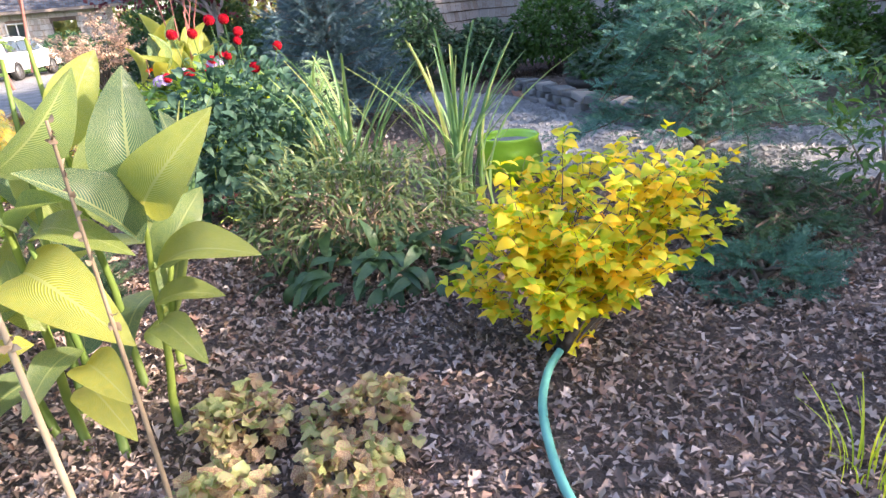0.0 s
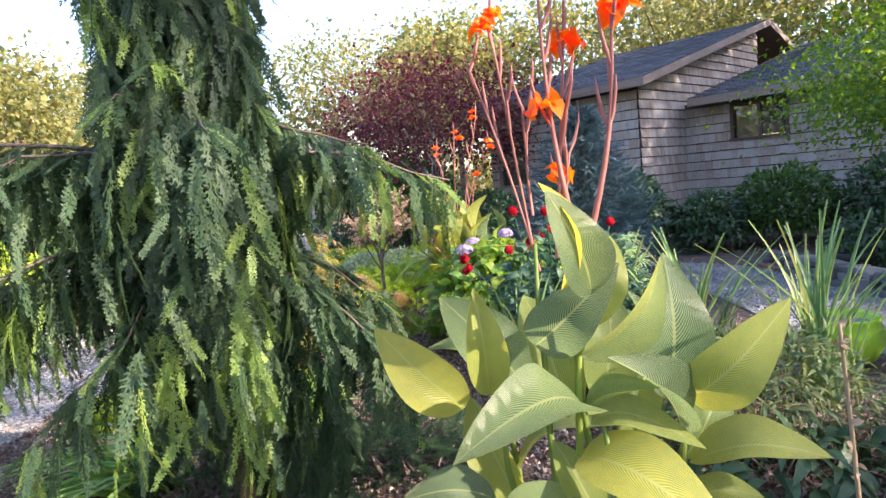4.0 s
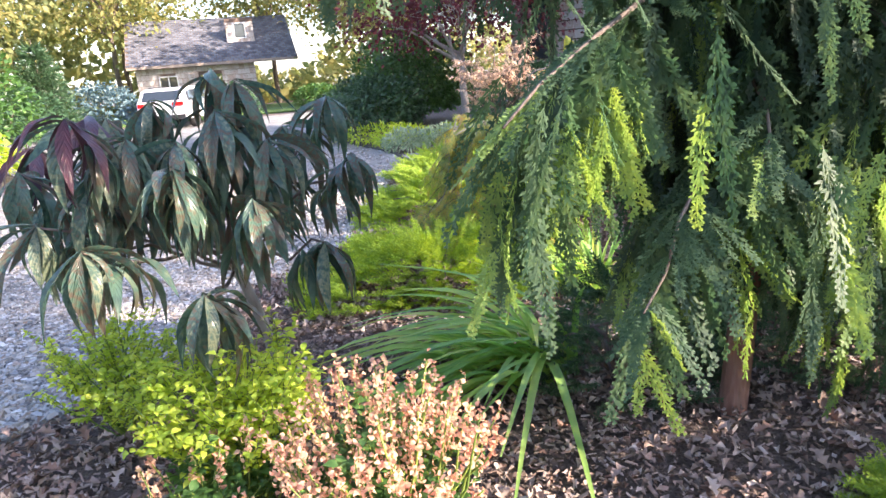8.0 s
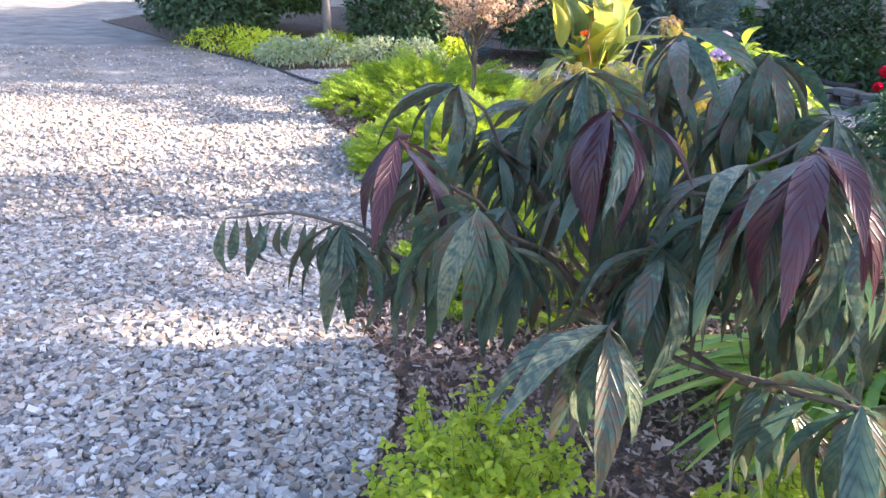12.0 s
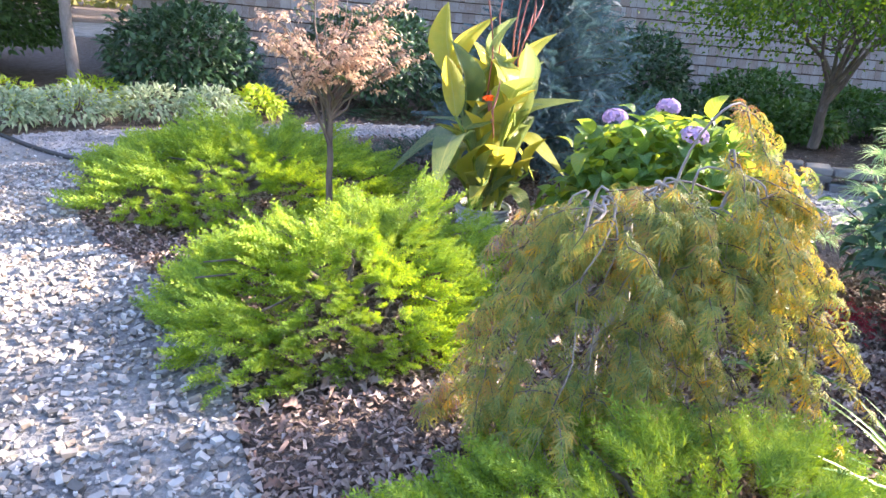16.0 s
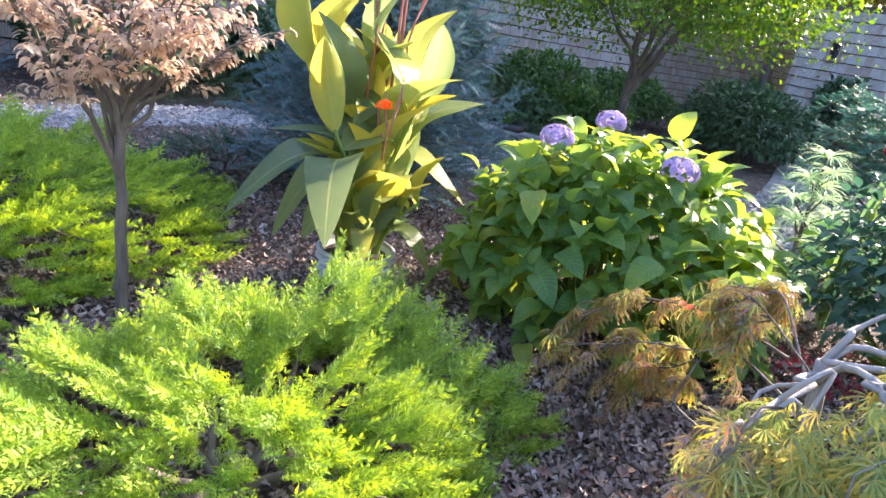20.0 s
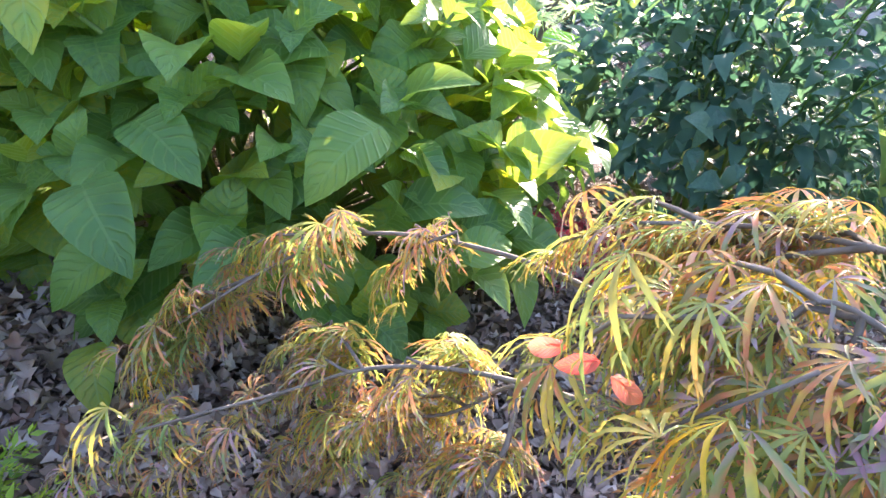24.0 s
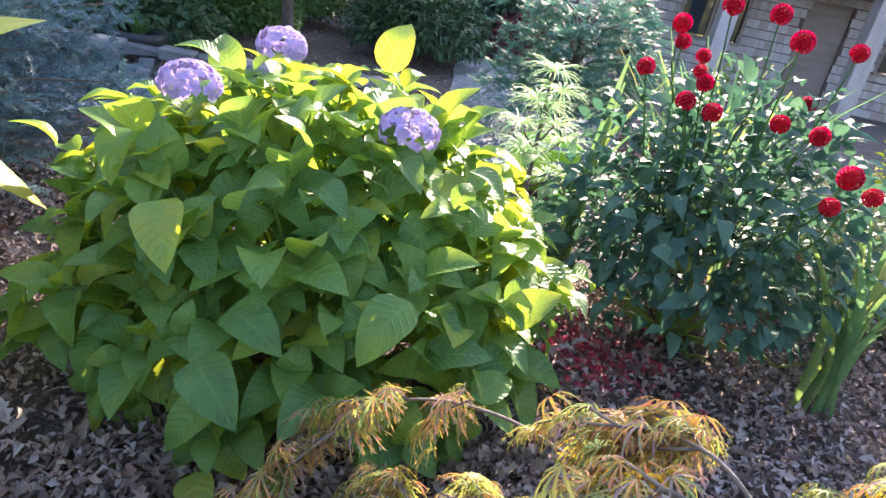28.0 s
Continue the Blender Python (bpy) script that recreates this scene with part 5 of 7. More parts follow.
    flower_stalk(ob, at, (-1.37, 2.2, 1.25), (-1.32, 2.2, 1.6), (0.0, 0, 0), (0.75,), 5)


canna_clump((-1.3, 2.0, 0.02))
M["pot_weave"] = solid_mat("pale_woven_pot", [(0.3, 0.31, 0.33), (0.5, 0.51, 0.54), (0.66, 0.66, 0.68)], 0.8, 20, 0.6, 0.6)
M["soil"] = solid_mat("potting_soil", [(0.02, 0.014, 0.01), (0.06, 0.04, 0.03)], 0.95, 30, 0.8, 0)
pot = thing("basket_pot", (-2.75, 6.95, 0.02), "pale grey woven basket pot standing on the mulch", "pot")
part("pot_body", Geo().lathe([(0.0, 0.0), (0.15, 0.0), (0.16, 0.02), (0.185, 0.15), (0.175, 0.15), (0.16, 0.12), (0.0, 0.12)], 36), M["pot_weave"], pot)
for i in range(4):
    z = 0.025 + i * 0.035
    r = 0.165 + z * 0.14
    pts = [((r + 0.011 * math.sin(k * 1.57 + i * 3.14)) * math.cos(k * 0.131), (r + 0.011 * math.sin(k * 1.57 + i * 3.14)) * math.sin(k * 0.131), z) for k in range(49)]
    part("weave_strand", Geo().tube(pts, 0.014, 6), M["pot_weave"], pot)
part("rim", Geo().tube([(0.19 * math.cos(k * 0.1745), 0.19 * math.sin(k * 0.1745), 0.152) for k in range(37)], 0.014, 6), M["pot_weave"], pot)
part("soil", Geo().lathe([(0.0, 0.13), (0.08, 0.135), (0.17, 0.126)], 24), M["soil"], pot)
canna("potted_canna", (-2.75, 6.95, 0.15), [(0.06, -0.02, 1.0, 0.16, -0.05, 0.49), (-0.05, 0.05, 1.05, -0.2, 0.1, 0.5), (0.0, -0.07, 0.95, -0.06, -0.22, 0.49), (0.08, 0.07, 0.85, 0.34, 0.06, 0.42), (-0.08, -0.05, 0.8, -0.34, -0.1, 0.42), (0.0, 0.02, 1.12, 0.02, 0.02, 0.46), (0.02, 0.09, 0.9, 0.1, 0.24, 0.42), (0.09, -0.06, 0.34, 0.14, -0.12, 0.27), (-0.08, -0.07, 0.32, -0.12, -0.14, 0.26), (-0.1, 0.02, 0.36, -0.18, 0.04, 0.25), (0.1, 0.04, 0.38, 0.16, 0.06, 0.26)],
      "striped canna growing in the basket pot, backlit", [(-0.05, 0.0, 1.72, -0.07, 0, 2), (0.0, 0.03, 1.88, 0.02, 0.0, 2), (0.08, 0.0, 2.08, 0.12, 0.02, 2), (0.1, 0.05, 1.75, 0.18, 0.0, 2), (0.1, -0.04, 1.4, 0.08, -0.03, 1), (-0.06, -0.08, 0.75, -0.1, -0.12, 1)], turns=8, upright=0.8)

HYD_LEAF = [Geo().add(*leaf_shape(0.74, ovate, 14, dr, 0.26, 0.08)).mesh("leaf", M["hydrangea"]) for dr in (0.2, 0.45, 0.7)]
FLORET = merge([moved(leaf_shape(0.9, oval, 2, 0.15, 0.1), (0, 0, 0), (math.cos(a), math.sin(a), 0.12), (0, 0, 1), 0.5) for a in (0, 1.57, 3.14, 4.71)])


def hydrangea(at, rx, ry, h):
    ob = thing("hydrangea", at, "rounded hydrangea bush with large leaves and lilac blooms", "hydrangea")
    tips = []
    k = 80
    for i in range(k):
        z = 1 - (i + 0.5) / k * 1.05
        a = i * 2.399
        rr = math.sqrt(max(0, 1 - max(z, 0) ** 2)) * rng.uniform(0.84, 1.04)
        tips.append((rx * rr * math.cos(a), ry * rr * math.sin(a), 0.12 + (h - 0.16) * max(z, 0) ** 0.8 * rng.uniform(0.93, 1.05)))
    fill = []
    for i, t in enumerate(tips):
        t = np.array(t)
        part("stem", Geo().tube(limb((t[0] * 0.15, t[1] * 0.15, 0), t, 0.05), (0.009, 0.004), 5), M["stem"], ob)
        out = unit(np.array([t[0] / rx, t[1] / ry, 0.35 + t[2] / h * 0.8]))
        a0 = rng.uniform(0, 3)
        for j in range(6):
            a = a0 + j * 2.2
            e1 = unit(np.cross(out, (0, 0.1, 1)))
            e2 = np.cross(out, e1)
            d = out * (0.5 - 0.1 * j) + (e1 * math.cos(a) + e2 * math.sin(a)) * (0.6 + 0.06 * j)
            place(HYD_LEAF[min(2, j // 2)], "leaf", ob, t - out * 0.02 * j, d, out + np.array([0, 0, 0.7]), rng.uniform(0.12, 0.17) * (0.66 + 0.08 * j))
        for j in range(13):
            q = t * rng.uniform(0.7, 0.97) + rng.normal(0, 0.06, 3)
            q[2] = max(0.08, q[2])
            fill.append((q, out + rng.normal(0, 0.5, 3) - np.array([0, 0, 0.3]), out + np.array([0, 0, 0.8])))
    q, d, u = (np.array([r[j] for r in fill]) for j in range(3))
    part("inner_leaves", Geo().scatter(leaf_shape(0.66, ovate, 8, 0.3, 0.2, 0.05), q, d, u, rng.uniform(0.12, 0.19, len(q))), M["hydrangea"], ob, kind="stuff")
    for x, y, z, r in ((-0.29, 0.3, 0.91, 0.074), (0.05, 0.19, 0.99, 0.07), (-0.27, -0.25, 0.9, 0.076)):
        n = 130
        d = dome(n, 1, -0.35)
        pos = np.array([x, y, z]) + d * np.array([r, r, r * 0.72])
        me = Geo().scatter(FLORET, pos, np.cross(d, jitter(n, 1.0)), d + jitter(n, 0.2), 0.032)
        part("bloom", me, M["lilac"], ob, "lilac mophead bloom")
    return ob


hydrangea((-2.15, 5.85, 0.02), 0.72, 0.8, 0.98)

BALL = Geo()
_n = 110
_z = 1 - 2 * (np.arange(_n) + 0.5) / _n * 0.93
_a = np.arange(_n) * 2.39996
_d = np.stack([np.sqrt(1 - _z ** 2) * np.cos(_a), np.sqrt(1 - _z ** 2) * np.sin(_a), _z], 1)
_out = unit(_d * _d[:, 2:] - np.array([0, 0, 1.0]) + 1e-3)
BALL.scatter(leaf_shape(0.8, rounded, 3, -0.25, 0.5), _d * 0.82 - _out * 0.12, _out + _d * 0.55, _d, 0.4)
BALL.lathe([(0.02, -0.78), (0.5, -0.6), (0.8, 0.0), (0.6, 0.55), (0.02, 0.82)], 12)
DAHLIA = BALL.mesh("bloom", M["red"])


def dahlia(name, at, radius, height, blooms, label):
    ob = shrub(name, at, radius, height, leaf_shape(0.55, ovate, 5, 0.35, 0.2), "dahlia", 1700, 0.1, label, "dahlia", "", 22, "stem", pieces=150, fill=0.6)
    for x, y, z, r in blooms:
        base = np.array([x * 0.55, y * 0.55, height * 0.5])
        p = limb(base, (x, y, z), 0.0, 6, 0.012)
        stalk = part("flower_stalk", Geo().tube(p, (0.0045, 0.0028), 5), M["green"], ob)
        q = np.array([p[k % 5] + rng.normal(0, 0.01, 3) for k in range(14)])
        part("stalk_leaves", Geo().scatter(leaf_shape(0.55, ovate, 5, 0.35, 0.2), q, jitter(14, 1) * np.array([1, 1, 0.4]), np.array([0, 0, 1]) + jitter(14, 0.3), rng.uniform(0.04, 0.085, 14)), M["dahlia"], stalk, kind="stuff")
        bl = new("bloom", DAHLIA)
        bl.parent = ob
        bl.matrix_basis = Matrix.Translation((x, y, z)) @ Euler((rng.uniform(-0.7, 0.7), rng.uniform(-0.7, 0.7), 0)).to_matrix().to_4x4() @ Matrix.Scale(r * 0.62, 4)
        tagged(bl, "red ball-shaped bloom")
    return ob


M["dahlia"] = leaf_mat("dahlia_leaf", [(0.03, 0.075, 0.055), (0.06, 0.125, 0.085), (0.11, 0.19, 0.115)], 0.3, 0.5, spec=0.25)
dahlia("dahlia_bush", (-1.4, 4.45, 0.02), (0.56, 0.62), 1.05,
       [(-0.2, 0.46, 1.1, 0.046), (-0.06, 0.35, 1.26, 0.05), (-0.34, 0.33, 1.03, 0.048), (-0.42, 0.26, 1.02, 0.046), (-0.07, 0.33, 1.2, 0.042), (-0.19, 0.27, 1.12, 0.036), (-0.25, 0.26, 1.09, 0.044), (-0.1, 0.21, 1.35, 0.052), (-0.15, 0.06, 1.35, 0.052), (-0.42, 0.07, 1.28, 0.052),
        (-0.35, 0.01, 1.02, 0.046), (-0.45, -0.08, 1.02, 0.046), (-0.17, -0.23, 1.28, 0.046), (-0.78, -0.04, 0.97, 0.05), (-0.78, -0.02, 0.88, 0.04), (-0.73, -0.15, 0.92, 0.04), (0.2, -0.3, 1.05, 0.05), (0.25, 0.15, 1.15, 0.045)],
       "leafy dahlia bush with many red ball blooms")


M["rhodo_new"] = leaf_mat("burgundy_new_leaf", [(0.04, 0.022, 0.035), (0.085, 0.03, 0.038), (0.06, 0.05, 0.075)], 0.15, 0.3, "pinnate", (0.09, 0.05, 0.06), 0.3)


def drooping_shrub(at):
    """Whorls of long hanging leaves, each at the end of its branch."""
    ob = thing("drooping_leaf_shrub", at, "small shrub with long drooping dark leaves beside the gravel", "shrub")
    trunk = np.array([(0, 0, -0.03), (-0.02, -0.04, 0.2), (-0.03, -0.12, 0.42), (-0.07, -0.19, 0.64)])
    part("trunk", Geo().tube(smooth_line(trunk, 4), (0.027, 0.019), 8), M["grey_bark"], ob)
    shapes = [leaf_shape(0.175, lance, 8, dr, 0.25, 0.12) for dr in (0.1, 0.25, 0.42)]
    meshes = [Geo().add(*sh).mesh("leaf", M[mt]) for sh in shapes for mt in ("rhodo", "rhodo_new")]
    # x, y, height of each whorl; 1 where the leaves are young and burgundy
    front = [(-5.4, 2.52, 1.12, 1), (-5.23, 2.71, 1.19, 0), (-5.05, 2.34, 1.21, 1), (-4.61, 2.5, 1.29, 0), (-4.9, 2.02, 1.22, 1), (-5.13, 2.1, 0.91, 0), (-5.5, 2.64, 0.9, 0), (-4.84, 1.88, 0.88, 0), (-4.99, 2.19, 1.0, 0), (-4.67, 2.11, 1.05, 0), (-4.47, 2.35, 1.1, 0)]
    rear = [(-4.71, 2.23, 1.12, 0), (-4.51, 1.86, 0.75, 0), (-4.34, 2.4, 0.74, 0), (-4.98, 2.6, 1.24, 0), (-4.4, 2.85, 1.2, 0), (-5.15, 2.55, 0.95, 0), (-4.62, 2.92, 1.1, 0), (-4.28, 2.62, 1.0, 0), (-4.95, 2.95, 1.1, 0), (-4.75, 2.62, 1.32, 0), (-4.45, 2.12, 0.95, 0), (-5.28, 2.9, 0.98, 0), (-4.8, 2.45, 0.98, 0), (-5.3, 2.3, 1.05, 0), (-4.58, 2.7, 0.92, 0), (-5.05, 2.75, 1.08, 0), (-4.85, 2.2, 1.14, 0), (-4.6, 2.3, 1.2, 0)]
    extra = []
    for i, (x, y, z, young) in enumerate(front + rear):
        t = np.array([x, y, z]) - np.array(at)
        s = trunk[3] if i % 3 else trunk[2] + np.array([-0.03, -0.05, 0.14])
        p = limb(s, t, -0.03 if z < 1.0 else 0.03, 7, 0.014)
        part("branch", Geo().tube(p, (0.0085, 0.004), 6), M["bark"], ob)
        out = math.atan2(t[1] - s[1], t[0] - s[0])
        a0 = rng.uniform(0, 6)
        for j in range(27):
            b = a0 + j * 2.399
            dz = -rng.uniform(0.25, 0.7) if j % 5 == 0 else -rng.uniform(0.9, 2.6)
            d = np.array([math.cos(b) + 0.25 * math.cos(out), math.sin(b) + 0.25 * math.sin(out), dz])
            up = np.array([math.cos(b) * 1.2, math.sin(b) * 1.2, 0.6]) + rng.normal(0, 0.25, 3)
            back = 0.0 if j < 11 else rng.uniform(0.04, 0.3)
            foot = t + (s - t) * back + np.array([0, 0, 0.01 - 0.002 * j])
            if j < 11:
                place(meshes[2 * int(rng.integers(3)) + (1 if young and j < 8 else 0)], "leaf", ob, foot, d, up, rng.uniform(0.17, 0.265))
            else:
                extra.append((foot, d, up, rng.uniform(0.16, 0.24)))
    # a side twig hung with a row of leaves
    a, b = np.array((-5.5, 2.64, 0.9)) - np.array(at), np.array((-5.76, 2.82, 0.86)) - np.array(at)
    part("branch", Geo().tube(limb(a, b, 0.02, 6, 0.006), (0.005, 0.0025), 5), M["bark"], ob)
    for u in np.linspace(0.1, 1.0, 10):
        place(meshes[2], "leaf", ob, a + (b - a) * u, (rng.normal(-0.15, 0.2), rng.normal(0.1, 0.2), -1.0), (rng.normal(-0.5, 0.4), -1.0, 0.2), rng.uniform(0.13, 0.19))
    q, d, u, s = (np.array([e[j] for e in extra]) for j in range(4))
    part("inner_leaves", Geo().scatter(shapes[1], q, d, u, s), M["rhodo"], ob, kind="stuff")
    return ob


drooping_shrub((-4.75, 2.85, 0.02))

# laceleaf maple
FINGER = leaf_shape(0.075, lance, 5, 0.38, 0.2)
SIDE = leaf_shape(0.24, lance, 2, 0.1, 0.1)
_lobes = []
for _i, (_a, _l) in enumerate(((0, 1.0), (0.45, 0.92), (-0.45, 0.92), (0.95, 0.7), (-0.95, 0.7), (1.6, 0.42), (-1.6, 0.42))):
    _dir = np.array((math.cos(_a), math.sin(_a), -0.12))
    _lobes.append(moved(FINGER, (0, 0, 0), _dir, (0, 0, 1), _l))
    for _u in (0.35, 0.55, 0.75):
        for _s in (-0.5, 0.5):
            _lobes.append(moved(SIDE, _dir * _l * _u * 0.95 - np.array([0, 0, 0.34 * _l * _u * _u]), (math.cos(_a + _s), math.sin(_a + _s), -0.4), (0, 0, 1), 0.19 * _l))
LACE = merge(_lobes)
M["lace_gold"] = leaf_mat("sunlit_golden_laceleaf", [(0.08, 0.15, 0.06), (0.14, 0.21, 0.07), (0.24, 0.28, 0.08), (0.42, 0.36, 0.08), (0.62, 0.42, 0.06), (0.6, 0.28, 0.06)], 0.45, 0.5, blotch=0.6)
M["lace_olive"] = leaf_mat("olive_laceleaf", [(0.1, 0.17, 0.07), (0.17, 0.25, 0.09), (0.26, 0.3, 0.1), (0.46, 0.38, 0.1), (0.42, 0.22, 0.13)], 0.42, 0.5, blotch=0.55)
M["seed_wing"] = leaf_mat("red_seed_wing", [(0.6, 0.12, 0.09), (0.72, 0.22, 0.15), (0.75, 0.42, 0.28)], 0.45, 0.4, "pinnate", (0.5, 0.3, 0.12), 0.5, blotch=0.8)


def lace_maple(at):
    ob = thing("laceleaf_maple", at, "weeping laceleaf maple turning orange, with bare pale branches", "maple")
    hub = np.array([0.02, 0.02, 0.81])
    part("trunk", Geo().tube(smooth_line([(0.03, 0.02, -0.03), (-0.02, 0.03, 0.2), (0.05, -0.02, 0.45), hub], 3), (0.03, 0.015), 8), M["grey_bark"], ob)
    lines = []
    mains = []
    for k, b in enumerate((6.0, 2.9, 3.6, 4.4, 5.2)):
        ln = 0.2 if k == 0 else 0.26 + 0.1 * (k % 3)
        t = np.linspace(0, 1, 6)
        m = hub + np.outer(t, (ln * math.cos(b), ln * math.sin(b), 0.02)) + np.outer(np.sin(t * 3.1), (0, 0, -0.02 if math.sin(b) > -0.1 else 0.05))
        m[1:] += rng.normal(0, 0.014, (5, 3))
        m[0, 2] -= 0.03 * (k % 3)
        part("branch", Geo().tube(smooth_line(m, 3), (0.0082, 0.0045), 7), M["grey_bark"], ob)
        mains.append((b, m))
    for i in range(46):
        a = i * 2.399
        c, s = math.cos(a), math.sin(a)
        if not 2.5 < a % 6.283 < 5.75:
            continue
        reach = 1 / math.sqrt((c / (1.2 if c > 0 else 0.76)) ** 2 + (s / (0.82 if s > 0 else 0.66)) ** 2) * rng.uniform(0.6, 1.0)
        t = np.linspace(0, 1, 8)
        lift = rng.uniform(0.08, 0.24) * (0.15 if s > 0.3 else 1.7 if c > 0.3 and s < -0.4 else 0.2 if c > 0.3 else 1.0)
        fall = rng.uniform(0.3, 0.62) * (1.1 if c < 0.1 else 0.42)
        start_z = hub[2] - (0.25 if s > 0.1 else 0.02) - 0.07 * (i % 3)
        p = np.stack([hub[0] + reach * t * c, hub[1] + reach * t * s, start_z + lift * np.sin(np.pi * np.minimum(t * 1.2, 1)) - fall * t ** 2.4], 1)
        own = min(mains, key=lambda m: abs((m[0] - a + 3.1416) % 6.2832 - 3.1416))[1]
        at_main = own[int(rng.integers(2, 6))]
        p = p + np.outer((1 - t) ** 2, at_main - p[0])
        p[1:-1] += rng.normal(0, 0.022, (6, 3))
        lines.append((p, a, 0.0082, 7 if 0.1 < a % 6.283 < 2.4 else 12))
    # low boughs that reach out over the mulch to the hydrangea
    for pts, w in (([(0.1, 0.02, 0.7), (0.3, 0.13, 0.82), (0.41, 0.18, 0.8), (0.43, 0.23, 0.785), (0.45, 0.29, 0.76)], 0.005), ([(0.1, 0.05, 0.66), (0.35, 0.2, 0.62), (0.54, 0.33, 0.5), (0.555, 0.47, 0.46), (0.52, 0.57, 0.42), (0.43, 0.7, 0.4)], 0.006),
                   ([(0.2, 0.08, 0.72), (0.51, 0.27, 0.65), (0.66, 0.39, 0.59), (0.7, 0.53, 0.55), (0.66, 0.63, 0.5), (0.59, 0.72, 0.43)], 0.006), ([(0.15, 0.1, 0.45), (0.43, 0.31, 0.36), (0.51, 0.31, 0.43), (0.58, 0.31, 0.46), (0.57, 0.38, 0.4), (0.575, 0.5, 0.35)], 0.007), ([(0.1, 0.0, 0.72), (0.29, 0.19, 0.8), (0.31, 0.23, 0.77)], 0.004)):
        p = smooth_line(pts, 3)
        lines.append((p, math.atan2(p[-1][1] - p[0][1], p[-1][0] - p[0][0]), w, 7))
    rows = []
    here = np.array(at)
    clear = np.array([(-3.72, 5.38), (-3.85, 5.41), (-3.99, 5.43), (-4.2, 5.37)])
    for p, a, w, twigs in lines:
        dry = np.min(np.linalg.norm((p + here)[:, None, :2] - clear[None], axis=2), axis=1) < 0.2
        if dry.any():
            full = len(p)
            p = p[:max(2, int(np.argmax(dry)))]
            twigs = int(twigs * 0.7 * len(p) / full)
        p = np.asarray(p)
        t = np.linspace(0, 1, len(p))
        br = part("branch", Geo().tube(smooth_line(p, 3) if len(p) > 3 else p, (w * 0.7, 0.0016), 6), M["grey_bark" if w > 0.008 else "bark"], ob)
        for j in range(twigs):
            u = rng.uniform(0.3, 1.0)
            q = np.array([np.interp(u, t, p[:, c]) for c in range(3)])
            b = a + rng.normal(0, 0.85)
            ln = rng.uniform(0.1, 0.24) if w > 0.008 else rng.uniform(0.07, 0.15)
            e = q + np.array([math.cos(b) * ln, math.sin(b) * ln, -0.03 - 0.3 * rng.uniform(0, 1) * u])
            e[2] = max(e[2], 0.1)
            if np.min(np.linalg.norm((e + here)[None, :2] - clear, axis=1)) < 0.27:
                continue
            part("twig", Geo().tube(limb(q, e, 0.03, 5, 0.008), (0.003, 0.0014), 4), M["bark"], br)
            for v in np.linspace(0.2, 1.0, 8 if w < 0.008 else 8):
                c = q + (e - q) * v + np.array([0, 0, 0.03 * 4 * v * (1 - v)])
                for s in (-1, 1):
                    rows.append((c + rng.normal(0, 0.015, 3), np.array((math.cos(b + s * 0.7), math.sin(b + s * 0.7), -rng.uniform(0.3, 1.5))) + rng.normal(0, 0.3, 3), np.array((math.cos(b), math.sin(b), 1.4)) + rng.normal(0, 0.35, 3), rng.uniform(0.055, 0.09) if w < 0.008 else rng.uniform(0.045, 0.07)))
    q, d, u, s = (np.array([r[j] for r in rows]) for j in range(4))
    flat = np.min(np.linalg.norm((q + here)[:, None, :2] - clear[None], axis=2), axis=1) > 0.25
    flat &= np.linalg.norm(q - np.array([0.28, 0.335, 0.725]), axis=1) > 0.06
    chance = rng.uniform(0, 1, len(q))
    # golden tone crowds the east side: backlight painted in, mixed with autumn colour
    tone = np.where((q[:, 1] > 0.12) | ((q[:, 1] > -0.2) & (q[:, 0] > 0.2)), np.where(chance < 0.7, 0, np.where(chance < 0.78, 1, 2)), np.where((q[:, 0] > 0.15) & (q[:, 1] < -0.05), np.where(chance < 0.72, 1, 2), np.where(chance < 0.15, 1, 2)))
    for k, (name, mat) in enumerate((("orange_leaves", "maple_orange"), ("golden_leaves", "lace_gold"), ("olive_leaves", "lace_olive"))):
        keep = flat & (tone == k)
        part(name, Geo().scatter(LACE, q[keep], d[keep], u[keep], s[keep]), M[mat], ob, kind="stuff")
    wing = leaf_shape(0.44, oval, 8, 0.25, 0.35, 0.25)
    for x, y, z, dx, dy in ((0.297, 0.327, 0.724, 0.0, 1.0), (0.29, 0.32, 0.72, -0.2, -1.0), (0.3, 0.35, 0.726, 0.3, 0.8)):
        part("winged_seed", Geo().scatter(wing, np.array([(x, y, z)]), np.array([(dx, dy, -0.45)]), np.array([(-0.8, 0.3, 0.5)]), 0.031).scatter(SMALL, np.array([(x, y, z)]), np.array([(dx, dy, -0.1)]), np.array([(0, 0, 1)]), 0.014), M["seed_wing"], ob, "coral red winged seed")
    return ob


lace_maple((-3.7, 4.92, 0.02))

# yellow shrub, irises, coral bells, hose
twiggy("yellow_shrub", (0.37, 2.3, 0.02), (0.5, 0.4), 0.76, 44, leaf_shape(0.7, oval, 4, 0.3, 0.15), "yellow_leaf", 0.066, "bushy shrub with yellow and lime autumn leaves", "shrub", "bark", 6, 5, 0.1, lean=(0.22, 0.0), tall=0.4)
M["lily"] = leaf_mat("dull_green_leaf", [(0.035, 0.075, 0.035), (0.07, 0.125, 0.05), (0.13, 0.18, 0.065), (0.18, 0.15, 0.08)], 0.25, 0.5)
straps("iris_clump", (0.02, 4.15, 0.02), 48, 1.12, 0.027, 0.16, "tall green iris leaves behind the low perennials", spread=0.26, droop=(0.0, 0.35))
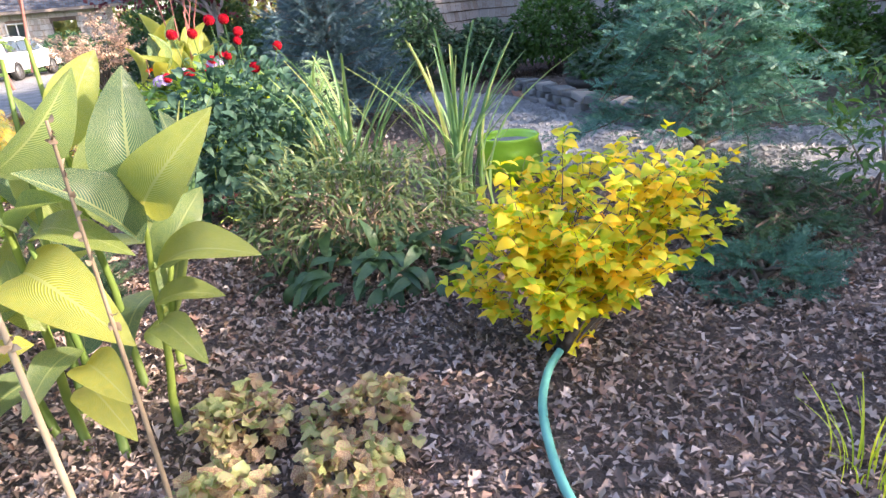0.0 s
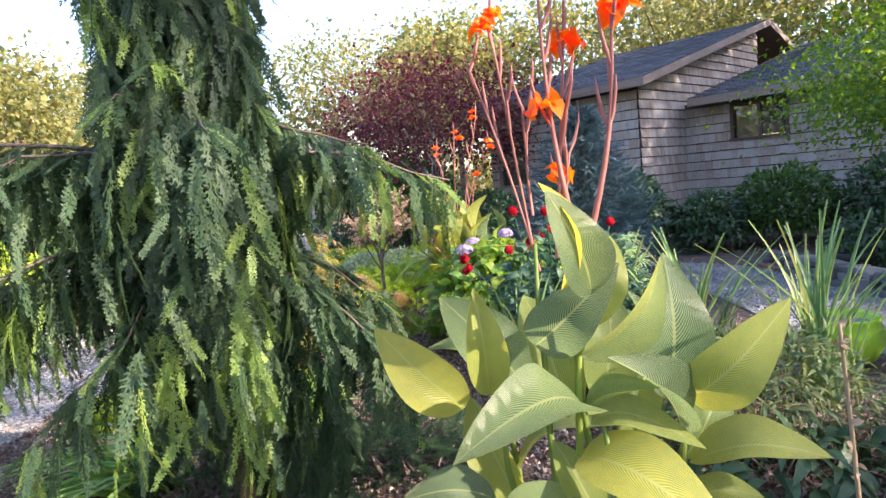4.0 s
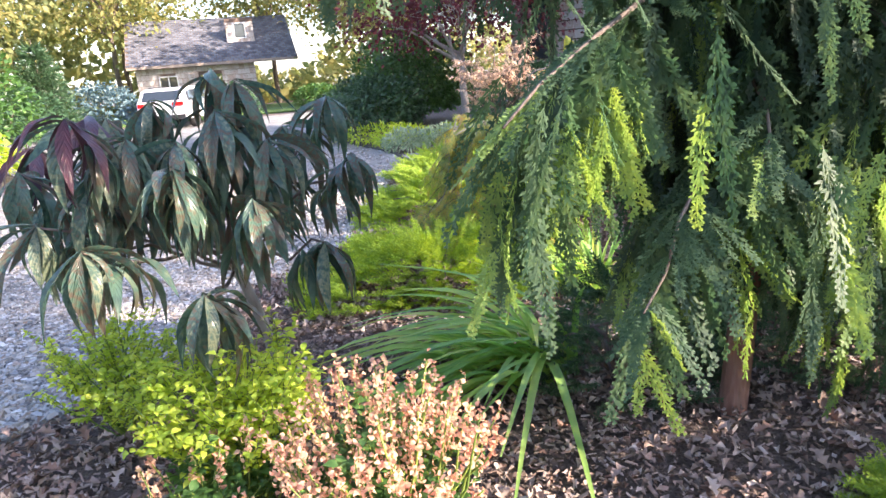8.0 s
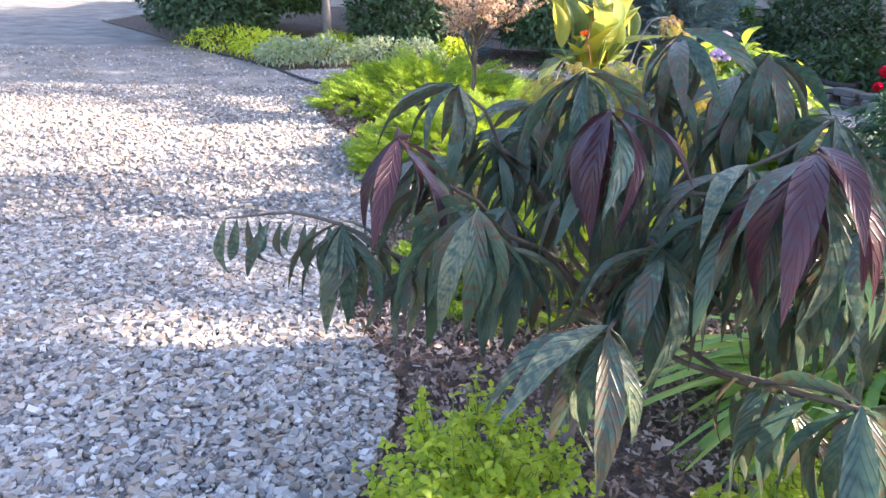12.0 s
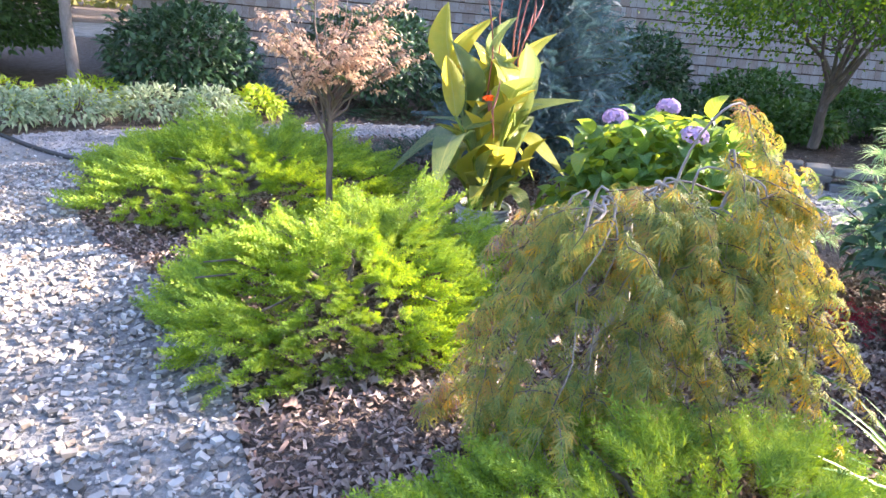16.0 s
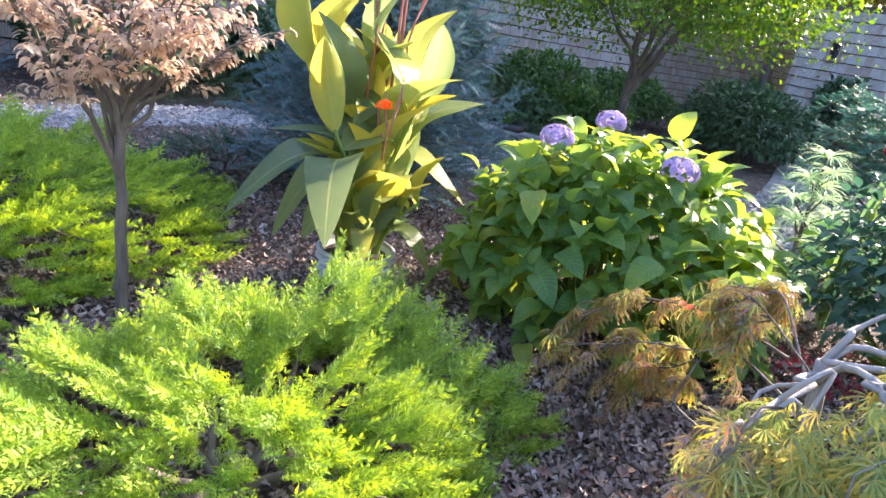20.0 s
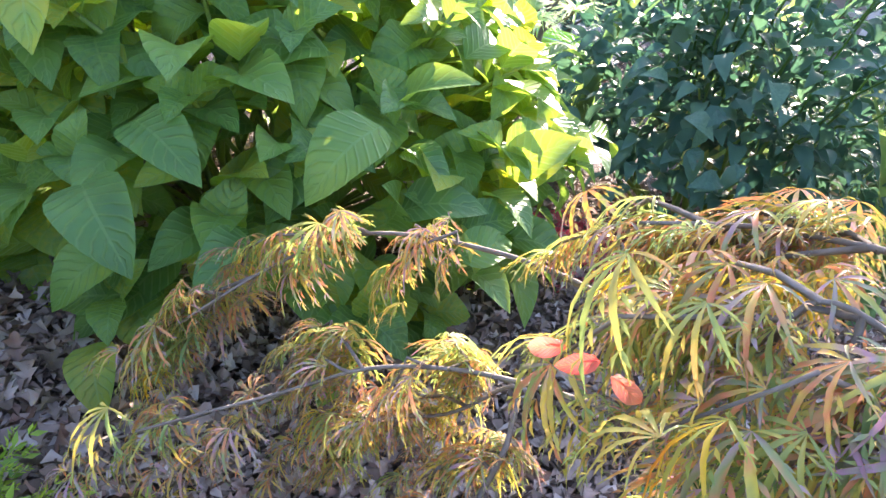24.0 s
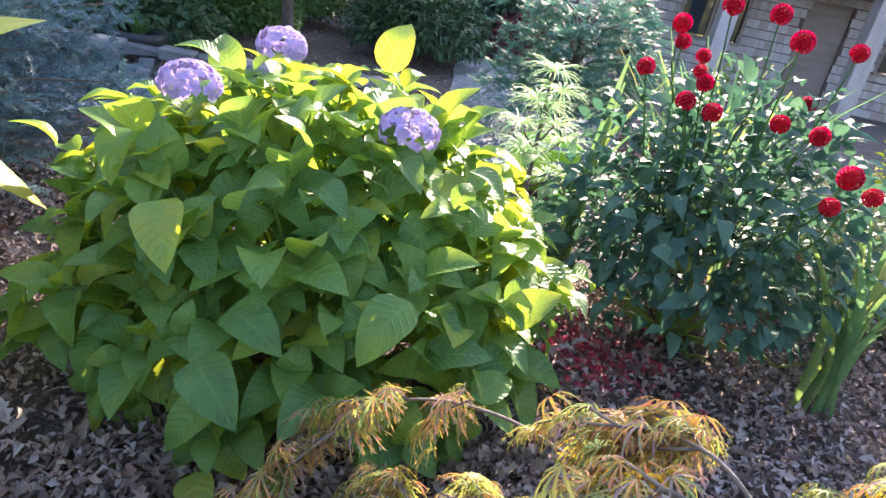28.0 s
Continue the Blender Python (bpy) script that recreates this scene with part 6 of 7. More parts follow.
straps("iris_clump", (-0.68, 4.2, 0.02), 34, 1.18, 0.027, 0.16, "tall yellowing iris leaves with dry tips", spread=0.24, droop=(0.0, 0.35))
shrub("lily_patch", (-0.6, 3.5, 0.02), (0.64, 0.42), 0.62, leaf_shape(0.17, lance, 5, 0.4, 0.1), "lily", 1900, 0.1, "dense patch of green perennials with dry stems", "perennial", stems=46, stem_mat="straw", pieces=150)
shrub("low_perennial", (-0.45, 3.05, 0.02), (0.5, 0.22), 0.2, leaf_shape(0.34, lance, 5, 0.5, 0.1), "dark_green", 160, 0.17, "low broad dark green leaves at the bed edge", "perennial", stems=6, pieces=120)
M["daylily"] = leaf_mat("daylily_blade", [(0.12, 0.26, 0.07), (0.2, 0.38, 0.1), (0.32, 0.48, 0.12), (0.45, 0.42, 0.14)], 0.4, 0.4)
straps("strap_leaf_clump", (-3.68, 2.85, 0.02), 105, 0.78, 0.05, 0.9, "sprawling strap leaves under the cedar", material="daylily", category="daylily", spread=0.22, toward=(-1.5, -0.3), droop=(0.35, 1.0))
straps("strap_leaf_clump", (-3.25, 3.75, 0.02), 75, 0.48, 0.06, 0.55, "young green and yellow strap leaves in mulch", material="daylily", category="daylily", spread=0.3, droop=(0.2, 0.7))
straps("strap_leaf_clump", (-2.8, 4.68, 0.02), 26, 0.24, 0.16, 1.1, "small rosette of broad green leaves", material="green", category="perennial", spread=0.08, droop=(0.2, 0.8))
straps("gladiolus", (-1.05, 4.9, 0.02), 9, 1.0, 0.05, 0.12, "upright sword leaves between pine and dahlias", spread=0.05, droop=(0.0, 0.2))
straps("gladiolus", (-1.75, 3.9, 0.02), 15, 0.9, 0.05, 0.2, "tall yellowing sword leaves beside the dahlias", spread=0.2, droop=(0.0, 0.4))
HEU = leaf_shape(0.95, lambda u: rounded(u) * (0.86 + 0.16 * math.sin(u * 19)), 8, 0.15, 0.3, 0.3)
for x, y, r in ((-0.78, 1.8, 0.16), (-0.36, 1.78, 0.17), (-0.74, 1.4, 0.14), (-0.38, 1.5, 0.13)):
    shrub("coral_bells", (x, y, 0.02), r, 0.15, HEU, "heuchera", 190, 0.055, "low clump of green and tan coral bells leaves", "perennial", "coral bells", stems=8, pieces=90, lift=0.8, lump=0.6)
M["hose"] = solid_mat("green_hose", [(0.1, 0.36, 0.3), (0.16, 0.47, 0.4)], 0.45, 12, 0.1, 0.1)
hose = thing("garden_hose", (0.2, 1.6, 0.02), "teal garden hose with a black end lying on mulch", "hose")
part("hose_tube", Geo().tube(smooth_line([(0.2, -0.9, 0.02), (0.12, -0.5, 0.02), (0.03, -0.15, 0.03), (0.02, 0.2, 0.03), (0.07, 0.42, 0.05), (0.14, 0.54, 0.07)], 6), 0.0155, 10), M["hose"], hose)
part("hose_coupling", Geo().tube([(0.13, 0.53, 0.068), (0.15, 0.56, 0.075), (0.18, 0.61, 0.08), (0.22, 0.68, 0.07)], (0.024, 0.03, 0.026, 0.02), 10), M["black_plastic"], hose, "black hose fitting")

# green pot
M["lime_glaze"] = solid_mat("lime_glazed_pot", [(0.3, 0.55, 0.03), (0.4, 0.65, 0.05)], 0.25, 5, 0.05, 0.1)
gp = thing("green_pot", (0.42, 4.95, 0.02), "squat lime green glazed pot on the path", "pot")
part("pot_body", Geo().lathe([(0.0, 0), (0.14, 0), (0.2, 0.03), (0.255, 0.14), (0.25, 0.24), (0.225, 0.3), (0.235, 0.325), (0.225, 0.335), (0.205, 0.315), (0.2, 0.26), (0.0, 0.25)], 40), M["lime_glaze"], gp)
part("gravel_fill", Geo().lathe([(0.0, 0.29), (0.12, 0.288), (0.205, 0.275)], 24), M["gravel"], gp, "pale gravel filling")
# dry stalks close to the walk
for x, y, h, lx, ly in ((-0.56, 0.72, 1.35, -0.08, 0.06), (-0.75, 1.24, 1.2, -0.05, 0.04), (-0.42, 0.85, 0.55, -0.25, 0.1), (-0.62, 0.8, 0.6, -0.2, 0.1)):
    st = thing("dry_stalk", (x, y, 0.0), "single dry brown flower stalk standing in the bed", "stalk", "dry stalks")
    p = smooth_line([(0, 0, -0.02), (lx * 0.3, ly * 0.3, h * 0.4), (lx * 0.6, ly * 0.5, h * 0.7), (lx, ly, h)], 4)
    part("stalk", Geo().tube(p, (0.007, 0.0035), 6), M["straw"], st)
    n = 26
    u = rng.uniform(0.45, 1.0, n)
    q = np.stack([np.interp(u, np.linspace(0, 1, len(p)), p[:, c]) for c in range(3)], 1)
    part("husk_cluster", Geo().scatter(SMALL, q, jitter(n, 1) + np.array([0, 0, 0.4]), jitter(n, 1), rng.uniform(0.012, 0.028, n)), M["straw"], st, kind="stuff")
autumn_tree((-3.8, 7.27, 0.02))

# ---- conifers and shrubs round the path ----
def deodar(at, radius, height, label, n=26, material="deodar", name="blue_conifer", needle=1.0):
    ob = thing(name, at, label, "conifer")
    part("trunk", Geo().tube([(0, 0, -0.05), (0.03, 0, height * 0.4), (0, 0.02, height * 0.8)], (0.05, 0.015), 8), M["bark"], ob)
    rows = []
    for i in range(n):
        a = i * 2.399
        h = height * (0.12 + 0.75 * (i / n))
        reach = radius * rng.uniform(0.6, 1.1) * (1 - 0.45 * i / n)
        t = np.linspace(0, 1, 7)
        rise = height * 0.22
        p = np.stack([reach * t * math.cos(a), reach * t * math.sin(a), h + rise * np.sin(t * 2.2) - 0.25 * reach * t ** 3], 1)
        p[1:] += rng.normal(0, 0.02, (6, 3))
        part("branch", Geo().tube(p, (0.012, 0.003), 4), M["bark"], ob)
        twigs = [(p, a)]
        for j in range(9):
            u = 0.2 + 0.08 * j
            q = np.array([np.interp(u, t, p[:, c]) for c in range(3)])
            b = a + (1 if j % 2 else -1) * rng.uniform(0.5, 1.0)
            ln = reach * rng.uniform(0.2, 0.36) * (1.15 - 0.6 * u)
            w = q + np.outer(t, (math.cos(b) * ln, math.sin(b) * ln, rng.uniform(-0.05, 0.12))) - np.outer(t ** 2, (0, 0, 0.2 * ln))
            twigs.append((w, b))
        for w, b in twigs:
            long = np.linalg.norm(w[-1] - w[0])
            for u in np.arange(0.1, 1.03, min(0.3, 0.022 / long)):
                q = np.array([np.interp(u, t, w[:, c]) for c in range(3)])
                for s in (-1, 1):
                    c = b + s * rng.uniform(0.2, 0.9)
                    rows.append((q, (math.cos(c), math.sin(c), rng.uniform(-0.5, 0.7)), rng.uniform(0.04, 0.075) * needle))
    q, d, s = (np.array([r[j] for r in rows]) for j in range(3))
    part("needles", Geo().scatter(feather(5, 0.4, 0.05, 0.085, 0, 0.6, 7, 0.6), q, d, np.array([0, 0, 1]) + jitter(len(q), 0.5), s), M[material], ob, kind="stuff")
    return ob


deodar((1.8, 4.75, 0.02), 1.2, 1.25, "blue-green feathery conifer spreading beside the path", 42, needle=1.5)
shrub("evergreen_shrub", (2.3, 3.35, 0.02), 0.35, 0.9, LONG, "green", 420, 0.1, "leafy green shrub with yellowing tips by the path", "shrub", "path shrubs", stems=9)
straps("pale_grass", (1.05, 1.42, 0.02), 26, 0.26, 0.025, 0.35, "small tuft of pale upright grass stems", material="lime", category="grass", spread=0.12, droop=(0.0, 0.3))
deodar((1.55, 3.2, 0.02), 0.62, 0.4, "dark low conifer beneath the blue conifer", 24, "dark_green", "low_conifer")
mound("low_conifer", (1.35, 2.75, 0.02), (0.3, 0.25), 0.14, 200, 0.13, "flat blue-green groundcover conifer on mulch", "deodar", "conifer", "low conifers")
mound("low_conifer", (-2.35, 3.05, 0.02), (0.5, 0.45), 0.34, 500, 0.15, "dark green dwarf conifer beneath the cedar", "cedar", "conifer", "low conifers")
mound("low_conifer", (-3.3, 2.75, 0.02), (0.28, 0.26), 0.4, 300, 0.13, "small dark conifer tuft beside strap leaves", "dark_green", "conifer", "low conifers")


def umbrella_pine(at, h):
    ob = thing("umbrella_pine", at, "small pine with whorls of long green needles", "conifer")
    part("trunk", Geo().tube([(0, 0, 0), (0.01, 0, h * 0.5), (0, 0.01, h)], (0.018, 0.006), 6), M["bark"], ob)
    tips = [(0, 0, h)] + [(0.32 * math.cos(i * 2.4) * (1 - z), 0.32 * math.sin(i * 2.4) * (1 - z), h * z + 0.06) for i, z in enumerate(np.linspace(0.15, 0.85, 16))]
    q, d = [], []
    for i, t in enumerate(tips):
        if i:
            part("branch", Geo().tube(limb((0, 0, t[2] - 0.1), t, 0, 4, 0.005), (0.007, 0.004), 5), M["bark"], ob)
        for j in range(46):
            a = j * 2.399
            q.append(t), d.append((math.cos(a), math.sin(a), rng.uniform(-0.2, 0.7)))
    part("needles", Geo().scatter(leaf_shape(0.055, strap, 3, 0.25, 0.3), np.array(q), np.array(d), (0, 0, 1), rng.uniform(0.12, 0.17, len(q))), M["pine"], ob, kind="stuff")
    return ob


M["pine"] = leaf_mat("pale_green_needle", [(0.22, 0.36, 0.2), (0.36, 0.5, 0.28), (0.5, 0.62, 0.36)], 0.4, 0.5)
umbrella_pine((-1.02, 5.16, 0.02), 0.95)
twiggy("low_gold_shrub", (-5.2, 2.42, 0.02), (0.3, 0.27), 0.44, 34, SMALL, "lime", 0.028, "small round lime green shrub at the gravel edge")
twiggy("low_gold_shrub", (-4.55, 1.98, 0.02), (0.33, 0.3), 0.52, 50, SMALL, "lime", 0.029, "bushy lime yellow shrub with green lower leaves", low_mat="green")


def bloom_spikes(at, radius, h, n, label):
    ob = twiggy("pink_hyssop", at, (radius, radius), h * 0.72, 26, SMALL, "green", 0.034, label, "flower", twigs=3)
    q, d = [], []
    for i in range(n):
        a, r = i * 2.399, math.sqrt((i + 0.5) / n)
        b = np.array([radius * 0.7 * r * math.cos(a), radius * 0.7 * r * math.sin(a), h * 0.35])
        e = np.array([radius * 1.15 * r * math.cos(a), radius * 1.15 * r * math.sin(a), h * rng.uniform(0.8, 1.1) * (1.05 - 0.25 * r)])
        spike = part("flower_spike", Geo().tube(limb(b, e, 0, 4, 0.01), (0.004, 0.002), 4), M["stem"], ob)
        k = 52
        u = rng.uniform(0.5, 1.02, k)[:, None]
        part("floret_head", Geo().scatter(SMALL, b + (e - b) * u + jitter(k, 0.009), jitter(k, 1) + np.array([0, 0, 0.7]), jitter(k, 1), rng.uniform(0.012, 0.021, k)), M["pinkbloom"], spike, kind="stuff")
    return ob


bloom_spikes((-4.05, 1.74, 0.02), 0.27, 0.53, 64, "clump of fading pink flower spikes in the bed")
bloom_spikes((-4.5, 1.68, 0.02), 0.22, 0.42, 12, "small clump of faded pink flower spikes")
# house bed
BROADLEAF = leaf_shape(0.4, lance, 3, 0.3, 0.12)
for x, y, r, h, mt, lab in ((-3.45, 12.7, 0.85, 1.25, "dark_green", "dark glossy evergreen shrub before the house"), (-0.9, 12.2, 1.0, 1.35, "dark_green", "broad dark evergreen shrub against the shingles"), (0.6, 11.7, 0.6, 0.9, "dark_green", "rounded dark shrub at the house corner"),
                          (1.9, 11.9, 0.8, 1.2, "green", "loose green shrub under the low window"), (3.6, 11.2, 1.0, 1.35, "dark_green", "large rhododendron against the shingle wall"), (5.2, 9.9, 0.9, 0.9, "green", "green shrub at the foot of the wall"), (6.7, 9.0, 0.9, 0.8, "green", "leafy green shrub near the house end"),
                          (4.6, 8.9, 0.8, 0.55, "green", "low green groundcover below the maple"), (2.6, 9.3, 0.9, 0.6, "dark_green", "low dark shrub on the raised bed"), (5.3, 6.5, 0.9, 0.95, "dark_green", "rhododendron beside the gravel path"), (6.6, 6.9, 0.8, 1.0, "dark_green", "dark shrub beside the wing"),
                          (7.3, 4.9, 0.75, 0.8, "purple", "rounded reddish brown shrub before the wing"), (8.2, 5.6, 0.5, 1.3, "dark_green", "upright dark shrub at the wing wall"), (-6.6, 14.2, 1.1, 1.2, "dark_green", "dark evergreen mass beyond the driveway"), (-5.9, 15.8, 1.4, 2.2, "green", "tall green shrub beside the house")):
    shrub("evergreen_shrub", (x, y, 0.02), r, h, BROADLEAF if mt != "purple" else SMALL, mt, int(900 + 2600 * r * h), 0.13 if mt != "purple" else 0.075, lab, "shrub", "house bed shrubs", stems=8)
for x, y, r, mt in ((-5.5, 11.25, 0.35, "pale"), (-4.9, 11.45, 0.4, "pale"), (-4.1, 11.6, 0.42, "pale"), (-3.45, 11.4, 0.36, "pale"), (-2.85, 11.6, 0.3, "lime"), (-5.7, 12.2, 0.6, "lime"), (-6.3, 12.9, 0.7, "lime"), (-4.6, 12.3, 0.4, "lime")):
    M.setdefault("pale", leaf_mat("variegated_leaf", [(0.16, 0.24, 0.14), (0.3, 0.38, 0.24), (0.45, 0.5, 0.35)], 0.3, 0.5))
    shrub("variegated_plant", (x, y, 0.02), r, 0.34, LONG, mt, 700, 0.1, "low mound of pale variegated leaves along the path" if mt == "pale" else "low mound of lime green leaves in the house bed", "perennial", "border perennials", stems=6)
mound("blue_dwarf_conifer", (-2.6, 12.4, 0.02), (0.5, 0.5), 0.6, 420, 0.2, "dwarf blue conifer in the house bed", "blue", "conifer", "dwarf conifers", NEEDLE)
mound("blue_dwarf_conifer", (-0.6, 10.9 + 0.5, 0.02), (1.0, 0.45), 0.25, 500, 0.2, "dark groundcover juniper along the path", "dark_green", "conifer", "dwarf conifers", NEEDLE)
mound("blue_dwarf_conifer", (-2.15, 8.75, 0.02), (0.75, 0.5), 0.2, 420, 0.18, "flat dark groundcover before the spruce", "cedar_dark", "conifer", "dwarf conifers", NEEDLE)
# raised bed stones
ston = thing("stone_edging", (1.3, 8.1, 0.0), "low dry-laid grey stone wall with a reddish brick end", "wall")
line = smooth_line([(-0.32, 1.35), (-0.15, 0.6), (0.05, -0.2), (0.3, -1.1), (0.8, -1.7)], 6)
for i in range(0, len(line) - 2, 2):
    for row in range(3):
        a, b = line[i + (row % 2)], line[i + 2]
        ang = math.degrees(math.atan2(b[1] - a[1], b[0] - a[0]))
        L = np.hypot(*(b - a)) * rng.uniform(0.85, 1.02)
        bm = bmesh.new()
        bmesh.ops.create_cube(bm, size=1.0, matrix=Matrix.Diagonal((L, rng.uniform(0.18, 0.26), rng.uniform(0.07, 0.085), 1)))
        for v in bm.verts:
            v.co += Vector(rng.normal(0, 0.012, 3))
        bmesh.ops.bevel(bm, geom=bm.edges[:], offset=0.012, segments=1, affect="EDGES")
        me = bpy.data.meshes.new("stone")
        bm.to_mesh(me)
        bm.free()
        me.materials.append(M["red_stone"] if i < 3 and row == 0 else M["stone"])
        so = new("stone", me)
        so.parent = ston
        so.matrix_basis = pose((a[0] + b[0]) / 2 + (row * 0.03), (a[1] + b[1]) / 2, 0.045 + row * 0.08, 0, 0, ang + rng.uniform(-5, 5))
bowl = thing("black_planter", (1.75, 8.6, 0.12), "black plastic planter with a small spiky plant", "planter")
part("planter_body", Geo().lathe([(0, 0), (0.2, 0), (0.26, 0.16), (0.24, 0.16), (0.19, 0.1), (0, 0.1)], 24), M["black_plastic"], bowl)
straps("spiky_plant", (1.75, 8.6, 0.22), 20, 0.3, 0.06, 0.9, "small spiky green plant in a planter", category="plant", spread=0.05, material="green")
# drip tube, red fallen leaves
drip = part("drip_tube", Geo().tube(smooth_line([(-3.9, 4.75, 0.03), (-3.55, 4.72, 0.04), (-3.25, 4.58, 0.035), (-2.9, 4.35, 0.03)], 5), 0.009, 6), M["black_plastic"])
tagged(drip, "thin black drip tube lying on the mulch", "tube")
n = 260
q = np.stack([-1.75 + rng.normal(0, 0.16, n), 4.85 + rng.normal(0, 0.2, n), 0.045 + rng.uniform(0, 0.02, n)], 1)
M["fallen_red"] = leaf_mat("fallen_crimson_leaf", [(0.3, 0.01, 0.03), (0.5, 0.03, 0.06), (0.55, 0.1, 0.1)], 0.2, 0.6)
fallen = part("fallen_leaves", Geo().scatter(LACE, q, jitter(n, 1) * np.array([1, 1, 0.15]), np.array([0, 0, 1]) + jitter(n, 0.3), rng.uniform(0.03, 0.05, n)), M["fallen_red"])
tagged(fallen, "crimson fallen maple leaves scattered on mulch", "leaves", kind="stuff")
twiggy("small_green_shrub", (-1.87, 1.76, 0.02), (0.22, 0.18), 0.24, 24, leaf_shape(0.45, oval, 3, 0.3, 0.15), "lily", 0.045, "small green shrub with yellowing leaves below the canna", "shrub")
mound("lime_dwarf_conifer", (-2.64, 1.88, 0.02), (0.15, 0.15), 0.3, 260, 0.1, "compact bright lime dwarf conifer beside the cedar", "juniper", "conifer", "dwarf conifers")

# ---- car and far house ----
M["car_paint"] = solid_mat("white_car_paint", [(0.72, 0.73, 0.74), (0.8, 0.8, 0.81)], 0.25, 1, 0.0, 0.1)
M["tyre"] = solid_mat("tyre_rubber", [(0.015, 0.015, 0.016), (0.03, 0.03, 0.03)], 0.8, 20, 0.2, 0)
M["rim"] = solid_mat("alloy_rim", [(0.4, 0.4, 0.42), (0.55, 0.55, 0.57)], 0.3, 10, 0.0, 0, metal=0.9)
M["tail_red"] = solid_mat("red_tail_lamp", [(0.4, 0.01, 0.01), (0.5, 0.02, 0.02)], 0.2, 10, 0, 0)


def car(at, heading):
    ob = thing("estate_car", at, "white estate car parked on the gravel driveway", "car", turn=heading)
    L, W = 4.65, 0.9
    side = [(-2.3, 0.35), (-2.32, 0.7), (-2.25, 0.98), (-2.05, 1.38), (-1.8, 1.47), (-0.4, 1.5), (0.35, 1.44), (1.1, 1.02), (2.0, 0.86), (2.3, 0.62), (2.33, 0.35)]
    bm = bmesh.new()
    rings = []
    for w, inset in ((-1, 1), (-0.97, 0), (0.97, 0), (1, 1)):
        ring = []
        for x, z in side:
            narrow = 1 - 0.22 * max(0, z - 0.95) / 0.55
            ring.append(bm.verts.new((x * (0.98 if inset else 1), W * w * narrow, z - (0.04 if inset and z > 0.5 else 0))))
        rings.append(ring)
    for a, b in zip(rings, rings[1:]):
        for i in range(len(side) - 1):
            bm.faces.new((a[i], a[i + 1], b[i + 1], b[i]))
    bm.faces.new(rings[0][::-1])
    bm.faces.new(rings[-1])
    for a, b in zip(rings, rings[1:]):
        bm.faces.new((a[-1], a[0], b[0], b[-1]))
    bmesh.ops.recalc_face_normals(bm, faces=bm.faces[:])
    me = bpy.data.meshes.new("body")
    bm.to_mesh(me)
    bm.free()
    me.materials.append(M["car_paint"])
    b = new("body", me)
    b.parent = ob
    part("rear_window", Geo().add([(-2.235, -0.7, 1.03), (-2.235, 0.7, 1.03), (-2.075, 0.62, 1.37), (-2.075, -0.62, 1.37)], [[0, 1, 2, 3]]).add([(-2.2, -0.7, 1.03), (-2.2, 0.7, 1.03), (-2.04, 0.62, 1.37), (-2.04, -0.62, 1.37)], [[0, 1, 2, 3]]), M["glass"], ob, smooth=False)
    for s in (-1, 1):
        for x0, x1, x2, x3 in ((-1.85, -0.95, -0.95, -1.75), (-0.88, 0.05, 0.0, -0.88), (0.12, 0.85, 0.38, 0.1)):
            g = Geo().add([(x0, s * 0.895, 1.0), (x1, s * 0.895, 1.0), (x2, s * 0.825, 1.38), (x3, s * 0.825, 1.38)], [[0, 1, 2, 3]])
            part("side_window", g, M["glass"], ob, smooth=False)
        part("tail_lamp", Geo().box((-2.34, s * 0.62 - 0.2, 0.84), (-2.22, s * 0.62 + 0.2, 0.97)), M["tail_red"], ob, smooth=False)
        for x in (-1.4, 1.4):
            wheel = part("wheel", Geo().lathe([(0.2, -0.1), (0.31, -0.11), (0.335, -0.07), (0.335, 0.07), (0.31, 0.11), (0.2, 0.1), (0.2, -0.1)], 28), M["tyre"], ob)
            wheel.matrix_basis = pose(x, s * 0.82, 0.335, 90, 0, 0)
            part("rim", Geo().lathe([(0.0, -0.09), (0.05, -0.1), (0.21, -0.085), (0.21, 0.085), (0.05, 0.1), (0.0, 0.09)], 20), M["rim"], wheel)
    part("bumper", Geo().box((-2.38, -0.84, 0.35), (-2.2, 0.84, 0.52)), M["black_plastic"], ob, smooth=False)
    part("number_plate", Geo().box((-2.345, -0.22, 0.68), (-2.31, 0.22, 0.8)), M["white_paint"], ob, smooth=False)
    for s in (-0.55, 0.55):
        part("roof_rail", Geo().tube([(-1.7, s, 1.5), (-0.6, s, 1.54), (0.2, s, 1.49)], 0.02, 6), M["black_plastic"], ob)
    return ob


car((-16.5, 25.3, 0.02), 97)
FH = Vector((-24.5, 36.0, 0))
fa = Vector((0.9, 0.42, 0)).normalized()
fb = Vector((-fa.y, fa.x, 0))
wall("far_house_wall", frame_to(FH, fa), 6.5, 2.9, [(1.2, 2.1, 1.2, 2.2), (3.4, 4.6, 0.1, 2.2)], label="pale shingled wall of the neighbouring house", course=0.3)
window_unit("window_6", frame_to(FH, fa), 1.2, 2.1, 1.2, 2.2, 2, label="white framed window of the far house", frame_mat="white_paint")
wall("far_house_side", frame_to(FH + fb * 7, -fb), 7, 2.9, [(3.0, 4.0, 1.2, 2.2)], label="pale shingled side of the neighbouring house", course=0.3)
roof_slab("far_house_roof", [z3(FH - fa * 0.4 - fb * 0.4, 2.85), z3(FH + fa * 9 - fb * 0.4, 2.85), z3(FH + fa * 9 + fb * 3.6, 5.6), z3(FH - fa * 0.4 + fb * 3.6, 5.6)], label="grey shingle roof of the neighbouring house")
dorm = frame_to(FH + fa * 5.2 + fb * 1.2, fa)
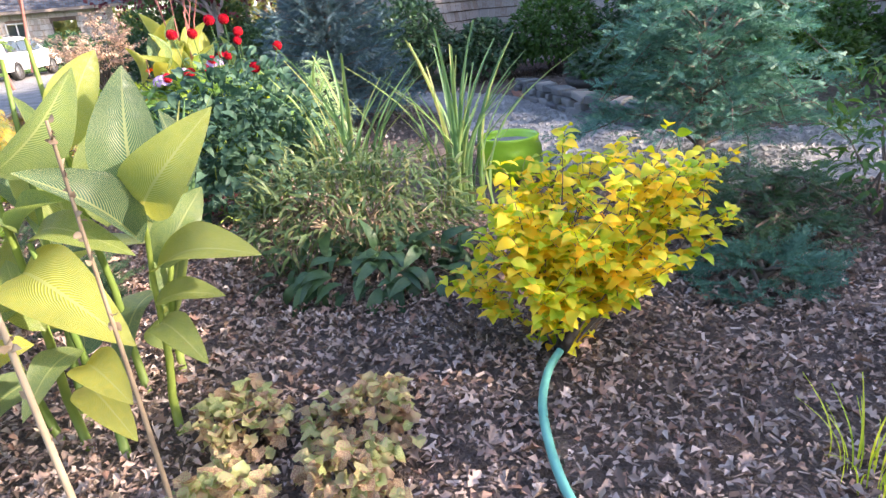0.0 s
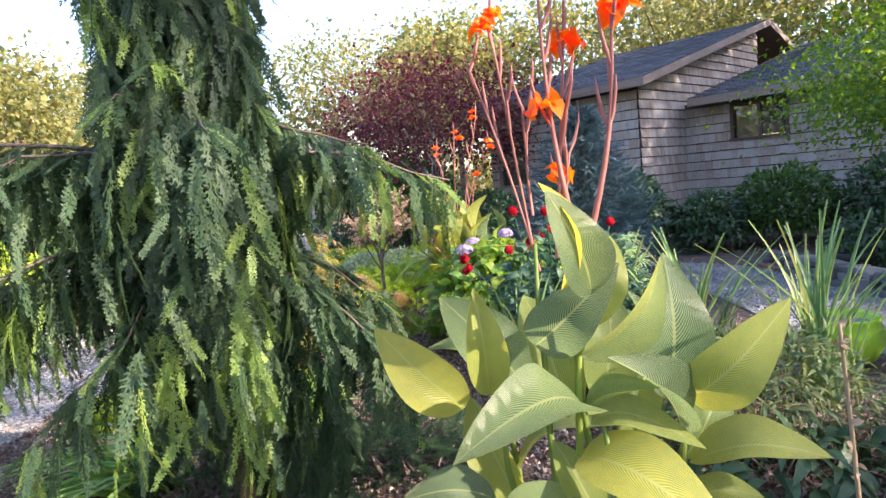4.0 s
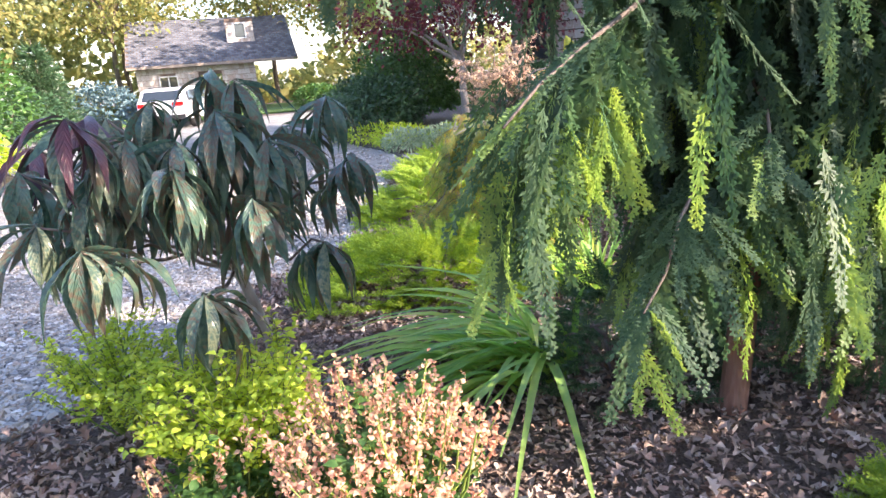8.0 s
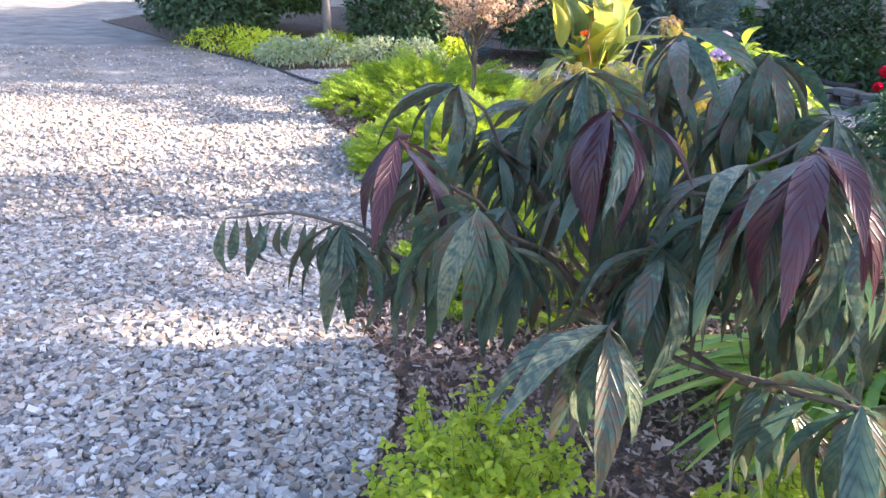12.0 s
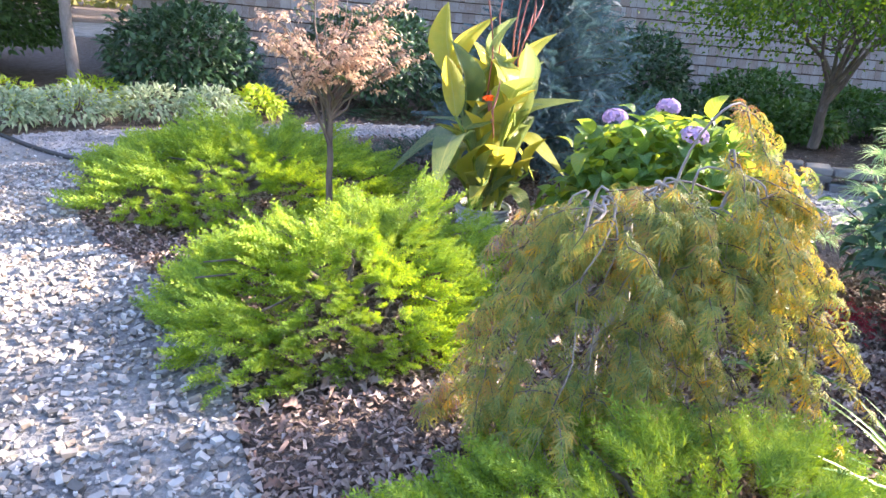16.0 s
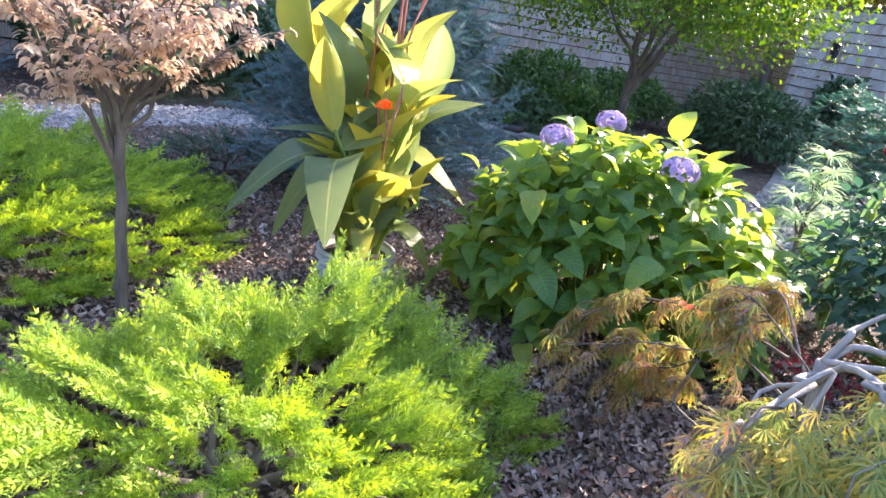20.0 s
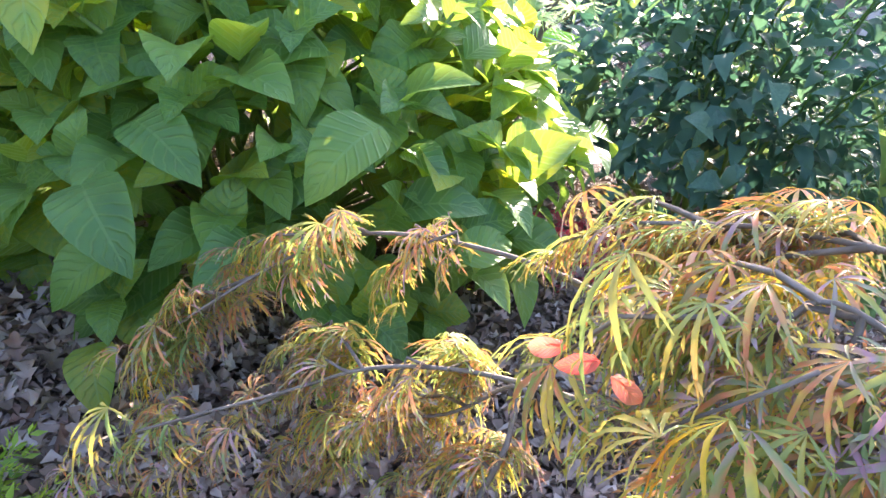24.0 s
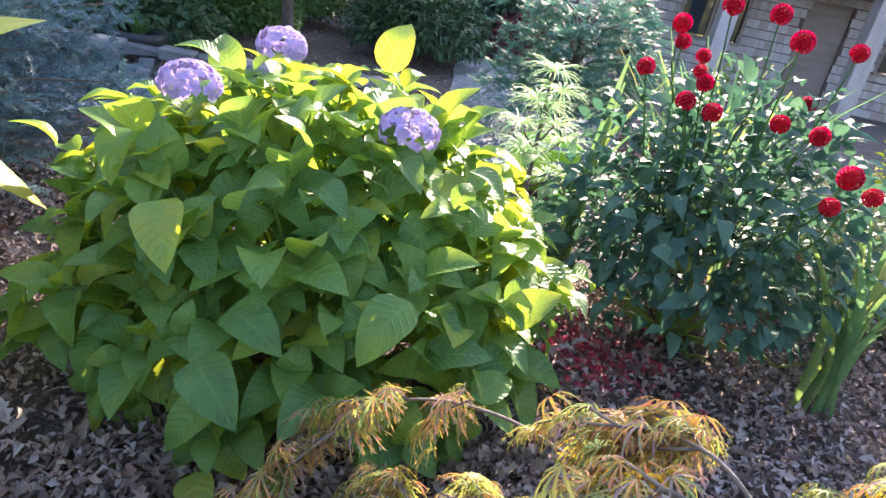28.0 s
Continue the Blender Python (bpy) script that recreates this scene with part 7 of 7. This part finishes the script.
wall("far_house_dormer", dorm, 1.6, 5.3, [(0.5, 1.1, 4.2, 5.0)], label="pale dormer on the far roof", base=3.6, course=0.3)
window_unit("window_7", dorm, 0.5, 1.1, 4.2, 5.0, 1, label="white dormer window", frame_mat="white_paint")
M["lawn"] = solid_mat("lawn_grass", [(0.04, 0.1, 0.015), (0.09, 0.18, 0.03), (0.15, 0.24, 0.05)], 0.9, 1.5, 1.0, 0, fine=120, dist=0.05)
sheet("lawn_far", [(-40, 30), (-22, 27.5), (-12, 32), (-8, 40), (-20, 46), (-45, 45)], 0.05, M["lawn"], label="sunlit lawn before the neighbouring house")
for x, y, r, h, mt in ((-15.2, 13.5, 1.1, 2.6, "green"), (-13.5, 10.5, 1.0, 1.0, "lime"), (-17.5, 17.5, 1.3, 1.6, "dark_green"), (-12.3, 7.0, 0.9, 0.9, "lime"), (-21.5, 17.6, 1.7, 4.4, "purple"), (-16.0, 28.5, 1.2, 1.4, "dark_green"), (-12.5, 30.5, 1.1, 1.2, "green"), (-9.0, 27.5, 1.0, 1.0, "dark_green"), (-7.5, 22.5, 1.3, 0.9, "green"), (-6.6, 18.0, 1.3, 1.6, "dark_green"), (-13.0, 4.5, 1.2, 1.2, "green"), (-19.0, 24.0, 1.3, 1.8, "blue")):
    shrub("driveway_shrub", (x, y, 0), r, h, SMALL, mt, 1500, 0.17, {"green": "leafy green shrub beside the driveway", "lime": "sunlit yellow-green shrub beside the driveway", "dark_green": "dark evergreen shrub beside the driveway", "purple": "purple-leaved shrub beside the driveway", "blue": "blue-grey conifer beyond the car"}[mt], "shrub", "driveway shrubs", stems=7)

spruce((-19.6, 21.6, 0.0), 3.4, 1.25, "dark green spruce standing beyond the driveway", 12, "dark_green", 0.34)

# ---- loose ground cover ----
def inside(poly, p):
    poly = np.asarray(poly)
    hit = np.zeros(len(p), bool)
    for a, b in zip(poly, np.roll(poly, -1, 0)):
        c = (a[1] > p[:, 1]) != (b[1] > p[:, 1])
        hit ^= c & (p[:, 0] < (b[0] - a[0]) * (p[:, 1] - a[1]) / (b[1] - a[1] + 1e-12) + a[0])
    return hit


def lobed(u):
    return oval(u) * (0.72 + 0.34 * math.sin(u * 24))


def spread(boxes):
    out = [np.stack([rng.uniform(a, c, n), rng.uniform(b, d, n)], 1) for a, b, c, d, n in boxes]
    return np.concatenate(out)


path_poly = smooth_line(path_out, 4, True)
CUBE = (np.array([(x, y, z) for x in (-0.5, 0.5) for y in (-0.36, 0.36) for z in (-0.12, 0.12)]) * np.array([1, 1, 1]) + np.array([[0.1, 0.05, 0.02], [0, 0.08, 0], [0.05, -0.1, 0], [-0.05, 0, 0.03], [0, 0.1, 0], [-0.12, 0, 0], [0, -0.05, 0.04], [0.06, -0.08, 0]]),
        np.array([[0, 1, 3, 2], [4, 6, 7, 5], [0, 4, 5, 1], [2, 3, 7, 6], [0, 2, 6, 4], [1, 5, 7, 3]]), np.zeros((8, 2)))
p = spread([(-2.0, 0.9, 3.0, 4.2, 34000), (-6.2, 1.0, -2.0, 5.0, 34000), (-5.2, 4.0, -1.0, 8.2, 36000), (-3.7, 4.9, -2.4, 6.3, 9000), (-6, 11, 3, 13.5, 4000), (-3.6, 8.2, 0.2, 10.2, 6000), (-1, 4, 3, 9, 3000), (1.2, 5.5, 8, 12, 2500)])
p = p[~inside(drive, p) & ~inside(path_poly, p)]
z = 0.018 + rng.uniform(0, 0.022, len(p))
axis = np.concatenate([rng.normal(0, 1, (len(p), 2)), rng.normal(0, 0.22, (len(p), 1))], 1)
up = np.array([0, 0, 1]) + jitter(len(p), 0.4)
kind = rng.uniform(0, 1, len(p))
pos = np.column_stack([p, z])
for name, keep, template, size, label, raise_by in (
        ("bark_chips", kind < 0.5, CUBE, lambda n: np.stack([rng.uniform(0.01, 0.045, n), rng.uniform(0.005, 0.022, n), rng.uniform(0.008, 0.024, n)], 1), "loose brown bark chips covering the beds", 0.0),
        ("leaf_crumbs", (kind >= 0.5) & (kind < 0.955), leaf_shape(0.6, oval, 2, -0.3, 0.6, 0.4), lambda n: rng.uniform(0.015, 0.045, n), "dry broken leaves lying on the mulch", 0.006),
        ("oak_leaves", kind >= 0.955, leaf_shape(0.62, lobed, 9, -0.2, 0.5, 0.4), lambda n: rng.uniform(0.04, 0.08, n), "curled brown oak leaves lying on the mulch", 0.014)):
    stuff = part(name, Geo().scatter(template, pos[keep] + np.array([0, 0, raise_by]), axis[keep], up[keep], size(keep.sum())), M["chip"], smooth=name != "bark_chips")
    tagged(stuff, label, "mulch", kind="stuff")
p = spread([(-7.2, 1.0, -4.7, 5.0, 44000), (-8.5, 2.5, -4.8, 9.5, 30000), (-10.5, 0.5, -5, 13, 9000)])
p = p[inside(drive, p)]
pos = np.column_stack([p, 0.024 + rng.uniform(0, 0.012, len(p))])
axis = np.concatenate([rng.normal(0, 1, (len(p), 2)), rng.normal(0, 0.3, (len(p), 1))], 1)
size = (0.012 + 0.026 * rng.uniform(0, 1, (len(p), 1)) ** 2) * rng.uniform(0.75, 1.3, (len(p), 3)) * np.array([[1, 1, 2.2]])
peb = part("driveway_stones", Geo().scatter(CUBE, pos, axis, np.array([0, 0, 1]) + jitter(len(p), 0.35), size), M["pebble"], smooth=False)
tagged(peb, "loose pale crushed stones of the driveway", "gravel", kind="stuff")
p = spread([(-5.5, 9, 1.5, 11.2, 6000), (-1, 4, 4, 9.5, 8000)])
p = p[inside(path_poly, p)]
pos = np.column_stack([p, 0.016 + rng.uniform(0, 0.01, len(p))])
axis = np.concatenate([rng.normal(0, 1, (len(p), 2)), rng.normal(0, 0.3, (len(p), 1))], 1)
peb2 = part("path_stones", Geo().scatter(CUBE, pos, axis, np.array([0, 0, 1]) + jitter(len(p), 0.35), rng.uniform(0.02, 0.04, (len(p), 1)) * np.array([[1, 1, 2]])), M["path"], smooth=False)
tagged(peb2, "loose grey stones of the garden path", "gravel", kind="stuff")
